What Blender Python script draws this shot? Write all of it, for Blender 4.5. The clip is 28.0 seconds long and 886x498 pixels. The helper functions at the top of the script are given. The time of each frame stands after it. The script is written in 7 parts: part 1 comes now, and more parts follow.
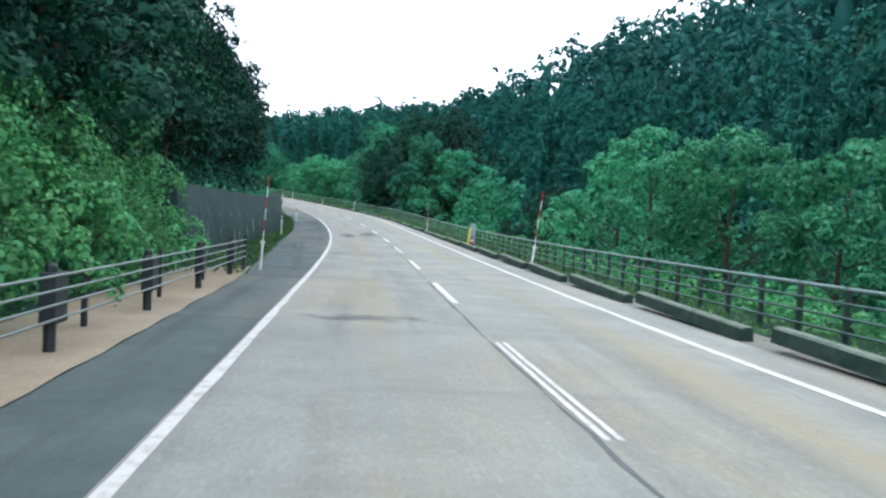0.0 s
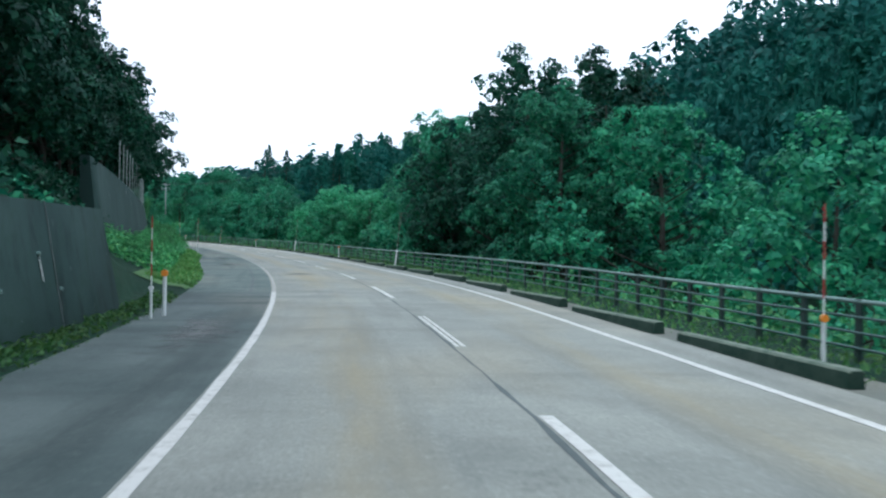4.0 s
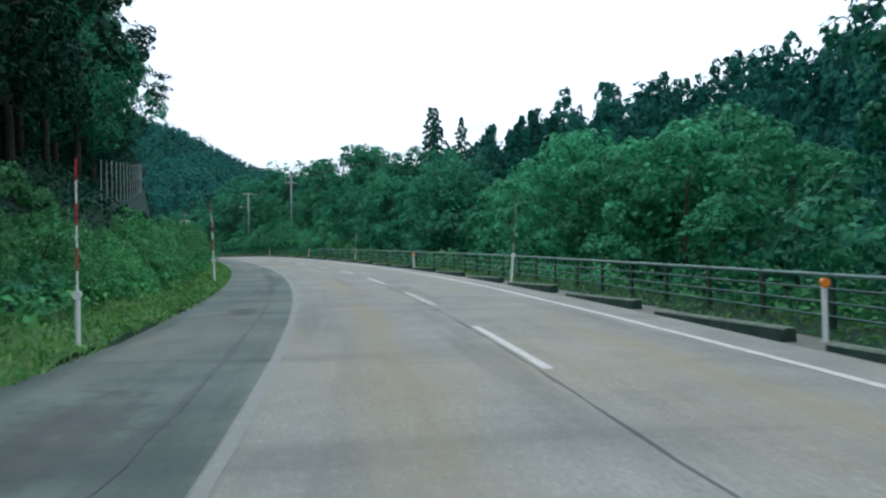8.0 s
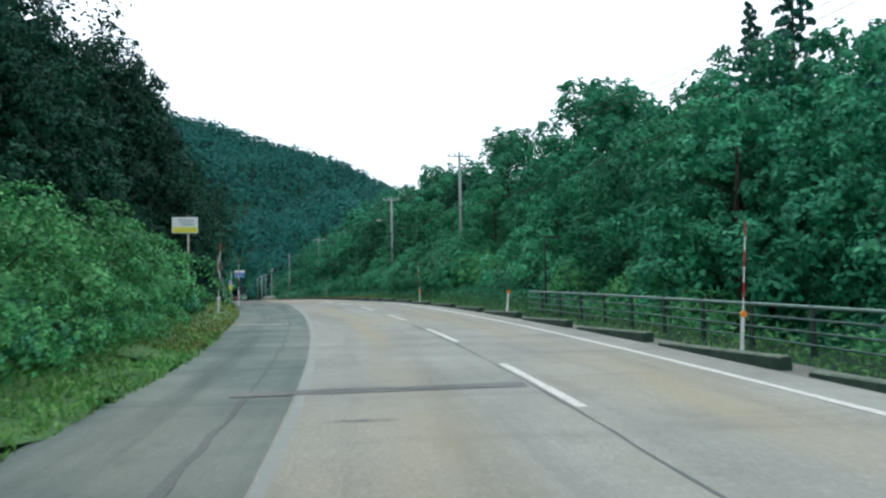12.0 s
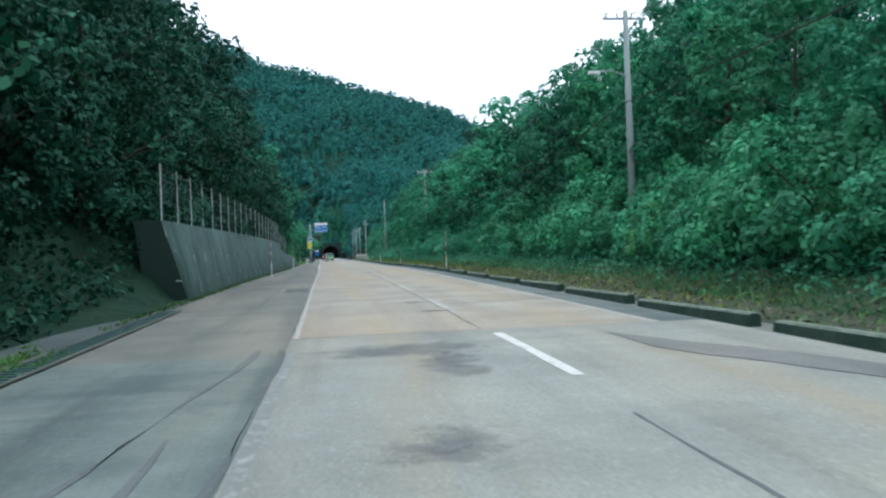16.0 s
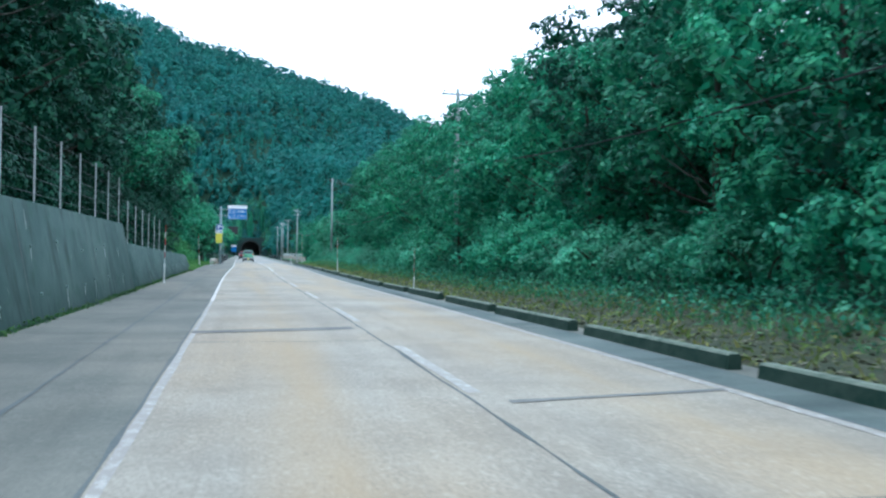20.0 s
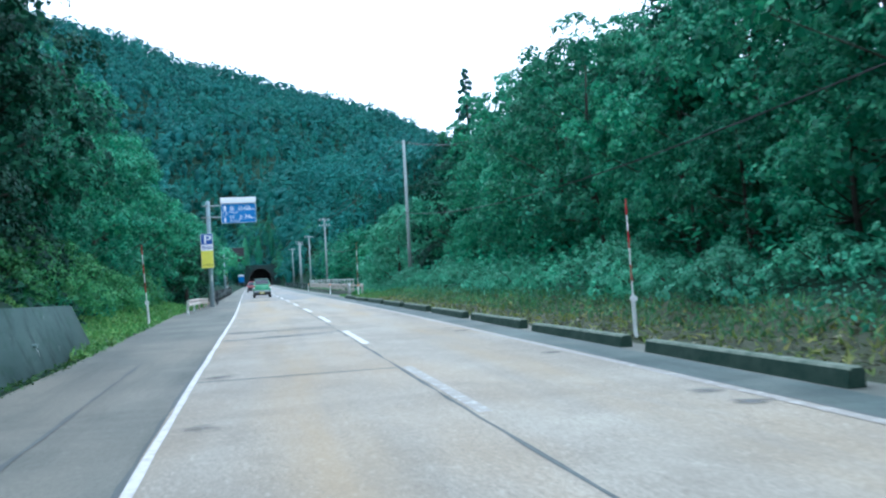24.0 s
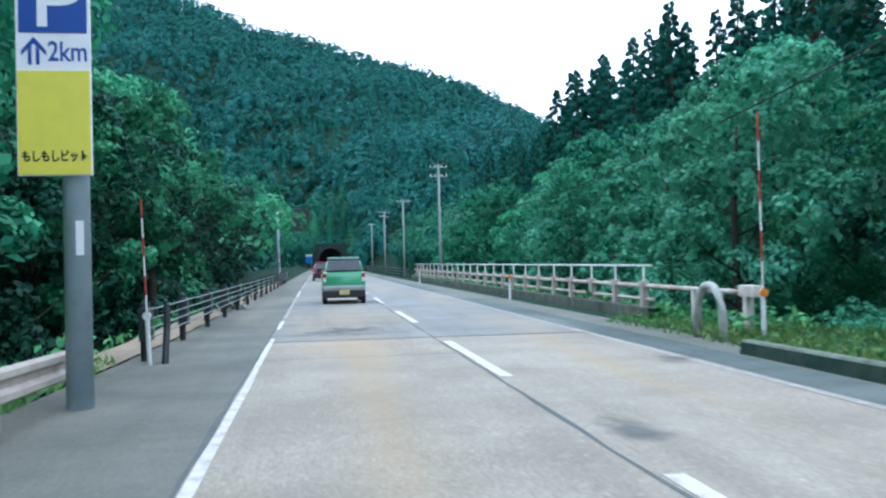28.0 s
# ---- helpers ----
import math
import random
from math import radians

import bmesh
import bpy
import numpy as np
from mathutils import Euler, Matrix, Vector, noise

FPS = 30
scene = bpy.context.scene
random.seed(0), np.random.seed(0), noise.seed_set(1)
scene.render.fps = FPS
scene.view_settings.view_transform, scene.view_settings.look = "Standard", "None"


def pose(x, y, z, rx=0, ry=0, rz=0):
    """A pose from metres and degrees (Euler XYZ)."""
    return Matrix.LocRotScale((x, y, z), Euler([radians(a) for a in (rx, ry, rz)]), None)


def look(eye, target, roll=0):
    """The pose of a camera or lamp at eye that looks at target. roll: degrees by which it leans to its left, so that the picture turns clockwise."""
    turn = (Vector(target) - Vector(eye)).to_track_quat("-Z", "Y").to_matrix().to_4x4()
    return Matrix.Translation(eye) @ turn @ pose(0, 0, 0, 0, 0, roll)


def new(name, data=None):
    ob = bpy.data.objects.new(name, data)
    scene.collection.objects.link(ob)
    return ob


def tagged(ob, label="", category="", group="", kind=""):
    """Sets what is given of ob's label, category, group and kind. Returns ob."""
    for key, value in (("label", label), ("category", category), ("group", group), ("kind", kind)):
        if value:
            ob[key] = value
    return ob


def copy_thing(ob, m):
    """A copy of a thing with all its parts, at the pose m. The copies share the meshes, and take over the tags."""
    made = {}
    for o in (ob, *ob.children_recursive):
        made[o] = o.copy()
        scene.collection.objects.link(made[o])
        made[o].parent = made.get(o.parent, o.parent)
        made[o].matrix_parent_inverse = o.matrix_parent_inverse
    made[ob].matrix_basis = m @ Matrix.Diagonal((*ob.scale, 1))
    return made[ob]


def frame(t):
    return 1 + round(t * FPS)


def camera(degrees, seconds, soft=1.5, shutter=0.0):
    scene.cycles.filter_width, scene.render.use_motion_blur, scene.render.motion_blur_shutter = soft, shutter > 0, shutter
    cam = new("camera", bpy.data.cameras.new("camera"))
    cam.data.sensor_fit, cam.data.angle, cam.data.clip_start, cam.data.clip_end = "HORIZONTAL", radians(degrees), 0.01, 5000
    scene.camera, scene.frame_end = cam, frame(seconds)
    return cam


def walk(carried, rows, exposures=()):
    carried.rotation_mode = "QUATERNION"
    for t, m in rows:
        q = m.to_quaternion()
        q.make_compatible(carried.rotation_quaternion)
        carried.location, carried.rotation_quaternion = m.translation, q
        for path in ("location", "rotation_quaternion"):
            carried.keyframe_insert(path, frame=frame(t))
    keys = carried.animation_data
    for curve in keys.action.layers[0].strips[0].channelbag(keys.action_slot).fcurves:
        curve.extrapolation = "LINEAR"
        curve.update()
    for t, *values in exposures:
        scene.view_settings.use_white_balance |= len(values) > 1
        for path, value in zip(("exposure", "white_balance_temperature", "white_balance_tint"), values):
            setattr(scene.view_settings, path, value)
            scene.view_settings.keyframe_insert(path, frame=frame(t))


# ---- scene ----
cam = camera(54.0, 28.0, soft=2.3, shutter=0.15)

# seconds, eye, heading to the left, pitch, lean
PATH = [
    (0.0, -1.82, -11.81, 1.758, -5.53, -3.12, 2.95),
    (0.5, -1.74, -5.11, 1.542, -5.07, -2.18, 3.33),
    (1.0, -1.73, 1.58, 1.365, -5.85, -2.39, 3.34),
    (1.5, -1.72, 8.23, 1.217, -8.69, -2.98, 3.77),
    (2.0, -1.72, 14.82, 1.092, -10.03, -1.96, 3.93),
    (2.5, -1.81, 21.43, 0.988, -10.10, -0.67, 3.69),
    (3.0, -1.92, 28.00, 0.913, -6.20, -0.47, 3.29),
    (3.5, -2.01, 34.49, 0.869, -3.97, -0.10, 2.03),
    (5.5, -4.15, 62.30, 1.142, 0.43, 1.48, -1.49),
    (6.0, -5.19, 68.72, 1.278, 1.29, 0.86, -1.09),
    (6.5, -6.27, 75.00, 1.397, 2.38, 0.95, -0.92),
    (7.0, -7.46, 81.28, 1.502, 3.83, 1.11, -2.19),
    (7.5, -8.82, 87.47, 1.618, 6.42, 0.59, -0.54),
    (8.0, -10.22, 93.44, 1.746, 8.43, 0.97, -1.21),
    (8.5, -11.71, 99.45, 1.893, 9.87, 1.36, -2.05),
    (9.0, -13.40, 105.41, 2.051, 10.39, 1.51, -3.43),
    (9.5, -15.22, 111.35, 2.216, 11.62, 0.74, -3.02),
    (10.0, -17.07, 117.08, 2.385, 12.88, 0.82, -3.26),
    (10.5, -19.08, 122.68, 2.553, 14.20, 0.23, -2.08),
    (11.0, -21.29, 128.25, 2.718, 15.68, -0.71, -1.36),
    (11.5, -23.44, 133.77, 2.877, 17.70, 0.50, -1.15),
    (12.0, -25.75, 139.24, 3.035, 19.07, 3.44, -1.12),
    (12.5, -28.19, 144.71, 3.200, 20.01, 5.35, -1.80),
    (14.5, -39.43, 166.24, 3.911, 22.90, 2.32, -2.86),
    (15.0, -42.36, 171.35, 4.077, 23.87, 1.85, -2.40),
    (15.5, -45.24, 176.22, 4.222, 25.04, 1.20, -1.61),
    (16.0, -48.16, 181.17, 4.346, 25.69, 0.44, -2.13),
    (16.5, -51.18, 186.04, 4.445, 25.05, 0.03, -2.72),
    (17.0, -54.32, 190.83, 4.522, 25.01, -0.77, -1.60),
    (17.5, -57.38, 195.68, 4.595, 22.16, -0.45, -1.83),
    (18.0, -60.52, 200.49, 4.666, 20.39, -1.33, -0.38),
    (18.5, -63.63, 205.31, 4.735, 19.97, -0.94, 0.62),
    (19.0, -66.73, 210.05, 4.798, 19.41, 0.21, 0.84),
    (19.5, -69.79, 214.71, 4.854, 19.87, 1.17, 1.07),
    (20.0, -72.95, 219.39, 4.905, 20.57, 0.62, 0.80),
    (20.5, -76.17, 224.33, 4.951, 22.93, 0.77, 0.33),
    (21.0, -79.50, 229.23, 4.988, 23.48, 0.97, -0.37),
    (21.5, -82.60, 233.98, 5.013, 23.65, 1.18, -0.99),
    (23.5, -95.58, 253.19, 5.094, 21.19, 1.64, -3.18),
    (24.0, -98.58, 257.92, 5.125, 21.04, 1.71, -3.13),
    (24.5, -101.62, 262.48, 5.156, 20.99, 1.89, -0.64),
    (25.0, -104.50, 267.04, 5.186, 21.61, 1.52, -1.30),
    (25.5, -107.42, 271.68, 5.216, 21.83, 1.28, -1.92),
    (26.0, -110.54, 276.41, 5.246, 21.86, 1.46, -3.41),
    (26.5, -113.67, 281.12, 5.272, 21.86, 0.93, -4.03),
    (27.0, -116.87, 285.93, 5.294, 22.08, 0.54, -3.79),
    (27.5, -120.13, 290.81, 5.314, 23.93, -0.05, -0.90),
    (28.0, -123.52, 295.66, 5.338, 25.53, 0.96, -1.45),
]


def aim(x, y, z, yaw, pitch, roll):
    a, b = radians(yaw), radians(pitch)
    eye = Vector((x, y, z))
    return look(eye, eye + Vector((-math.sin(a) * math.cos(b), math.cos(a) * math.cos(b), math.sin(b))), roll)


LOOKS = [(0, 0.42, 5330), (1, 0.25, 5120), (2, 0.2, 5050), (3, 0.08, 5060), (6, -0.27, 5200), (7, -0.3, 5240), (8, -0.3, 5250), (9, -0.48, 5370), (11, -0.14, 5380), (12, -0.03, 5480), (15, 0.06, 5350), (16, 0.28, 5250), (17, 0.46, 5080), (18, 0.45, 4970), (20, 0.64, 4790), (24, 0.69, 4680), (28, 0.54, 4840)]
walk(cam, [(row[0], aim(*row[1:])) for row in PATH], [(t, e, k, float(np.interp(t, (0, 3, 6, 9, 12, 16, 21, 24, 28), (-4, -8, -10, -7, -9, -7, -8, -7, -4)))) for t, e, k in LOOKS])

# ---------------------------------------------------------------- sky and light
world = bpy.data.worlds.new("overcast_sky")
scene.world = world
world.use_nodes = True
wn, wl = world.node_tree.nodes, world.node_tree.links
wn.clear()
sky = wn.new("ShaderNodeTexSky")
sky.sky_type = "NISHITA"
sky.sun_disc = False
sky.sun_elevation, sky.sun_rotation = radians(52), radians(80)
sky.air_density, sky.dust_density, sky.ozone_density = 1.0, 6.0, 0.6
cloud = wn.new("ShaderNodeMix")
cloud.data_type = "RGBA"
cloud.inputs[0].default_value = 0.86
cloud.inputs[7].default_value = (15.0, 13.5, 14.3, 1)   # the even cloud layer over the clear sky
back = wn.new("ShaderNodeBackground")
back.inputs[1].default_value = 0.125
wout = wn.new("ShaderNodeOutputWorld")
wl.new(sky.outputs[0], cloud.inputs[6])
wl.new(cloud.outputs[2], back.inputs[0])
wl.new(back.outputs[0], wout.inputs[0])
sun = new("sun", bpy.data.lights.new("sun", "SUN"))
sun.data.energy, sun.data.angle, sun.data.color = 0.7, radians(25), (1.0, 0.97, 0.92)
sun.matrix_world = look((0, 0, 100), (76, -12, 0))

# ---------------------------------------------------------------- the road's line
KS = np.arange(-80, 700, 20.0)
KAP = np.array([0, 0, 0] + [-0.16, -0.57, 1.2, 2.35, 4.69, 2.97, 3.38, 3.94, 3.15, 3.92, 2.35, 1.63, -0.29, 0.15, 0.73, -0.76, -0.31, 0.8] + [-0.07] * 18)[:len(KS)] / 1000.0      # bend, 1/m
SLO = np.array([-4.3] * 3 + [-4.32, -2.48, -1.49, -0.09, 2.31, 1.57, 2.44, 2.83, 2.61, 2.99, 2.77, 1.31, 1.18, 0.79, 0.21, 0.56, 0.55, 0.32] + [0.4] * 18)[:len(KS)] / 100.0        # climb
SS = np.arange(-80, 1500, 0.5)
_k, _g = np.interp(SS, KS, KAP), np.interp(SS, KS, SLO)
_i0 = int(np.searchsorted(SS, 0))
PSI = np.cumsum(_k) * 0.5
PSI -= PSI[_i0]
RX, RY, RZ = np.cumsum(-np.sin(PSI)) * 0.5, np.cumsum(np.cos(PSI)) * 0.5, np.cumsum(_g) * 0.5
RX, RY, RZ = RX - RX[_i0], RY - RY[_i0], RZ - RZ[_i0]


def along(s, lat, z=0.0):
    """World places from metres along the centre line, to its right and over the road; arrays or numbers."""
    p = np.interp(s, SS, PSI)
    return np.stack(np.broadcast_arrays(np.interp(s, SS, RX) + lat * np.cos(p), np.interp(s, SS, RY) + lat * np.sin(p), np.interp(s, SS, RZ) + z), -1)


def turn_at(s):
    return math.degrees(float(np.interp(s, SS, PSI)))


def spot(s, lat, z=0.0, rx=0, ry=0, rz=0, k=1.0):
    x, y, h = along(s, lat, z)
    return pose(x, y, h, rx, ry, turn_at(s) + rz) @ Matrix.Scale(k, 4)


def ease(a, b, x):
    t = np.clip((np.asarray(x, float) - a) / (b - a), 0, 1)
    return t * t * (3 - 2 * t)

# ---------------------------------------------------------------- mesh helpers
def mesh_of(name, verts, quads, mat=None, uv=None, smooth=False):
    """A mesh from arrays of places and of four-cornered faces."""
    me = bpy.data.meshes.new(name)
    verts, quads = np.asarray(verts, np.float32), np.asarray(quads, np.int32)
    me.vertices.add(len(verts))
    me.vertices.foreach_set("co", verts.ravel())
    me.loops.add(quads.size)
    me.loops.foreach_set("vertex_index", quads.ravel())
    me.polygons.add(len(quads))
    me.polygons.foreach_set("loop_start", np.arange(len(quads), dtype=np.int32) * quads.shape[1])
    if uv is not None:
        layer = me.uv_layers.new(name="UVMap")
        layer.data.foreach_set("uv", np.asarray(uv, np.float32)[quads.ravel()].ravel())
    me.update(calc_edges=True)
    if smooth:
        me.polygons.foreach_set("use_smooth", np.ones(len(quads), bool))
    if mat:
        me.materials.append(mat)
    return me


def part(name, bm, mat, parent=None, label="", smooth=False, m=None):
    me = bpy.data.meshes.new(name)
    bm.to_mesh(me)
    bm.free()
    if smooth:
        me.polygons.foreach_set("use_smooth", np.ones(len(me.polygons), bool))
    me.materials.append(mat)
    ob = new(name, me)
    if parent is not None:
        ob.parent = parent
    if m is not None:
        ob.matrix_basis = m
    if label:
        ob["label"] = label
    return ob


def again(ob, m, parent=None):
    """One more object on the same mesh."""
    o = new(ob.name.split(".")[0], ob.data)
    o.parent = parent if parent is not None else ob.parent
    o.matrix_basis = m
    return o


def empty(name, m):
    o = new(name)
    o.empty_display_size = 0.2
    o.matrix_basis = m
    return o


def box(bm, x, y, z, sx, sy, sz, bevel=0.0, rz=0.0):
    r = bmesh.ops.create_cube(bm, size=1)
    bmesh.ops.scale(bm, vec=(sx, sy, sz), verts=r["verts"])
    if bevel:
        es = list({e for v in r["verts"] for e in v.link_edges})
        r = bmesh.ops.bevel(bm, geom=es, offset=bevel, segments=2, affect="EDGES", profile=0.7)
        vs = list({v for f in r["faces"] for v in f.verts})
        todo, seen = list(vs), set(vs)
        while todo:
            v = todo.pop()
            for e in v.link_edges:
                o = e.other_vert(v)
                if o not in seen:
                    seen.add(o)
                    todo.append(o)
        vs = list(seen)
    else:
        vs = r["verts"]
    if rz:
        bmesh.ops.rotate(bm, verts=vs, matrix=Matrix.Rotation(rz, 3, "Z"))
    bmesh.ops.translate(bm, vec=(x, y, z), verts=vs)
    return bm


def tube(bm, pts, radii, n=8, caps=True):
    """A tapered tube along a row of places."""
    pts = [Vector(p) for p in pts]
    rings = []
    for i, p in enumerate(pts):
        d = (pts[min(i + 1, len(pts) - 1)] - pts[max(i - 1, 0)]).normalized()
        a = d.cross(Vector((0, 0, 1)) if abs(d.z) < 0.9 else Vector((1, 0, 0))).normalized()
        b = d.cross(a)
        r = radii[i] if hasattr(radii, "__len__") else radii
        rings.append([bm.verts.new(p + (a * math.cos(2 * math.pi * k / n) + b * math.sin(2 * math.pi * k / n)) * r) for k in range(n)])
    for a, b in zip(rings, rings[1:]):
        for k in range(n):
            bm.faces.new((a[k], a[(k + 1) % n], b[(k + 1) % n], b[k]))
    if caps:
        bm.faces.new(rings[0][::-1])
        bm.faces.new(rings[-1])
    return bm


def strip(name, s0, s1, lat0, lat1, z, mat, ds=2.0, cols=1, jag=0.0, thick=0.0):
    """A band that follows the road between two distances from its centre line, with metres as its UV."""
    n = max(2, int((s1 - s0) / ds) + 1)
    s = np.linspace(s0, s1, n)
    a = np.array([lat0(v) if callable(lat0) else lat0 for v in s], float)
    b = np.array([lat1(v) if callable(lat1) else lat1 for v in s], float)
    if jag:
        rg = np.random.RandomState(int(abs(s0) * 7) % 1000)
        a, b = a + rg.uniform(-jag, jag, n), b + rg.uniform(-jag, jag, n)
    w = np.linspace(0, 1, cols + 1)
    lat = a[:, None] * (1 - w) + b[:, None] * w
    sg = np.broadcast_to(s[:, None], lat.shape)
    v = along(sg, lat, z).reshape(-1, 3)
    uv = np.stack([lat, sg], -1).reshape(-1, 2)
    i = np.arange(n - 1)[:, None] * (cols + 1) + np.arange(cols)[None]
    q = np.stack([i, i + 1, i + cols + 2, i + cols + 1], -1).reshape(-1, 4)
    me = mesh_of(name, v, q, mat, uv)
    return new(name, me)


# ---------------------------------------------------------------- materials
class Nodes:
    def __init__(self, name, rough=0.7, metal=0.0):
        self.mat = bpy.data.materials.new(name)
        self.mat.use_nodes = True
        self.t = self.mat.node_tree
        self.b = self.t.nodes["Principled BSDF"]
        self.b.inputs["Roughness"].default_value = rough
        self.b.inputs["Metallic"].default_value = metal

    def add(self, kind, **kw):
        n = self.t.nodes.new(kind)
        for k, v in kw.items():
            n.inputs[k.replace("_", " ")].default_value = v
        return n

    def link(self, a, b):
        self.t.links.new(a, b)

    def coords(self, kind="Object", scale=(1, 1, 1)):
        c = self.t.nodes.new("ShaderNodeTexCoord")
        m = self.add("ShaderNodeMapping", Scale=scale)
        self.link(c.outputs[kind], m.inputs[0])
        return m.outputs[0]

    def noise(self, vec, scale, detail=4.0, rough=0.6):
        n = self.add("ShaderNodeTexNoise", Scale=scale, Detail=detail, Roughness=rough)
        self.link(vec, n.inputs["Vector"])
        return n.outputs["Fac"]

    def ramp(self, fac, *stops):
        r = self.t.nodes.new("ShaderNodeValToRGB")
        e = r.color_ramp.elements
        while len(e) < len(stops):
            e.new(0.5)
        for el, (p, c) in zip(e, stops):
            el.position = p
            el.color = (*c, 1) if hasattr(c, "__len__") else (c, c, c, 1)
        self.link(fac, r.inputs[0])
        return r.outputs[0]

    def mix(self, fac, a, b, mode="MIX"):
        m = self.t.nodes.new("ShaderNodeMix")
        m.data_type, m.blend_type = "RGBA", mode
        for sock, v in ((m.inputs[0], fac), (m.inputs[6], a), (m.inputs[7], b)):
            if hasattr(v, "links"):
                self.link(v, sock)
            else:
                sock.default_value = (*v, 1) if hasattr(v, "__len__") else v
        return m.outputs[2]

    def bump(self, h, strength, dist=0.02):
        n = self.add("ShaderNodeBump", Strength=strength, Distance=dist)
        self.link(h, n.inputs["Height"])
        self.link(n.outputs[0], self.b.inputs["Normal"])

    def colour(self, c):
        if hasattr(c, "links"):
            self.link(c, self.b.inputs["Base Color"])
        else:
            self.b.inputs["Base Color"].default_value = (*c, 1)
        return self.mat


def paint(name, col, rough=0.5, metal=0.0, wear=0.25, scale=6.0, dirt=(0.09, 0.085, 0.075)):
    n = Nodes(name, rough, metal)
    v = n.coords()
    f = n.ramp(n.noise(v, scale, 5), (0.45, 0.0), (0.75, wear))
    c = n.mix(f, col, dirt)
    n.bump(n.noise(v, scale * 8), 0.15, 0.003)
    return n.colour(c)


def pavement(name, dark, light, warm, grit=1.0, streak=0.5, drips=0.0):
    n = Nodes(name, 0.85)
    n.b.inputs["Specular IOR Level"].default_value = 0.3
    uv = n.coords("UV")
    lng = n.coords("UV", (0.9, 0.05, 1))
    wide = n.coords("UV", (0.35, 0.09, 1))
    base = n.mix(n.ramp(n.noise(uv, 0.5, 5), (0.35, 0.0), (0.68, 1.0)), dark, light)
    tint = n.ramp(n.noise(wide, 1.0, 3, 0.5), (0.48, 0.0), (0.68, 0.75))
    base = n.mix(tint, base, warm)
    trk = n.ramp(n.noise(lng, 1.3, 4), (0.5, 0.0), (0.72, streak))
    base = n.mix(trk, base, tuple(c * 0.62 for c in dark))
    fine = n.noise(uv, 26.0, 3, 0.75)
    base = n.mix(n.ramp(fine, (0.42, 0.0), (0.6, 0.42 * grit)), base, tuple(c * 0.42 for c in dark))
    spot_ = n.noise(uv, 9.0, 8, 0.8)
    base = n.mix(n.ramp(spot_, (0.53, 0.0), (0.68, 0.42 * grit)), base, tuple(min(1, c * 1.55) for c in light))
    blot = n.noise(n.coords("UV", (1, 0.6, 1)), 1.1, 5, 0.65)
    base = n.mix(n.ramp(blot, (0.56, 0.0), (0.68, 0.4)), base, tuple(c * 0.72 for c in dark))
    cross = n.noise(n.coords("UV", (0.16, 0.75, 1)), 1.0, 4, 0.6)
    base = n.mix(n.ramp(cross, (0.54, 0.0), (0.7, streak * 0.8)), base, tuple(c * 0.66 for c in dark))
    # rusty drip bands along the middle of each lane
    sep = n.t.nodes.new("ShaderNodeSeparateXYZ")
    n.link(uv, sep.inputs[0])
    off = n.t.nodes.new("ShaderNodeMath")
    off.operation = "ABSOLUTE"
    n.link(sep.outputs[0], off.inputs[0])
    near = n.add("ShaderNodeMapRange")
    for k, val in ((1, 1.0), (2, 1.6), (3, 0.0), (4, 1.0)):
        near.inputs[k].default_value = val
    n.link(off.outputs[0], near.inputs[0])
    past = n.add("ShaderNodeMapRange")
    for k, val in ((1, 1.6), (2, 2.3), (3, 1.0), (4, 0.0)):
        past.inputs[k].default_value = val
    n.link(off.outputs[0], past.inputs[0])
    ridge = n.t.nodes.new("ShaderNodeMath")
    ridge.operation = "MULTIPLY"
    n.link(near.outputs[0], ridge.inputs[0])
    n.link(past.outputs[0], ridge.inputs[1])
    gate = n.t.nodes.new("ShaderNodeMath")
    gate.operation = "MULTIPLY"
    n.link(ridge.outputs[0], gate.inputs[0])
    n.link(n.ramp(n.noise(n.coords("UV", (0.8, 0.11, 1)), 1.0, 5, 0.65), (0.38, 0.0), (0.62, drips)), gate.inputs[1])
    base = n.mix(gate.outputs[0], base, tuple(c * k for c, k in zip(warm, (0.86, 0.82, 0.72))))
    # coarse stones that show through the worn skin
    stone = n.add("ShaderNodeTexVoronoi", Scale=17.0)
    n.link(uv, stone.inputs["Vector"])
    worn = n.ramp(n.noise(n.coords("UV", (0.7, 0.22, 1)), 1.0, 4, 0.6), (0.42, 0.15), (0.6, 1.0))
    pale = n.mix(worn, (0, 0, 0), n.ramp(stone.outputs["Distance"], (0.12, 0.3 * grit), (0.34, 0.0)))
    base = n.mix(pale, base, tuple(min(1, c * 1.5) for c in light))
    pits = n.mix(worn, (0, 0, 0), n.ramp(n.noise(uv, 6.5, 7, 0.78), (0.55, 0.0), (0.66, 0.45 * grit)))
    base = n.mix(pits, base, tuple(c * 0.5 for c in dark))
    n.bump(fine, 0.35, 0.01)
    return n.colour(base)


M_ROAD = pavement("worn_asphalt", (0.242, 0.243, 0.212), (0.34, 0.336, 0.29), (0.352, 0.312, 0.226), 0.8, 0.6, 0.75)
M_SLAB = pavement("worn_concrete", (0.287, 0.254, 0.199), (0.402, 0.364, 0.291), (0.41, 0.322, 0.208), 1.0, 0.4, 0.6)
M_DECK = pavement("bridge_asphalt", (0.2, 0.2, 0.185), (0.285, 0.28, 0.255), (0.33, 0.28, 0.2), 0.5, 0.5, 0.3)
M_SHOULDER = pavement("shoulder_asphalt", (0.07, 0.09, 0.084), (0.13, 0.152, 0.14), (0.18, 0.175, 0.14), 0.6, 0.9)
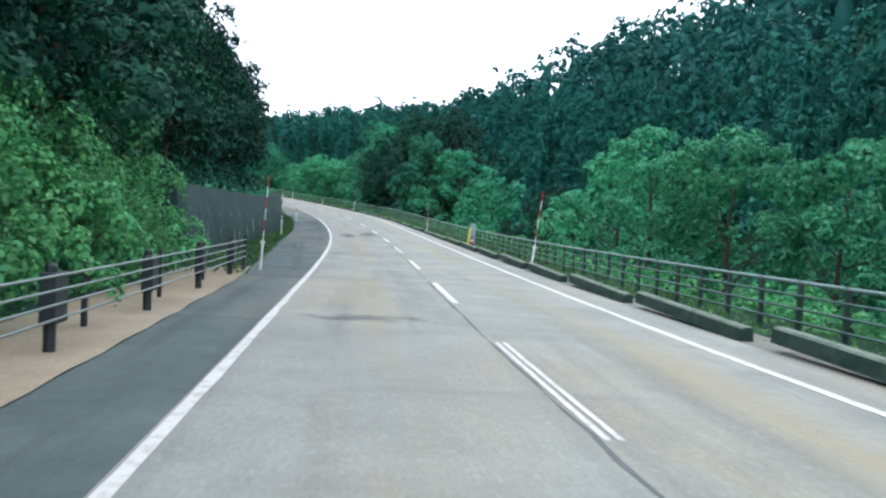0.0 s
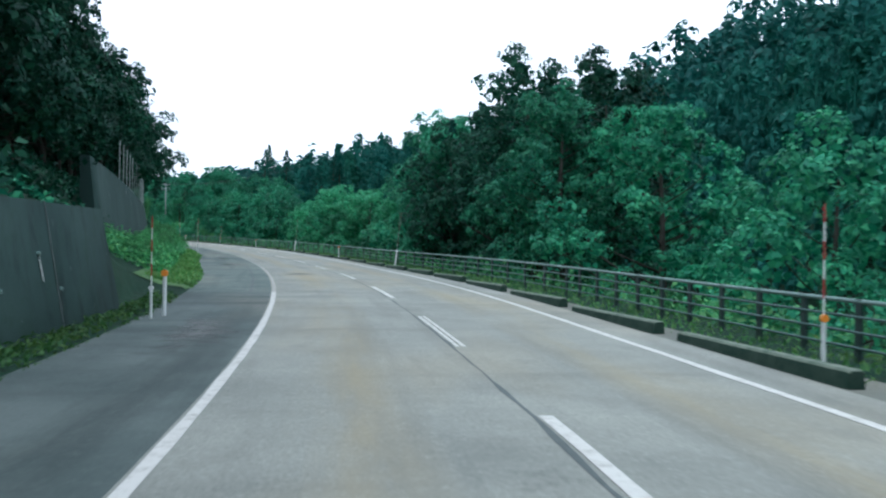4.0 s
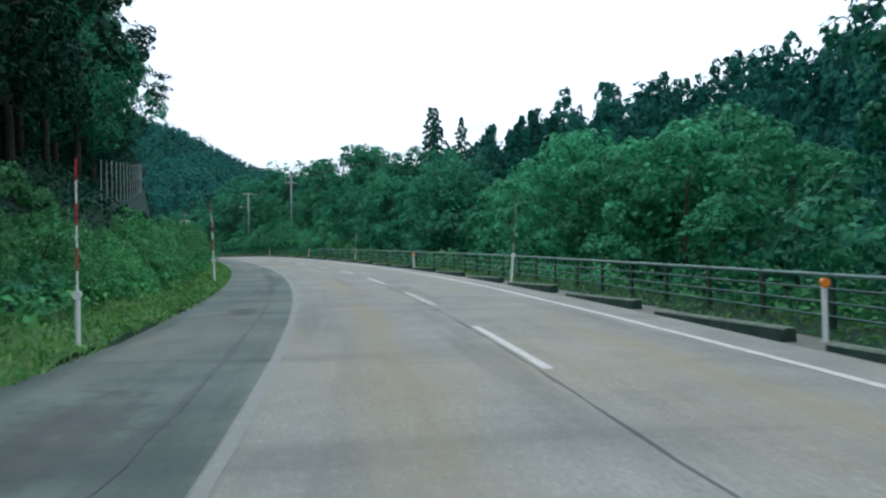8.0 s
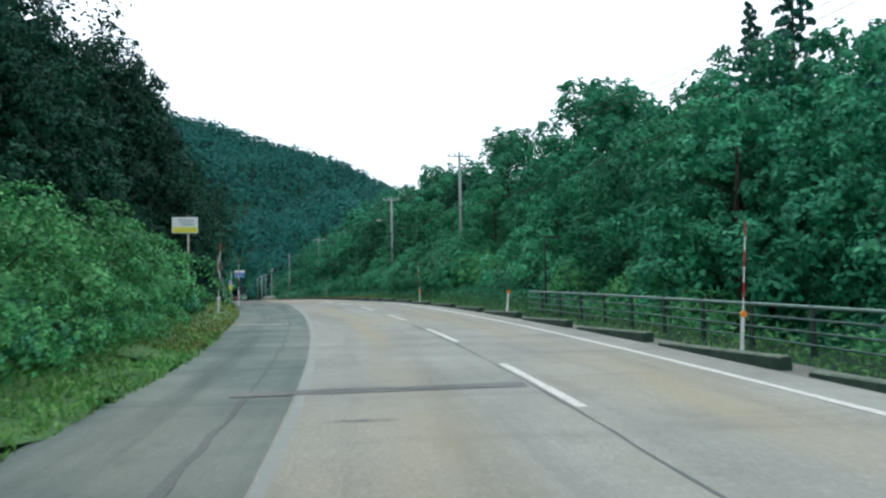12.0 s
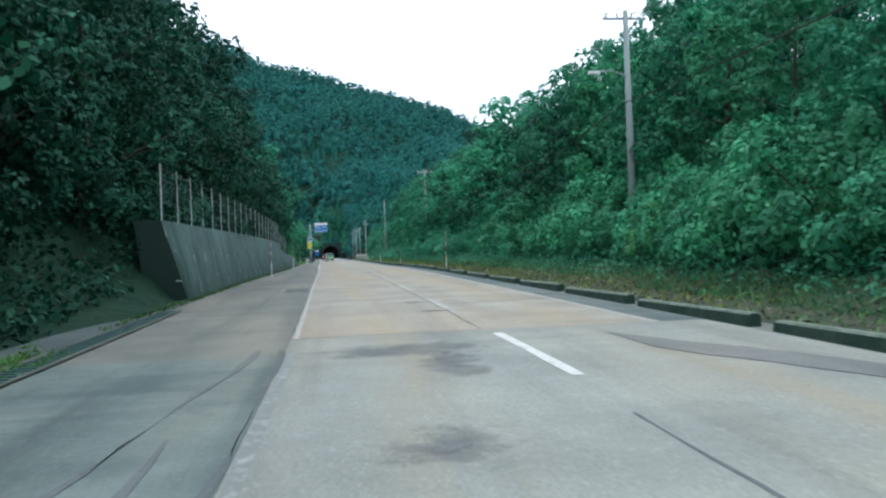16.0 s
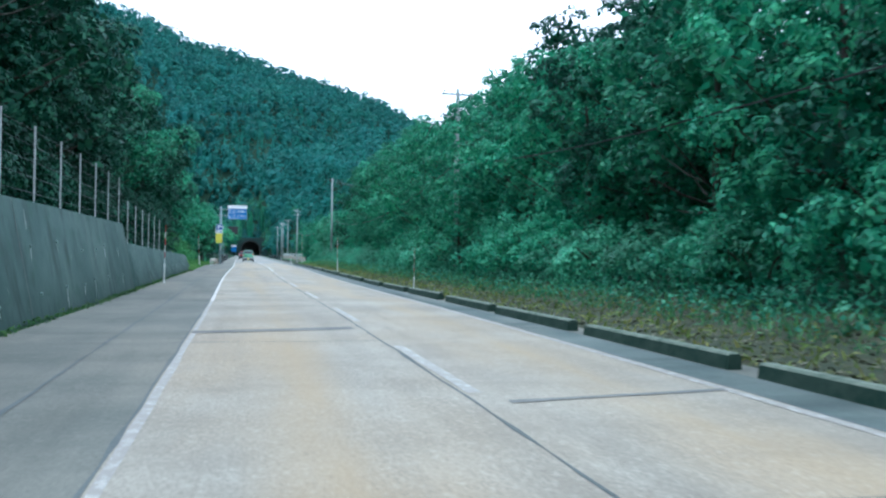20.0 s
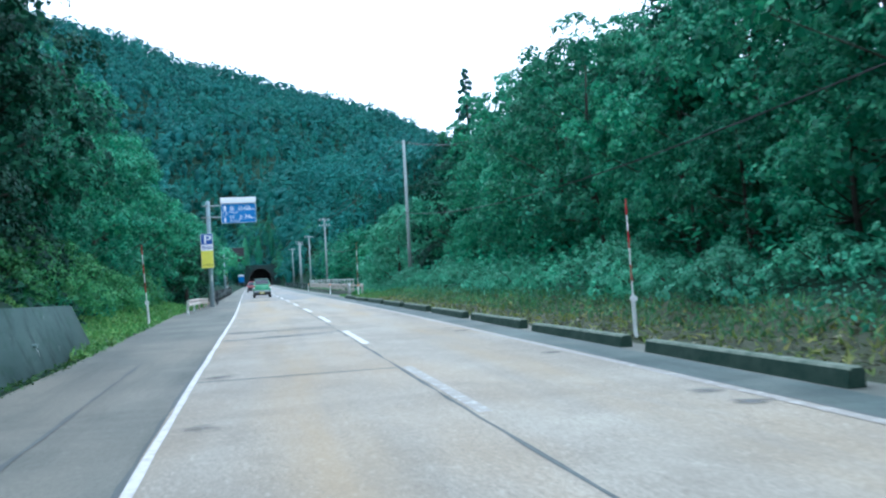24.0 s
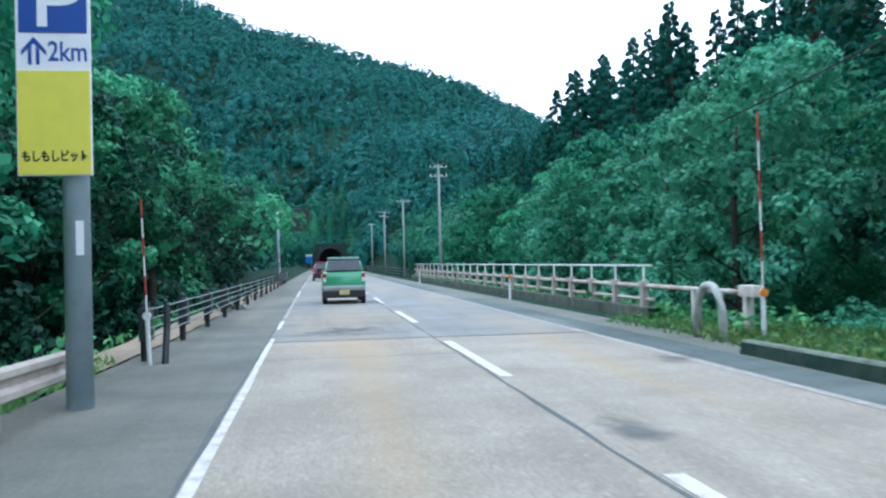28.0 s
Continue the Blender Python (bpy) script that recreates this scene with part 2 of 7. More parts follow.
M_SHOULDER1 = pavement("shoulder_worn", (0.096, 0.125, 0.112), (0.2, 0.228, 0.198), (0.222, 0.222, 0.178), 0.6, 0.85)
M_GUTTER = pavement("gutter_asphalt", (0.078, 0.102, 0.094), (0.165, 0.19, 0.17), (0.21, 0.205, 0.165), 0.6, 0.95)
M_SHOULDER2 = pavement("shoulder_concrete", (0.128, 0.134, 0.112), (0.212, 0.208, 0.17), (0.25, 0.228, 0.175), 0.7)
M_PATCH = pavement("tar_patch", (0.098, 0.11, 0.106), (0.148, 0.16, 0.152), (0.165, 0.162, 0.14), 0.6)
M_BAND = pavement("faded_tar_band", (0.15, 0.152, 0.145), (0.215, 0.21, 0.19), (0.22, 0.195, 0.155), 0.7)
M_TAR = pavement("fresh_tar_patch", (0.07, 0.08, 0.08), (0.115, 0.125, 0.12), (0.14, 0.135, 0.115), 0.6)
M_SAND = pavement("sandy_concrete", (0.3, 0.24, 0.165), (0.42, 0.35, 0.25), (0.36, 0.27, 0.17), 0.8)


def line_paint(name, wear, new_col=(0.6, 0.57, 0.52), old_col=(0.3, 0.275, 0.235)):
    n = Nodes(name, 0.7)
    uv = n.coords("UV")
    f = n.ramp(n.noise(uv, 5.5, 6, 0.75), (wear - 0.12, 0.0), (wear + 0.1, 1.0))
    c = n.mix(f, new_col, old_col)
    return n.colour(c)


M_LINE = line_paint("white_road_paint", 0.6)
M_LINE_OLD = line_paint("faded_road_paint", 0.4)
M_LINE_FAINT = line_paint("nearly_worn_off_paint", 0.36, (0.38, 0.385, 0.35), (0.235, 0.24, 0.21))
M_LINE_GONE = line_paint("crumbled_road_paint", 0.4, (0.4, 0.4, 0.36), (0.17, 0.175, 0.155))


def stain_mat():
    """A tarry stain that breaks up towards its rim."""
    n = Nodes("road_stain", 0.8)
    v = n.coords("UV")
    n.colour(n.ramp(n.noise(v, 9.0, 4), (0.35, (0.12, 0.125, 0.122)), (0.7, (0.18, 0.178, 0.165))))
    tr = n.t.nodes.new("ShaderNodeBsdfTransparent")
    mx = n.t.nodes.new("ShaderNodeMixShader")
    far = n.t.nodes.new("ShaderNodeVectorMath")
    far.operation = "LENGTH"
    n.link(v, far.inputs[0])
    add = n.t.nodes.new("ShaderNodeMath")
    add.operation = "ADD"
    n.link(far.outputs["Value"], add.inputs[0])
    rag = n.t.nodes.new("ShaderNodeMath")
    rag.operation = "MULTIPLY"
    rag.inputs[1].default_value = 2.2
    n.link(n.noise(n.coords("Object"), 1.9, 8, 0.74), rag.inputs[0])
    n.link(rag.outputs[0], add.inputs[1])
    half_ = n.t.nodes.new("ShaderNodeMath")
    half_.operation = "MULTIPLY"
    half_.inputs[1].default_value = 0.5
    n.link(add.outputs[0], half_.inputs[0])
    n.link(n.ramp(half_.outputs[0], (0.5, 0.2), (0.7, 0.6), (0.88, 1.0)), mx.inputs[0])
    n.link(n.b.outputs[0], mx.inputs[1])
    n.link(tr.outputs[0], mx.inputs[2])
    n.link(mx.outputs[0], n.t.nodes["Material Output"].inputs[0])
    return n.mat


M_STAIN = stain_mat()


def wall_mat(name, dark, light, moss):
    n = Nodes(name, 0.9)
    n.b.inputs["Specular IOR Level"].default_value = 0.12
    v = n.coords("UV")
    drip = n.coords("UV", (1.1, 0.32, 1))
    big = n.ramp(n.noise(v, 0.35, 5), (0.35, 0.0), (0.7, 1.0))
    c = n.mix(big, dark, light)
    c = n.mix(n.ramp(n.noise(drip, 1.6, 5, 0.65), (0.5, 0.0), (0.68, 0.75)), c, tuple(x * 0.45 for x in dark))
    c = n.mix(n.ramp(n.noise(v, 1.7, 6, 0.7), (0.52, 0.0), (0.7, 0.6)), c, moss)
    c = n.mix(n.ramp(n.noise(n.coords("UV", (2.4, 0.6, 1)), 2.2, 4, 0.6), (0.68, 0.0), (0.74, 0.8)), c, (0.42, 0.43, 0.41))
    h = n.noise(v, 22.0, 4)
    n.bump(h, 0.4, 0.02)
    return n.colour(c)


def kerb_mat():
    """Mossy concrete; faces that point up get a paler mix than the sides."""
    n = Nodes("mossy_kerb_concrete", 0.9)
    n.b.inputs["Specular IOR Level"].default_value = 0.15
    v = n.coords("Object")
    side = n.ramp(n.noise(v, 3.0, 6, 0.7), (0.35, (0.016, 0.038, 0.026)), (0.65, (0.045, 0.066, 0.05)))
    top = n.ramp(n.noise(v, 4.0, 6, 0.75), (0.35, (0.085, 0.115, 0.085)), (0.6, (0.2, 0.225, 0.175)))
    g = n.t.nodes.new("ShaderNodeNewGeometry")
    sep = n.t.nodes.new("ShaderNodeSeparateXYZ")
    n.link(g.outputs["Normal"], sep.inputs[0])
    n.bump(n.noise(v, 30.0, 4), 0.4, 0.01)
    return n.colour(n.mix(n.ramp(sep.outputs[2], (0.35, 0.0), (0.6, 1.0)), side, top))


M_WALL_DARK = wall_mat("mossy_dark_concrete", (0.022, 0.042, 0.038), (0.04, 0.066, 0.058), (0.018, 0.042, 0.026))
M_WALL = wall_mat("stained_concrete", (0.044, 0.074, 0.066), (0.084, 0.122, 0.108), (0.03, 0.068, 0.044))
M_CURB = wall_mat("kerb_concrete", (0.08, 0.095, 0.077), (0.165, 0.172, 0.142), (0.035, 0.065, 0.035))
M_KERB = kerb_mat()
M_LIME = paint("lime_streaks", (0.42, 0.44, 0.42), 0.9, 0.0, 0.7, 14.0, (0.14, 0.16, 0.15))


def leaf_mat(name, dark, light, bright, trans=0.35, patch=0.35, patch_amount=(0.475, 0.525), sheen=0.2):
    n = Nodes(name, 0.55)
    g = n.t.nodes.new("ShaderNodeNewGeometry")
    o = n.t.nodes.new("ShaderNodeObjectInfo")
    c = n.ramp(g.outputs["Random Per Island"], (0.0, dark), (0.6, light), (1.0, bright))
    hue = n.add("ShaderNodeHueSaturation", Saturation=1.0, Value=1.0)
    mr = n.add("ShaderNodeMapRange")
    mr.inputs[3].default_value, mr.inputs[4].default_value = 0.7, 1.3
    n.link(o.outputs["Random"], mr.inputs[0])
    big = n.coords("Object")
    mv = n.add("ShaderNodeMapRange")
    mv.inputs[1].default_value, mv.inputs[2].default_value = 0.3, 0.7
    mv.inputs[3].default_value, mv.inputs[4].default_value = 0.6, 1.4
    two = n.t.nodes.new("ShaderNodeMix")
    two.inputs[0].default_value = 0.5
    n.link(n.noise(big, patch * 0.7, 3), two.inputs[2])
    n.link(n.noise(big, patch * 3.6, 2), two.inputs[3])
    n.link(two.outputs[0], mv.inputs[0])
    mm = n.t.nodes.new("ShaderNodeMath")
    mm.operation = "MULTIPLY"
    n.link(mr.outputs[0], mm.inputs[0])
    n.link(mv.outputs[0], mm.inputs[1])
    n.link(mm.outputs[0], hue.inputs["Value"])
    mh = n.add("ShaderNodeMapRange")
    mh.inputs[3].default_value, mh.inputs[4].default_value = patch_amount
    n.link(n.noise(big, patch, 2), mh.inputs[0])
    n.link(mh.outputs[0], hue.inputs["Hue"])
    n.link(c, hue.inputs["Color"])
    n.link(hue.outputs[0], n.b.inputs["Base Color"])
    n.b.inputs["Specular IOR Level"].default_value = sheen
    tr = n.t.nodes.new("ShaderNodeBsdfTranslucent")
    n.link(hue.outputs[0], tr.inputs[0])
    mx = n.t.nodes.new("ShaderNodeMixShader")
    mx.inputs[0].default_value = trans
    n.link(n.b.outputs[0], mx.inputs[1])
    n.link(tr.outputs[0], mx.inputs[2])
    n.link(mx.outputs[0], n.t.nodes["Material Output"].inputs[0])
    return n.mat


M_LEAF = leaf_mat("broad_leaves", (0.034, 0.154, 0.086), (0.06, 0.25, 0.133), (0.11, 0.355, 0.174), 0.28)
# near-black greens: deep shade in the woods is put into the leaf colour
M_SHADELEAF = leaf_mat("dark_evergreen_leaves", (0.01, 0.043, 0.027), (0.018, 0.07, 0.042), (0.041, 0.122, 0.064), 0.15, sheen=0.12)
# lighter, yellower leaves; some of the paleness stands for brightly lit crowns
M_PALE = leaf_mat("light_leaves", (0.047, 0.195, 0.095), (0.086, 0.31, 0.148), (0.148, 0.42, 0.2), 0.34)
M_LEAF2 = leaf_mat("shrub_leaves", (0.057, 0.19, 0.074), (0.104, 0.325, 0.112), (0.19, 0.43, 0.142), 0.28)
M_CEDAR = leaf_mat("cedar_needles", (0.018, 0.083, 0.061), (0.029, 0.125, 0.086), (0.047, 0.175, 0.114), 0.14, sheen=0.15)
# paler, bluer, low in contrast: distance haze is put into these two greens
M_FAR_HAZE = leaf_mat("hill_forest", (0.027, 0.11, 0.094), (0.033, 0.126, 0.104), (0.042, 0.148, 0.118), 0.25, 0.05, (0.46, 0.54), 0.1)
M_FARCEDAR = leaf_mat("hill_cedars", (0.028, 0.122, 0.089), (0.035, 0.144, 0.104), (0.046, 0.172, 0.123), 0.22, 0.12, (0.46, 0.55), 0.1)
M_GRASS = leaf_mat("verge_grass", (0.05, 0.13, 0.035), (0.085, 0.19, 0.05), (0.15, 0.24, 0.07), 0.3)
M_VERGE = leaf_mat("sunny_verge_grass", (0.078, 0.2, 0.05), (0.132, 0.29, 0.07), (0.22, 0.35, 0.1), 0.3)
M_SHRUB = leaf_mat("blue_green_shrub", (0.06, 0.21, 0.125), (0.108, 0.335, 0.19), (0.18, 0.44, 0.255), 0.3)
M_HAY = leaf_mat("yellowing_grass", (0.1, 0.15, 0.035), (0.17, 0.22, 0.05), (0.27, 0.26, 0.08), 0.3)
M_BLADES = leaf_mat("rank_grass", (0.04, 0.12, 0.05), (0.075, 0.19, 0.075), (0.14, 0.26, 0.1), 0.3)
M_DRY = leaf_mat("leaf_litter", (0.05, 0.06, 0.034), (0.1, 0.105, 0.06), (0.3, 0.29, 0.2), 0.1)


def bark(name, a, b):
    n = Nodes(name, 0.9)
    n.b.inputs["Specular IOR Level"].default_value = 0.1
    v = n.coords("Object", (4, 4, 0.7))
    f = n.noise(v, 3.0, 6, 0.7)
    n.bump(f, 0.6, 0.03)
    return n.colour(n.ramp(f, (0.3, a), (0.7, b)))


M_BARK = bark("grey_bark", (0.03, 0.028, 0.024), (0.08, 0.075, 0.062))
M_CEDAR_BARK = bark("cedar_bark", (0.028, 0.022, 0.018), (0.07, 0.054, 0.04))


def soil():
    n = Nodes("forest_floor", 0.95)
    n.b.inputs["Specular IOR Level"].default_value = 0.08
    v = n.coords("Object")
    f = n.noise(v, 0.25, 6, 0.65)
    c = n.ramp(f, (0.3, (0.014, 0.032, 0.02)), (0.5, (0.02, 0.046, 0.028)), (0.7, (0.03, 0.058, 0.035)))
    c = n.mix(n.ramp(n.noise(v, 3.5, 5, 0.7), (0.5, 0.0), (0.66, 0.5)), c, (0.026, 0.03, 0.02))
    n.bump(n.noise(v, 2.0, 6), 0.8, 0.15)
    return n.colour(c)


M_SOIL = soil()


def turf():
    n = Nodes("mown_turf", 0.9)
    v = n.coords("UV")
    f = n.noise(v, 1.4, 6, 0.7)
    c = n.ramp(f, (0.3, (0.05, 0.12, 0.035)), (0.55, (0.085, 0.175, 0.045)), (0.75, (0.16, 0.2, 0.07)))
    n.bump(n.noise(n.coords("UV", (1, 0.4, 1)), 30.0, 4), 0.9, 0.05)
    return n.colour(c)


M_TURF = turf()


def humus():
    n = Nodes("leaf_mould", 0.95)
    n.b.inputs["Specular IOR Level"].default_value = 0.1
    v = n.coords("UV")
    c = n.ramp(n.noise(v, 1.6, 6, 0.7), (0.3, (0.042, 0.06, 0.038)), (0.52, (0.07, 0.078, 0.05)), (0.72, (0.115, 0.112, 0.07)))
    c = n.mix(n.ramp(n.noise(v, 11.0, 5, 0.75), (0.5, 0.0), (0.64, 0.7)), c, (0.035, 0.034, 0.026))
    n.bump(n.noise(v, 14.0, 5), 0.8, 0.04)
    return n.colour(c)


M_HUMUS = humus()
M_GREEN_STEEL = paint("dark_green_steel", (0.013, 0.031, 0.029), 0.45, 0.0, 0.3, 6.0, (0.03, 0.05, 0.045))
M_BROWN_STEEL = paint("dark_brown_steel", (0.015, 0.021, 0.025), 0.5, 0.0, 0.25)
# paler than the lower rails: the top rail's highlight is put into its green
M_PIPE = paint("weathered_green_pipe", (0.15, 0.225, 0.2), 0.4, 0.15, 0.3, 6.0, (0.05, 0.08, 0.07))
M_LOWPIPE = paint("dark_green_pipe", (0.05, 0.1, 0.09), 0.45, 0.1, 0.3, 6.0, (0.03, 0.055, 0.048))
M_CABLE = paint("galvanised_cable", (0.23, 0.28, 0.26), 0.4, 0.4, 0.2)
M_GALV = paint("galvanised_steel", (0.33, 0.36, 0.36), 0.45, 0.5, 0.3)
M_GREYPOST = paint("grey_blue_painted_steel", (0.3, 0.38, 0.42), 0.5, 0.0, 0.25)
M_WHITE = paint("white_enamel", (0.72, 0.73, 0.71), 0.5, 0.0, 0.25)
M_RED = paint("red_enamel", (0.38, 0.03, 0.035), 0.5, 0.0, 0.2)
M_OLDRED = paint("weathered_red_paint", (0.16, 0.085, 0.08), 0.7, 0.0, 0.4)
M_OLDWHITE = paint("weathered_white_paint", (0.34, 0.36, 0.35), 0.7, 0.0, 0.4)
M_ORANGE = paint("orange_reflector", (0.75, 0.25, 0.02), 0.3, 0.0, 0.1)
M_YELLOW = paint("yellow_enamel", (0.78, 0.62, 0.03), 0.5, 0.0, 0.1)
M_BLACK = paint("black_plastic", (0.012, 0.012, 0.013), 0.5, 0.0, 0.1)
M_RUST = paint("rusty_white_paint", (0.62, 0.58, 0.52), 0.7, 0.0, 0.75, 3.0, (0.28, 0.13, 0.06))
M_FENCE = paint("pale_fence_steel", (0.42, 0.45, 0.44), 0.5, 0.0, 0.3)
M_POLE = paint("utility_pole_concrete", (0.27, 0.305, 0.29), 0.85, 0.0, 0.35, 1.5, (0.15, 0.17, 0.155))
M_BLUE = paint("blue_sign_sheet", (0.01, 0.15, 0.43), 0.4, 0.0, 0.12)
M_PBLUE = paint("dark_blue_sign_sheet", (0.012, 0.06, 0.3), 0.4, 0.0, 0.1)
M_SIGNW = paint("white_sign_sheet", (0.78, 0.79, 0.8), 0.4, 0.0, 0.1)
M_SIGNY = paint("yellow_sign_sheet", (0.72, 0.67, 0.07), 0.45, 0.0, 0.1)

# ---------------------------------------------------------------- the ground
CREST_U = [-420, -300, -187, -154, -132, -120, -98, -66, -37, -5, 22, 44, 66, 78, 130, 220, 380]
CREST_Z = [242, 227, 193, 181, 167, 164, 161, 149, 140, 131, 122, 110, 98, 91, 77, 75, 96]
CREST = (np.array([-386.5, 846.5]), radians(25))


def left_edge(s):
    """Where the paved shoulder ends on the left."""
    return np.interp(s, [-80, -5, 8, 12, 30, 66, 75, 85, 95, 107, 118, 150, 158, 168, 180, 188, 194, 200, 207, 217, 230, 260, 300, 325, 345, 400, 700],
                     [-4.3, -4.3, -4.5, -4.7, -5.5, -5.4, -5.6, -6.0, -6.2, -5.6, -5.4, -5.3, -5.2, -5.4, -5.6, -6.0, -6.3, -6.55, -6.5, -6.4, -6.25, -5.8, -5.6, -5.9, -5.0, -4.6, -4.4])


def lumps(x, y, size):
    return (np.sin(x / size + 1.3) * np.cos(y / size * 1.17) + 0.6 * np.sin(x / size * 2.3 + y / size * 1.9) + 0.35 * np.cos(x / size * 4.1 - y / size * 3.3)) / 1.6


def WALL1(s):
    """The foot of the first wall."""
    return np.interp(s, [8, 12, 30, 44, 60, 66], [-6.5, -6.5, -6.5, -6.2, -6.0, -6.0])


def hill_left(s, d):
    """Height at d metres past the shoulder's edge."""
    w1 = ease(8.0, 11.5, s) * (1 - ease(60, 66, s))
    w3 = ease(215.6, 217.4, s) * (1 - ease(300, 308, s))
    lay = ease(163, 172, s) * (1 - ease(209, 216, s))
    stream = ease(338, 346, s) * (1 - ease(385, 400, s))
    bank = np.interp(d, [0, 0.8, 3.2, 3.8, 8, 20, 60, 160], [0.02, 0.12, 1.2, 2.3, 5.5, 14, 34, 70])
    low = np.interp(d, [0, 1.7, 3, 8, 20, 60, 160], [-0.05, -0.05, 0.5, 3.2, 9, 26, 60])
    behind = d - (left_edge(s) - WALL1(s))
    wall1 = np.interp(behind, [-2, 0, 0.35, 0.7, 2, 19, 59, 160], [0.0, 0.06, 0.1, 1.75, 2.4, 11, 32, 70])
    wall3 = np.interp(d, [0, 0.9, 1.35, 3, 9, 25, 60, 160], [-0.04, -0.04, 1.4, 2.2, 6.5, 17, 42, 85])
    yard = np.interp(d, [0, 0.4, 7, 10, 25, 60, 160], [0.0, 0.0, 0.15, 1.5, 12, 40, 85])
    gully = np.interp(d, [0, 0.7, 3, 6, 12, 30, 160], [0.0, -0.05, -2.2, -4.5, -3, 6, 40])
    far = np.interp(d, [0, 1, 6, 20, 60, 160], [0.0, 0.05, 1.5, 7, 26, 62])
    z = np.where(s < 60, low, bank)
    z = z * (1 - w1) + wall1 * w1
    z = z * (1 - lay) + yard * lay
    knoll = ease(160, 176, s) * (1 - ease(189, 194, s)) * ease(0, 1.6, d) * (1 - ease(6, 9, d))
    z = z + knoll * (0.6 + 0.14 * np.sin(s * 1.9) * np.cos(d * 1.4) + 0.07 * np.sin(s * 4.3 + d * 3.1))
    z = z * (1 - w3) + wall3 * w3
    late = ease(306, 316, s)
    z = z * (1 - late) + far * late
    return z * (1 - stream) + gully * stream


def hill_right(s, d):
    """Height at d metres to the right of the kerb."""
    hump = np.interp(s, [130, 142, 152, 165, 185, 240, 290], [10, 7, 4, 6.5, 8, 9, 0]) * ease(52, 90, d)
    valley = hump + np.interp(d, [0, 1.5, 4, 14, 28, 40, 100, 130, 300, 700], [0.03, 0.05, -1.8, -7.5, -6.5, 5.0, 26, 32, 60, 80])
    rise = np.interp(d, [0, 1.2, 3, 6, 14, 30, 60, 120, 300, 700], [0.03, 0.15, 0.7, 1.7, 3.0, 3.8, 8, 17, 34, 55])
    brook = np.interp(d, [0, 1.6, 4, 8, 14, 30, 60, 120, 300, 700], [0.03, 0.0, -1.5, -3.0, -1.0, 4, 9, 15, 34, 55])
    w = ease(160, 182, s)
    z = valley * (1 - w) + rise * w
    b = ease(334, 348, s)
    return z * (1 - b) + brook * b


def mountain(x, y):
    c, a = CREST
    u = (x - c[0]) * math.cos(a) + (y - c[1]) * math.sin(a)
    v = -((x - c[0]) * -math.sin(a) + (y - c[1]) * math.cos(a))
    top = np.interp(u, CREST_U, CREST_Z)
    fold = 1 + (0.24 * lumps(u, v * 0.3, 38.0) + 0.1 * lumps(u + 40, v * 0.5, 15.0)) * ease(6, 110, v)
    return np.where(v > 0, top * (1 - np.clip(v, 0, None) / 345.0 * fold), top - np.abs(v) * 0.25)


def land(s, lat):
    s, lat = np.broadcast_arrays(np.asarray(s, float), np.asarray(lat, float))
    e = left_edge(s)
    z = np.where(lat < e, hill_left(s, e - lat), np.where(lat > 4.1, hill_right(s, lat - 4.1), -0.06))
    p = along(s, lat, z)
    away = np.maximum(e - lat - 3, lat - 9).clip(0, 60)
    z2 = p[..., 2] + lumps(p[..., 0], p[..., 1], 9.0) * 0.02 * away
    tun = ease(590, 600, s)
    near = np.maximum(p[..., 2] * 0 + 1, 0)
    mt = mountain(p[..., 0], p[..., 1])
    road_gap = ease(6, 16, np.abs(lat)) * (1 - tun) + tun
    z2 = np.where((s > 430) & (mt > z2), z2 + (mt - z2) * road_gap * near, z2)
    return np.stack([p[..., 0], p[..., 1], z2], -1)


_s = np.concatenate([np.arange(-78, 420, 3.0), np.arange(420, 1150, 10.0)])
_lat = np.concatenate([[-230, -190, -150, -120, -95, -75, -60, -48, -38, -30, -25, -21, -18, -16, -14.5, -13, -12, -11, -10.2, -9.4, -8.8, -8.2, -7.6, -7.0, -6.6, -6.3, -6.0, -5.6, -5.2, -4.8, -4.4, -3.5],
                       np.arange(-2.5, 4.2, 1.0), [4.1, 4.5, 5.0, 5.6, 6.3, 7.1, 8, 9, 10.5, 12, 14, 16, 18, 21, 25, 30, 36, 43, 50, 60, 72, 86, 104, 130, 170, 220, 300, 420, 600]])
_g = land(_s[:, None], _lat[None, :])
_n = len(_lat)
_i = np.arange(len(_s) - 1)[:, None] * _n + np.arange(_n - 1)[None]
ground = new("ground", mesh_of("ground", _g.reshape(-1, 3), np.stack([_i, _i + 1, _i + _n + 1, _i + _n], -1).reshape(-1, 4), M_SOIL, smooth=True))
tagged(ground, "dark mossy forest floor and valley sides", "ground", kind="structure")

# ---------------------------------------------------------------- road, shoulders and markings
SLAB0 = 205.0
road_a = tagged(strip("road", -78, SLAB0, -3.13, 3.55, 0.0, M_ROAD, 1.5, 4), "worn grey two-lane asphalt road with brown stains", "road", kind="structure")
road_b = tagged(strip("road", SLAB0, 640, -3.13, 2.84, 0.0, M_SLAB, 1.5, 4), "rough worn concrete two-lane road with joints", "road", kind="structure")
sh_a = tagged(strip("shoulder", -78, 66, left_edge, -3.13, -0.004, M_SHOULDER, 1.5, 3), "dark asphalt shoulder along the road", "shoulder", kind="structure")
sh_d = tagged(strip("shoulder", 66, 203, left_edge, -3.13, -0.004, M_SHOULDER1, 1.5, 3), "streaked grey shoulder along the road", "shoulder", kind="structure")
sh_b = tagged(strip("shoulder", 203, 640, left_edge, -3.13, -0.004, M_SHOULDER2, 1.5, 3), "grey concrete shoulder along the road", "shoulder", kind="structure")
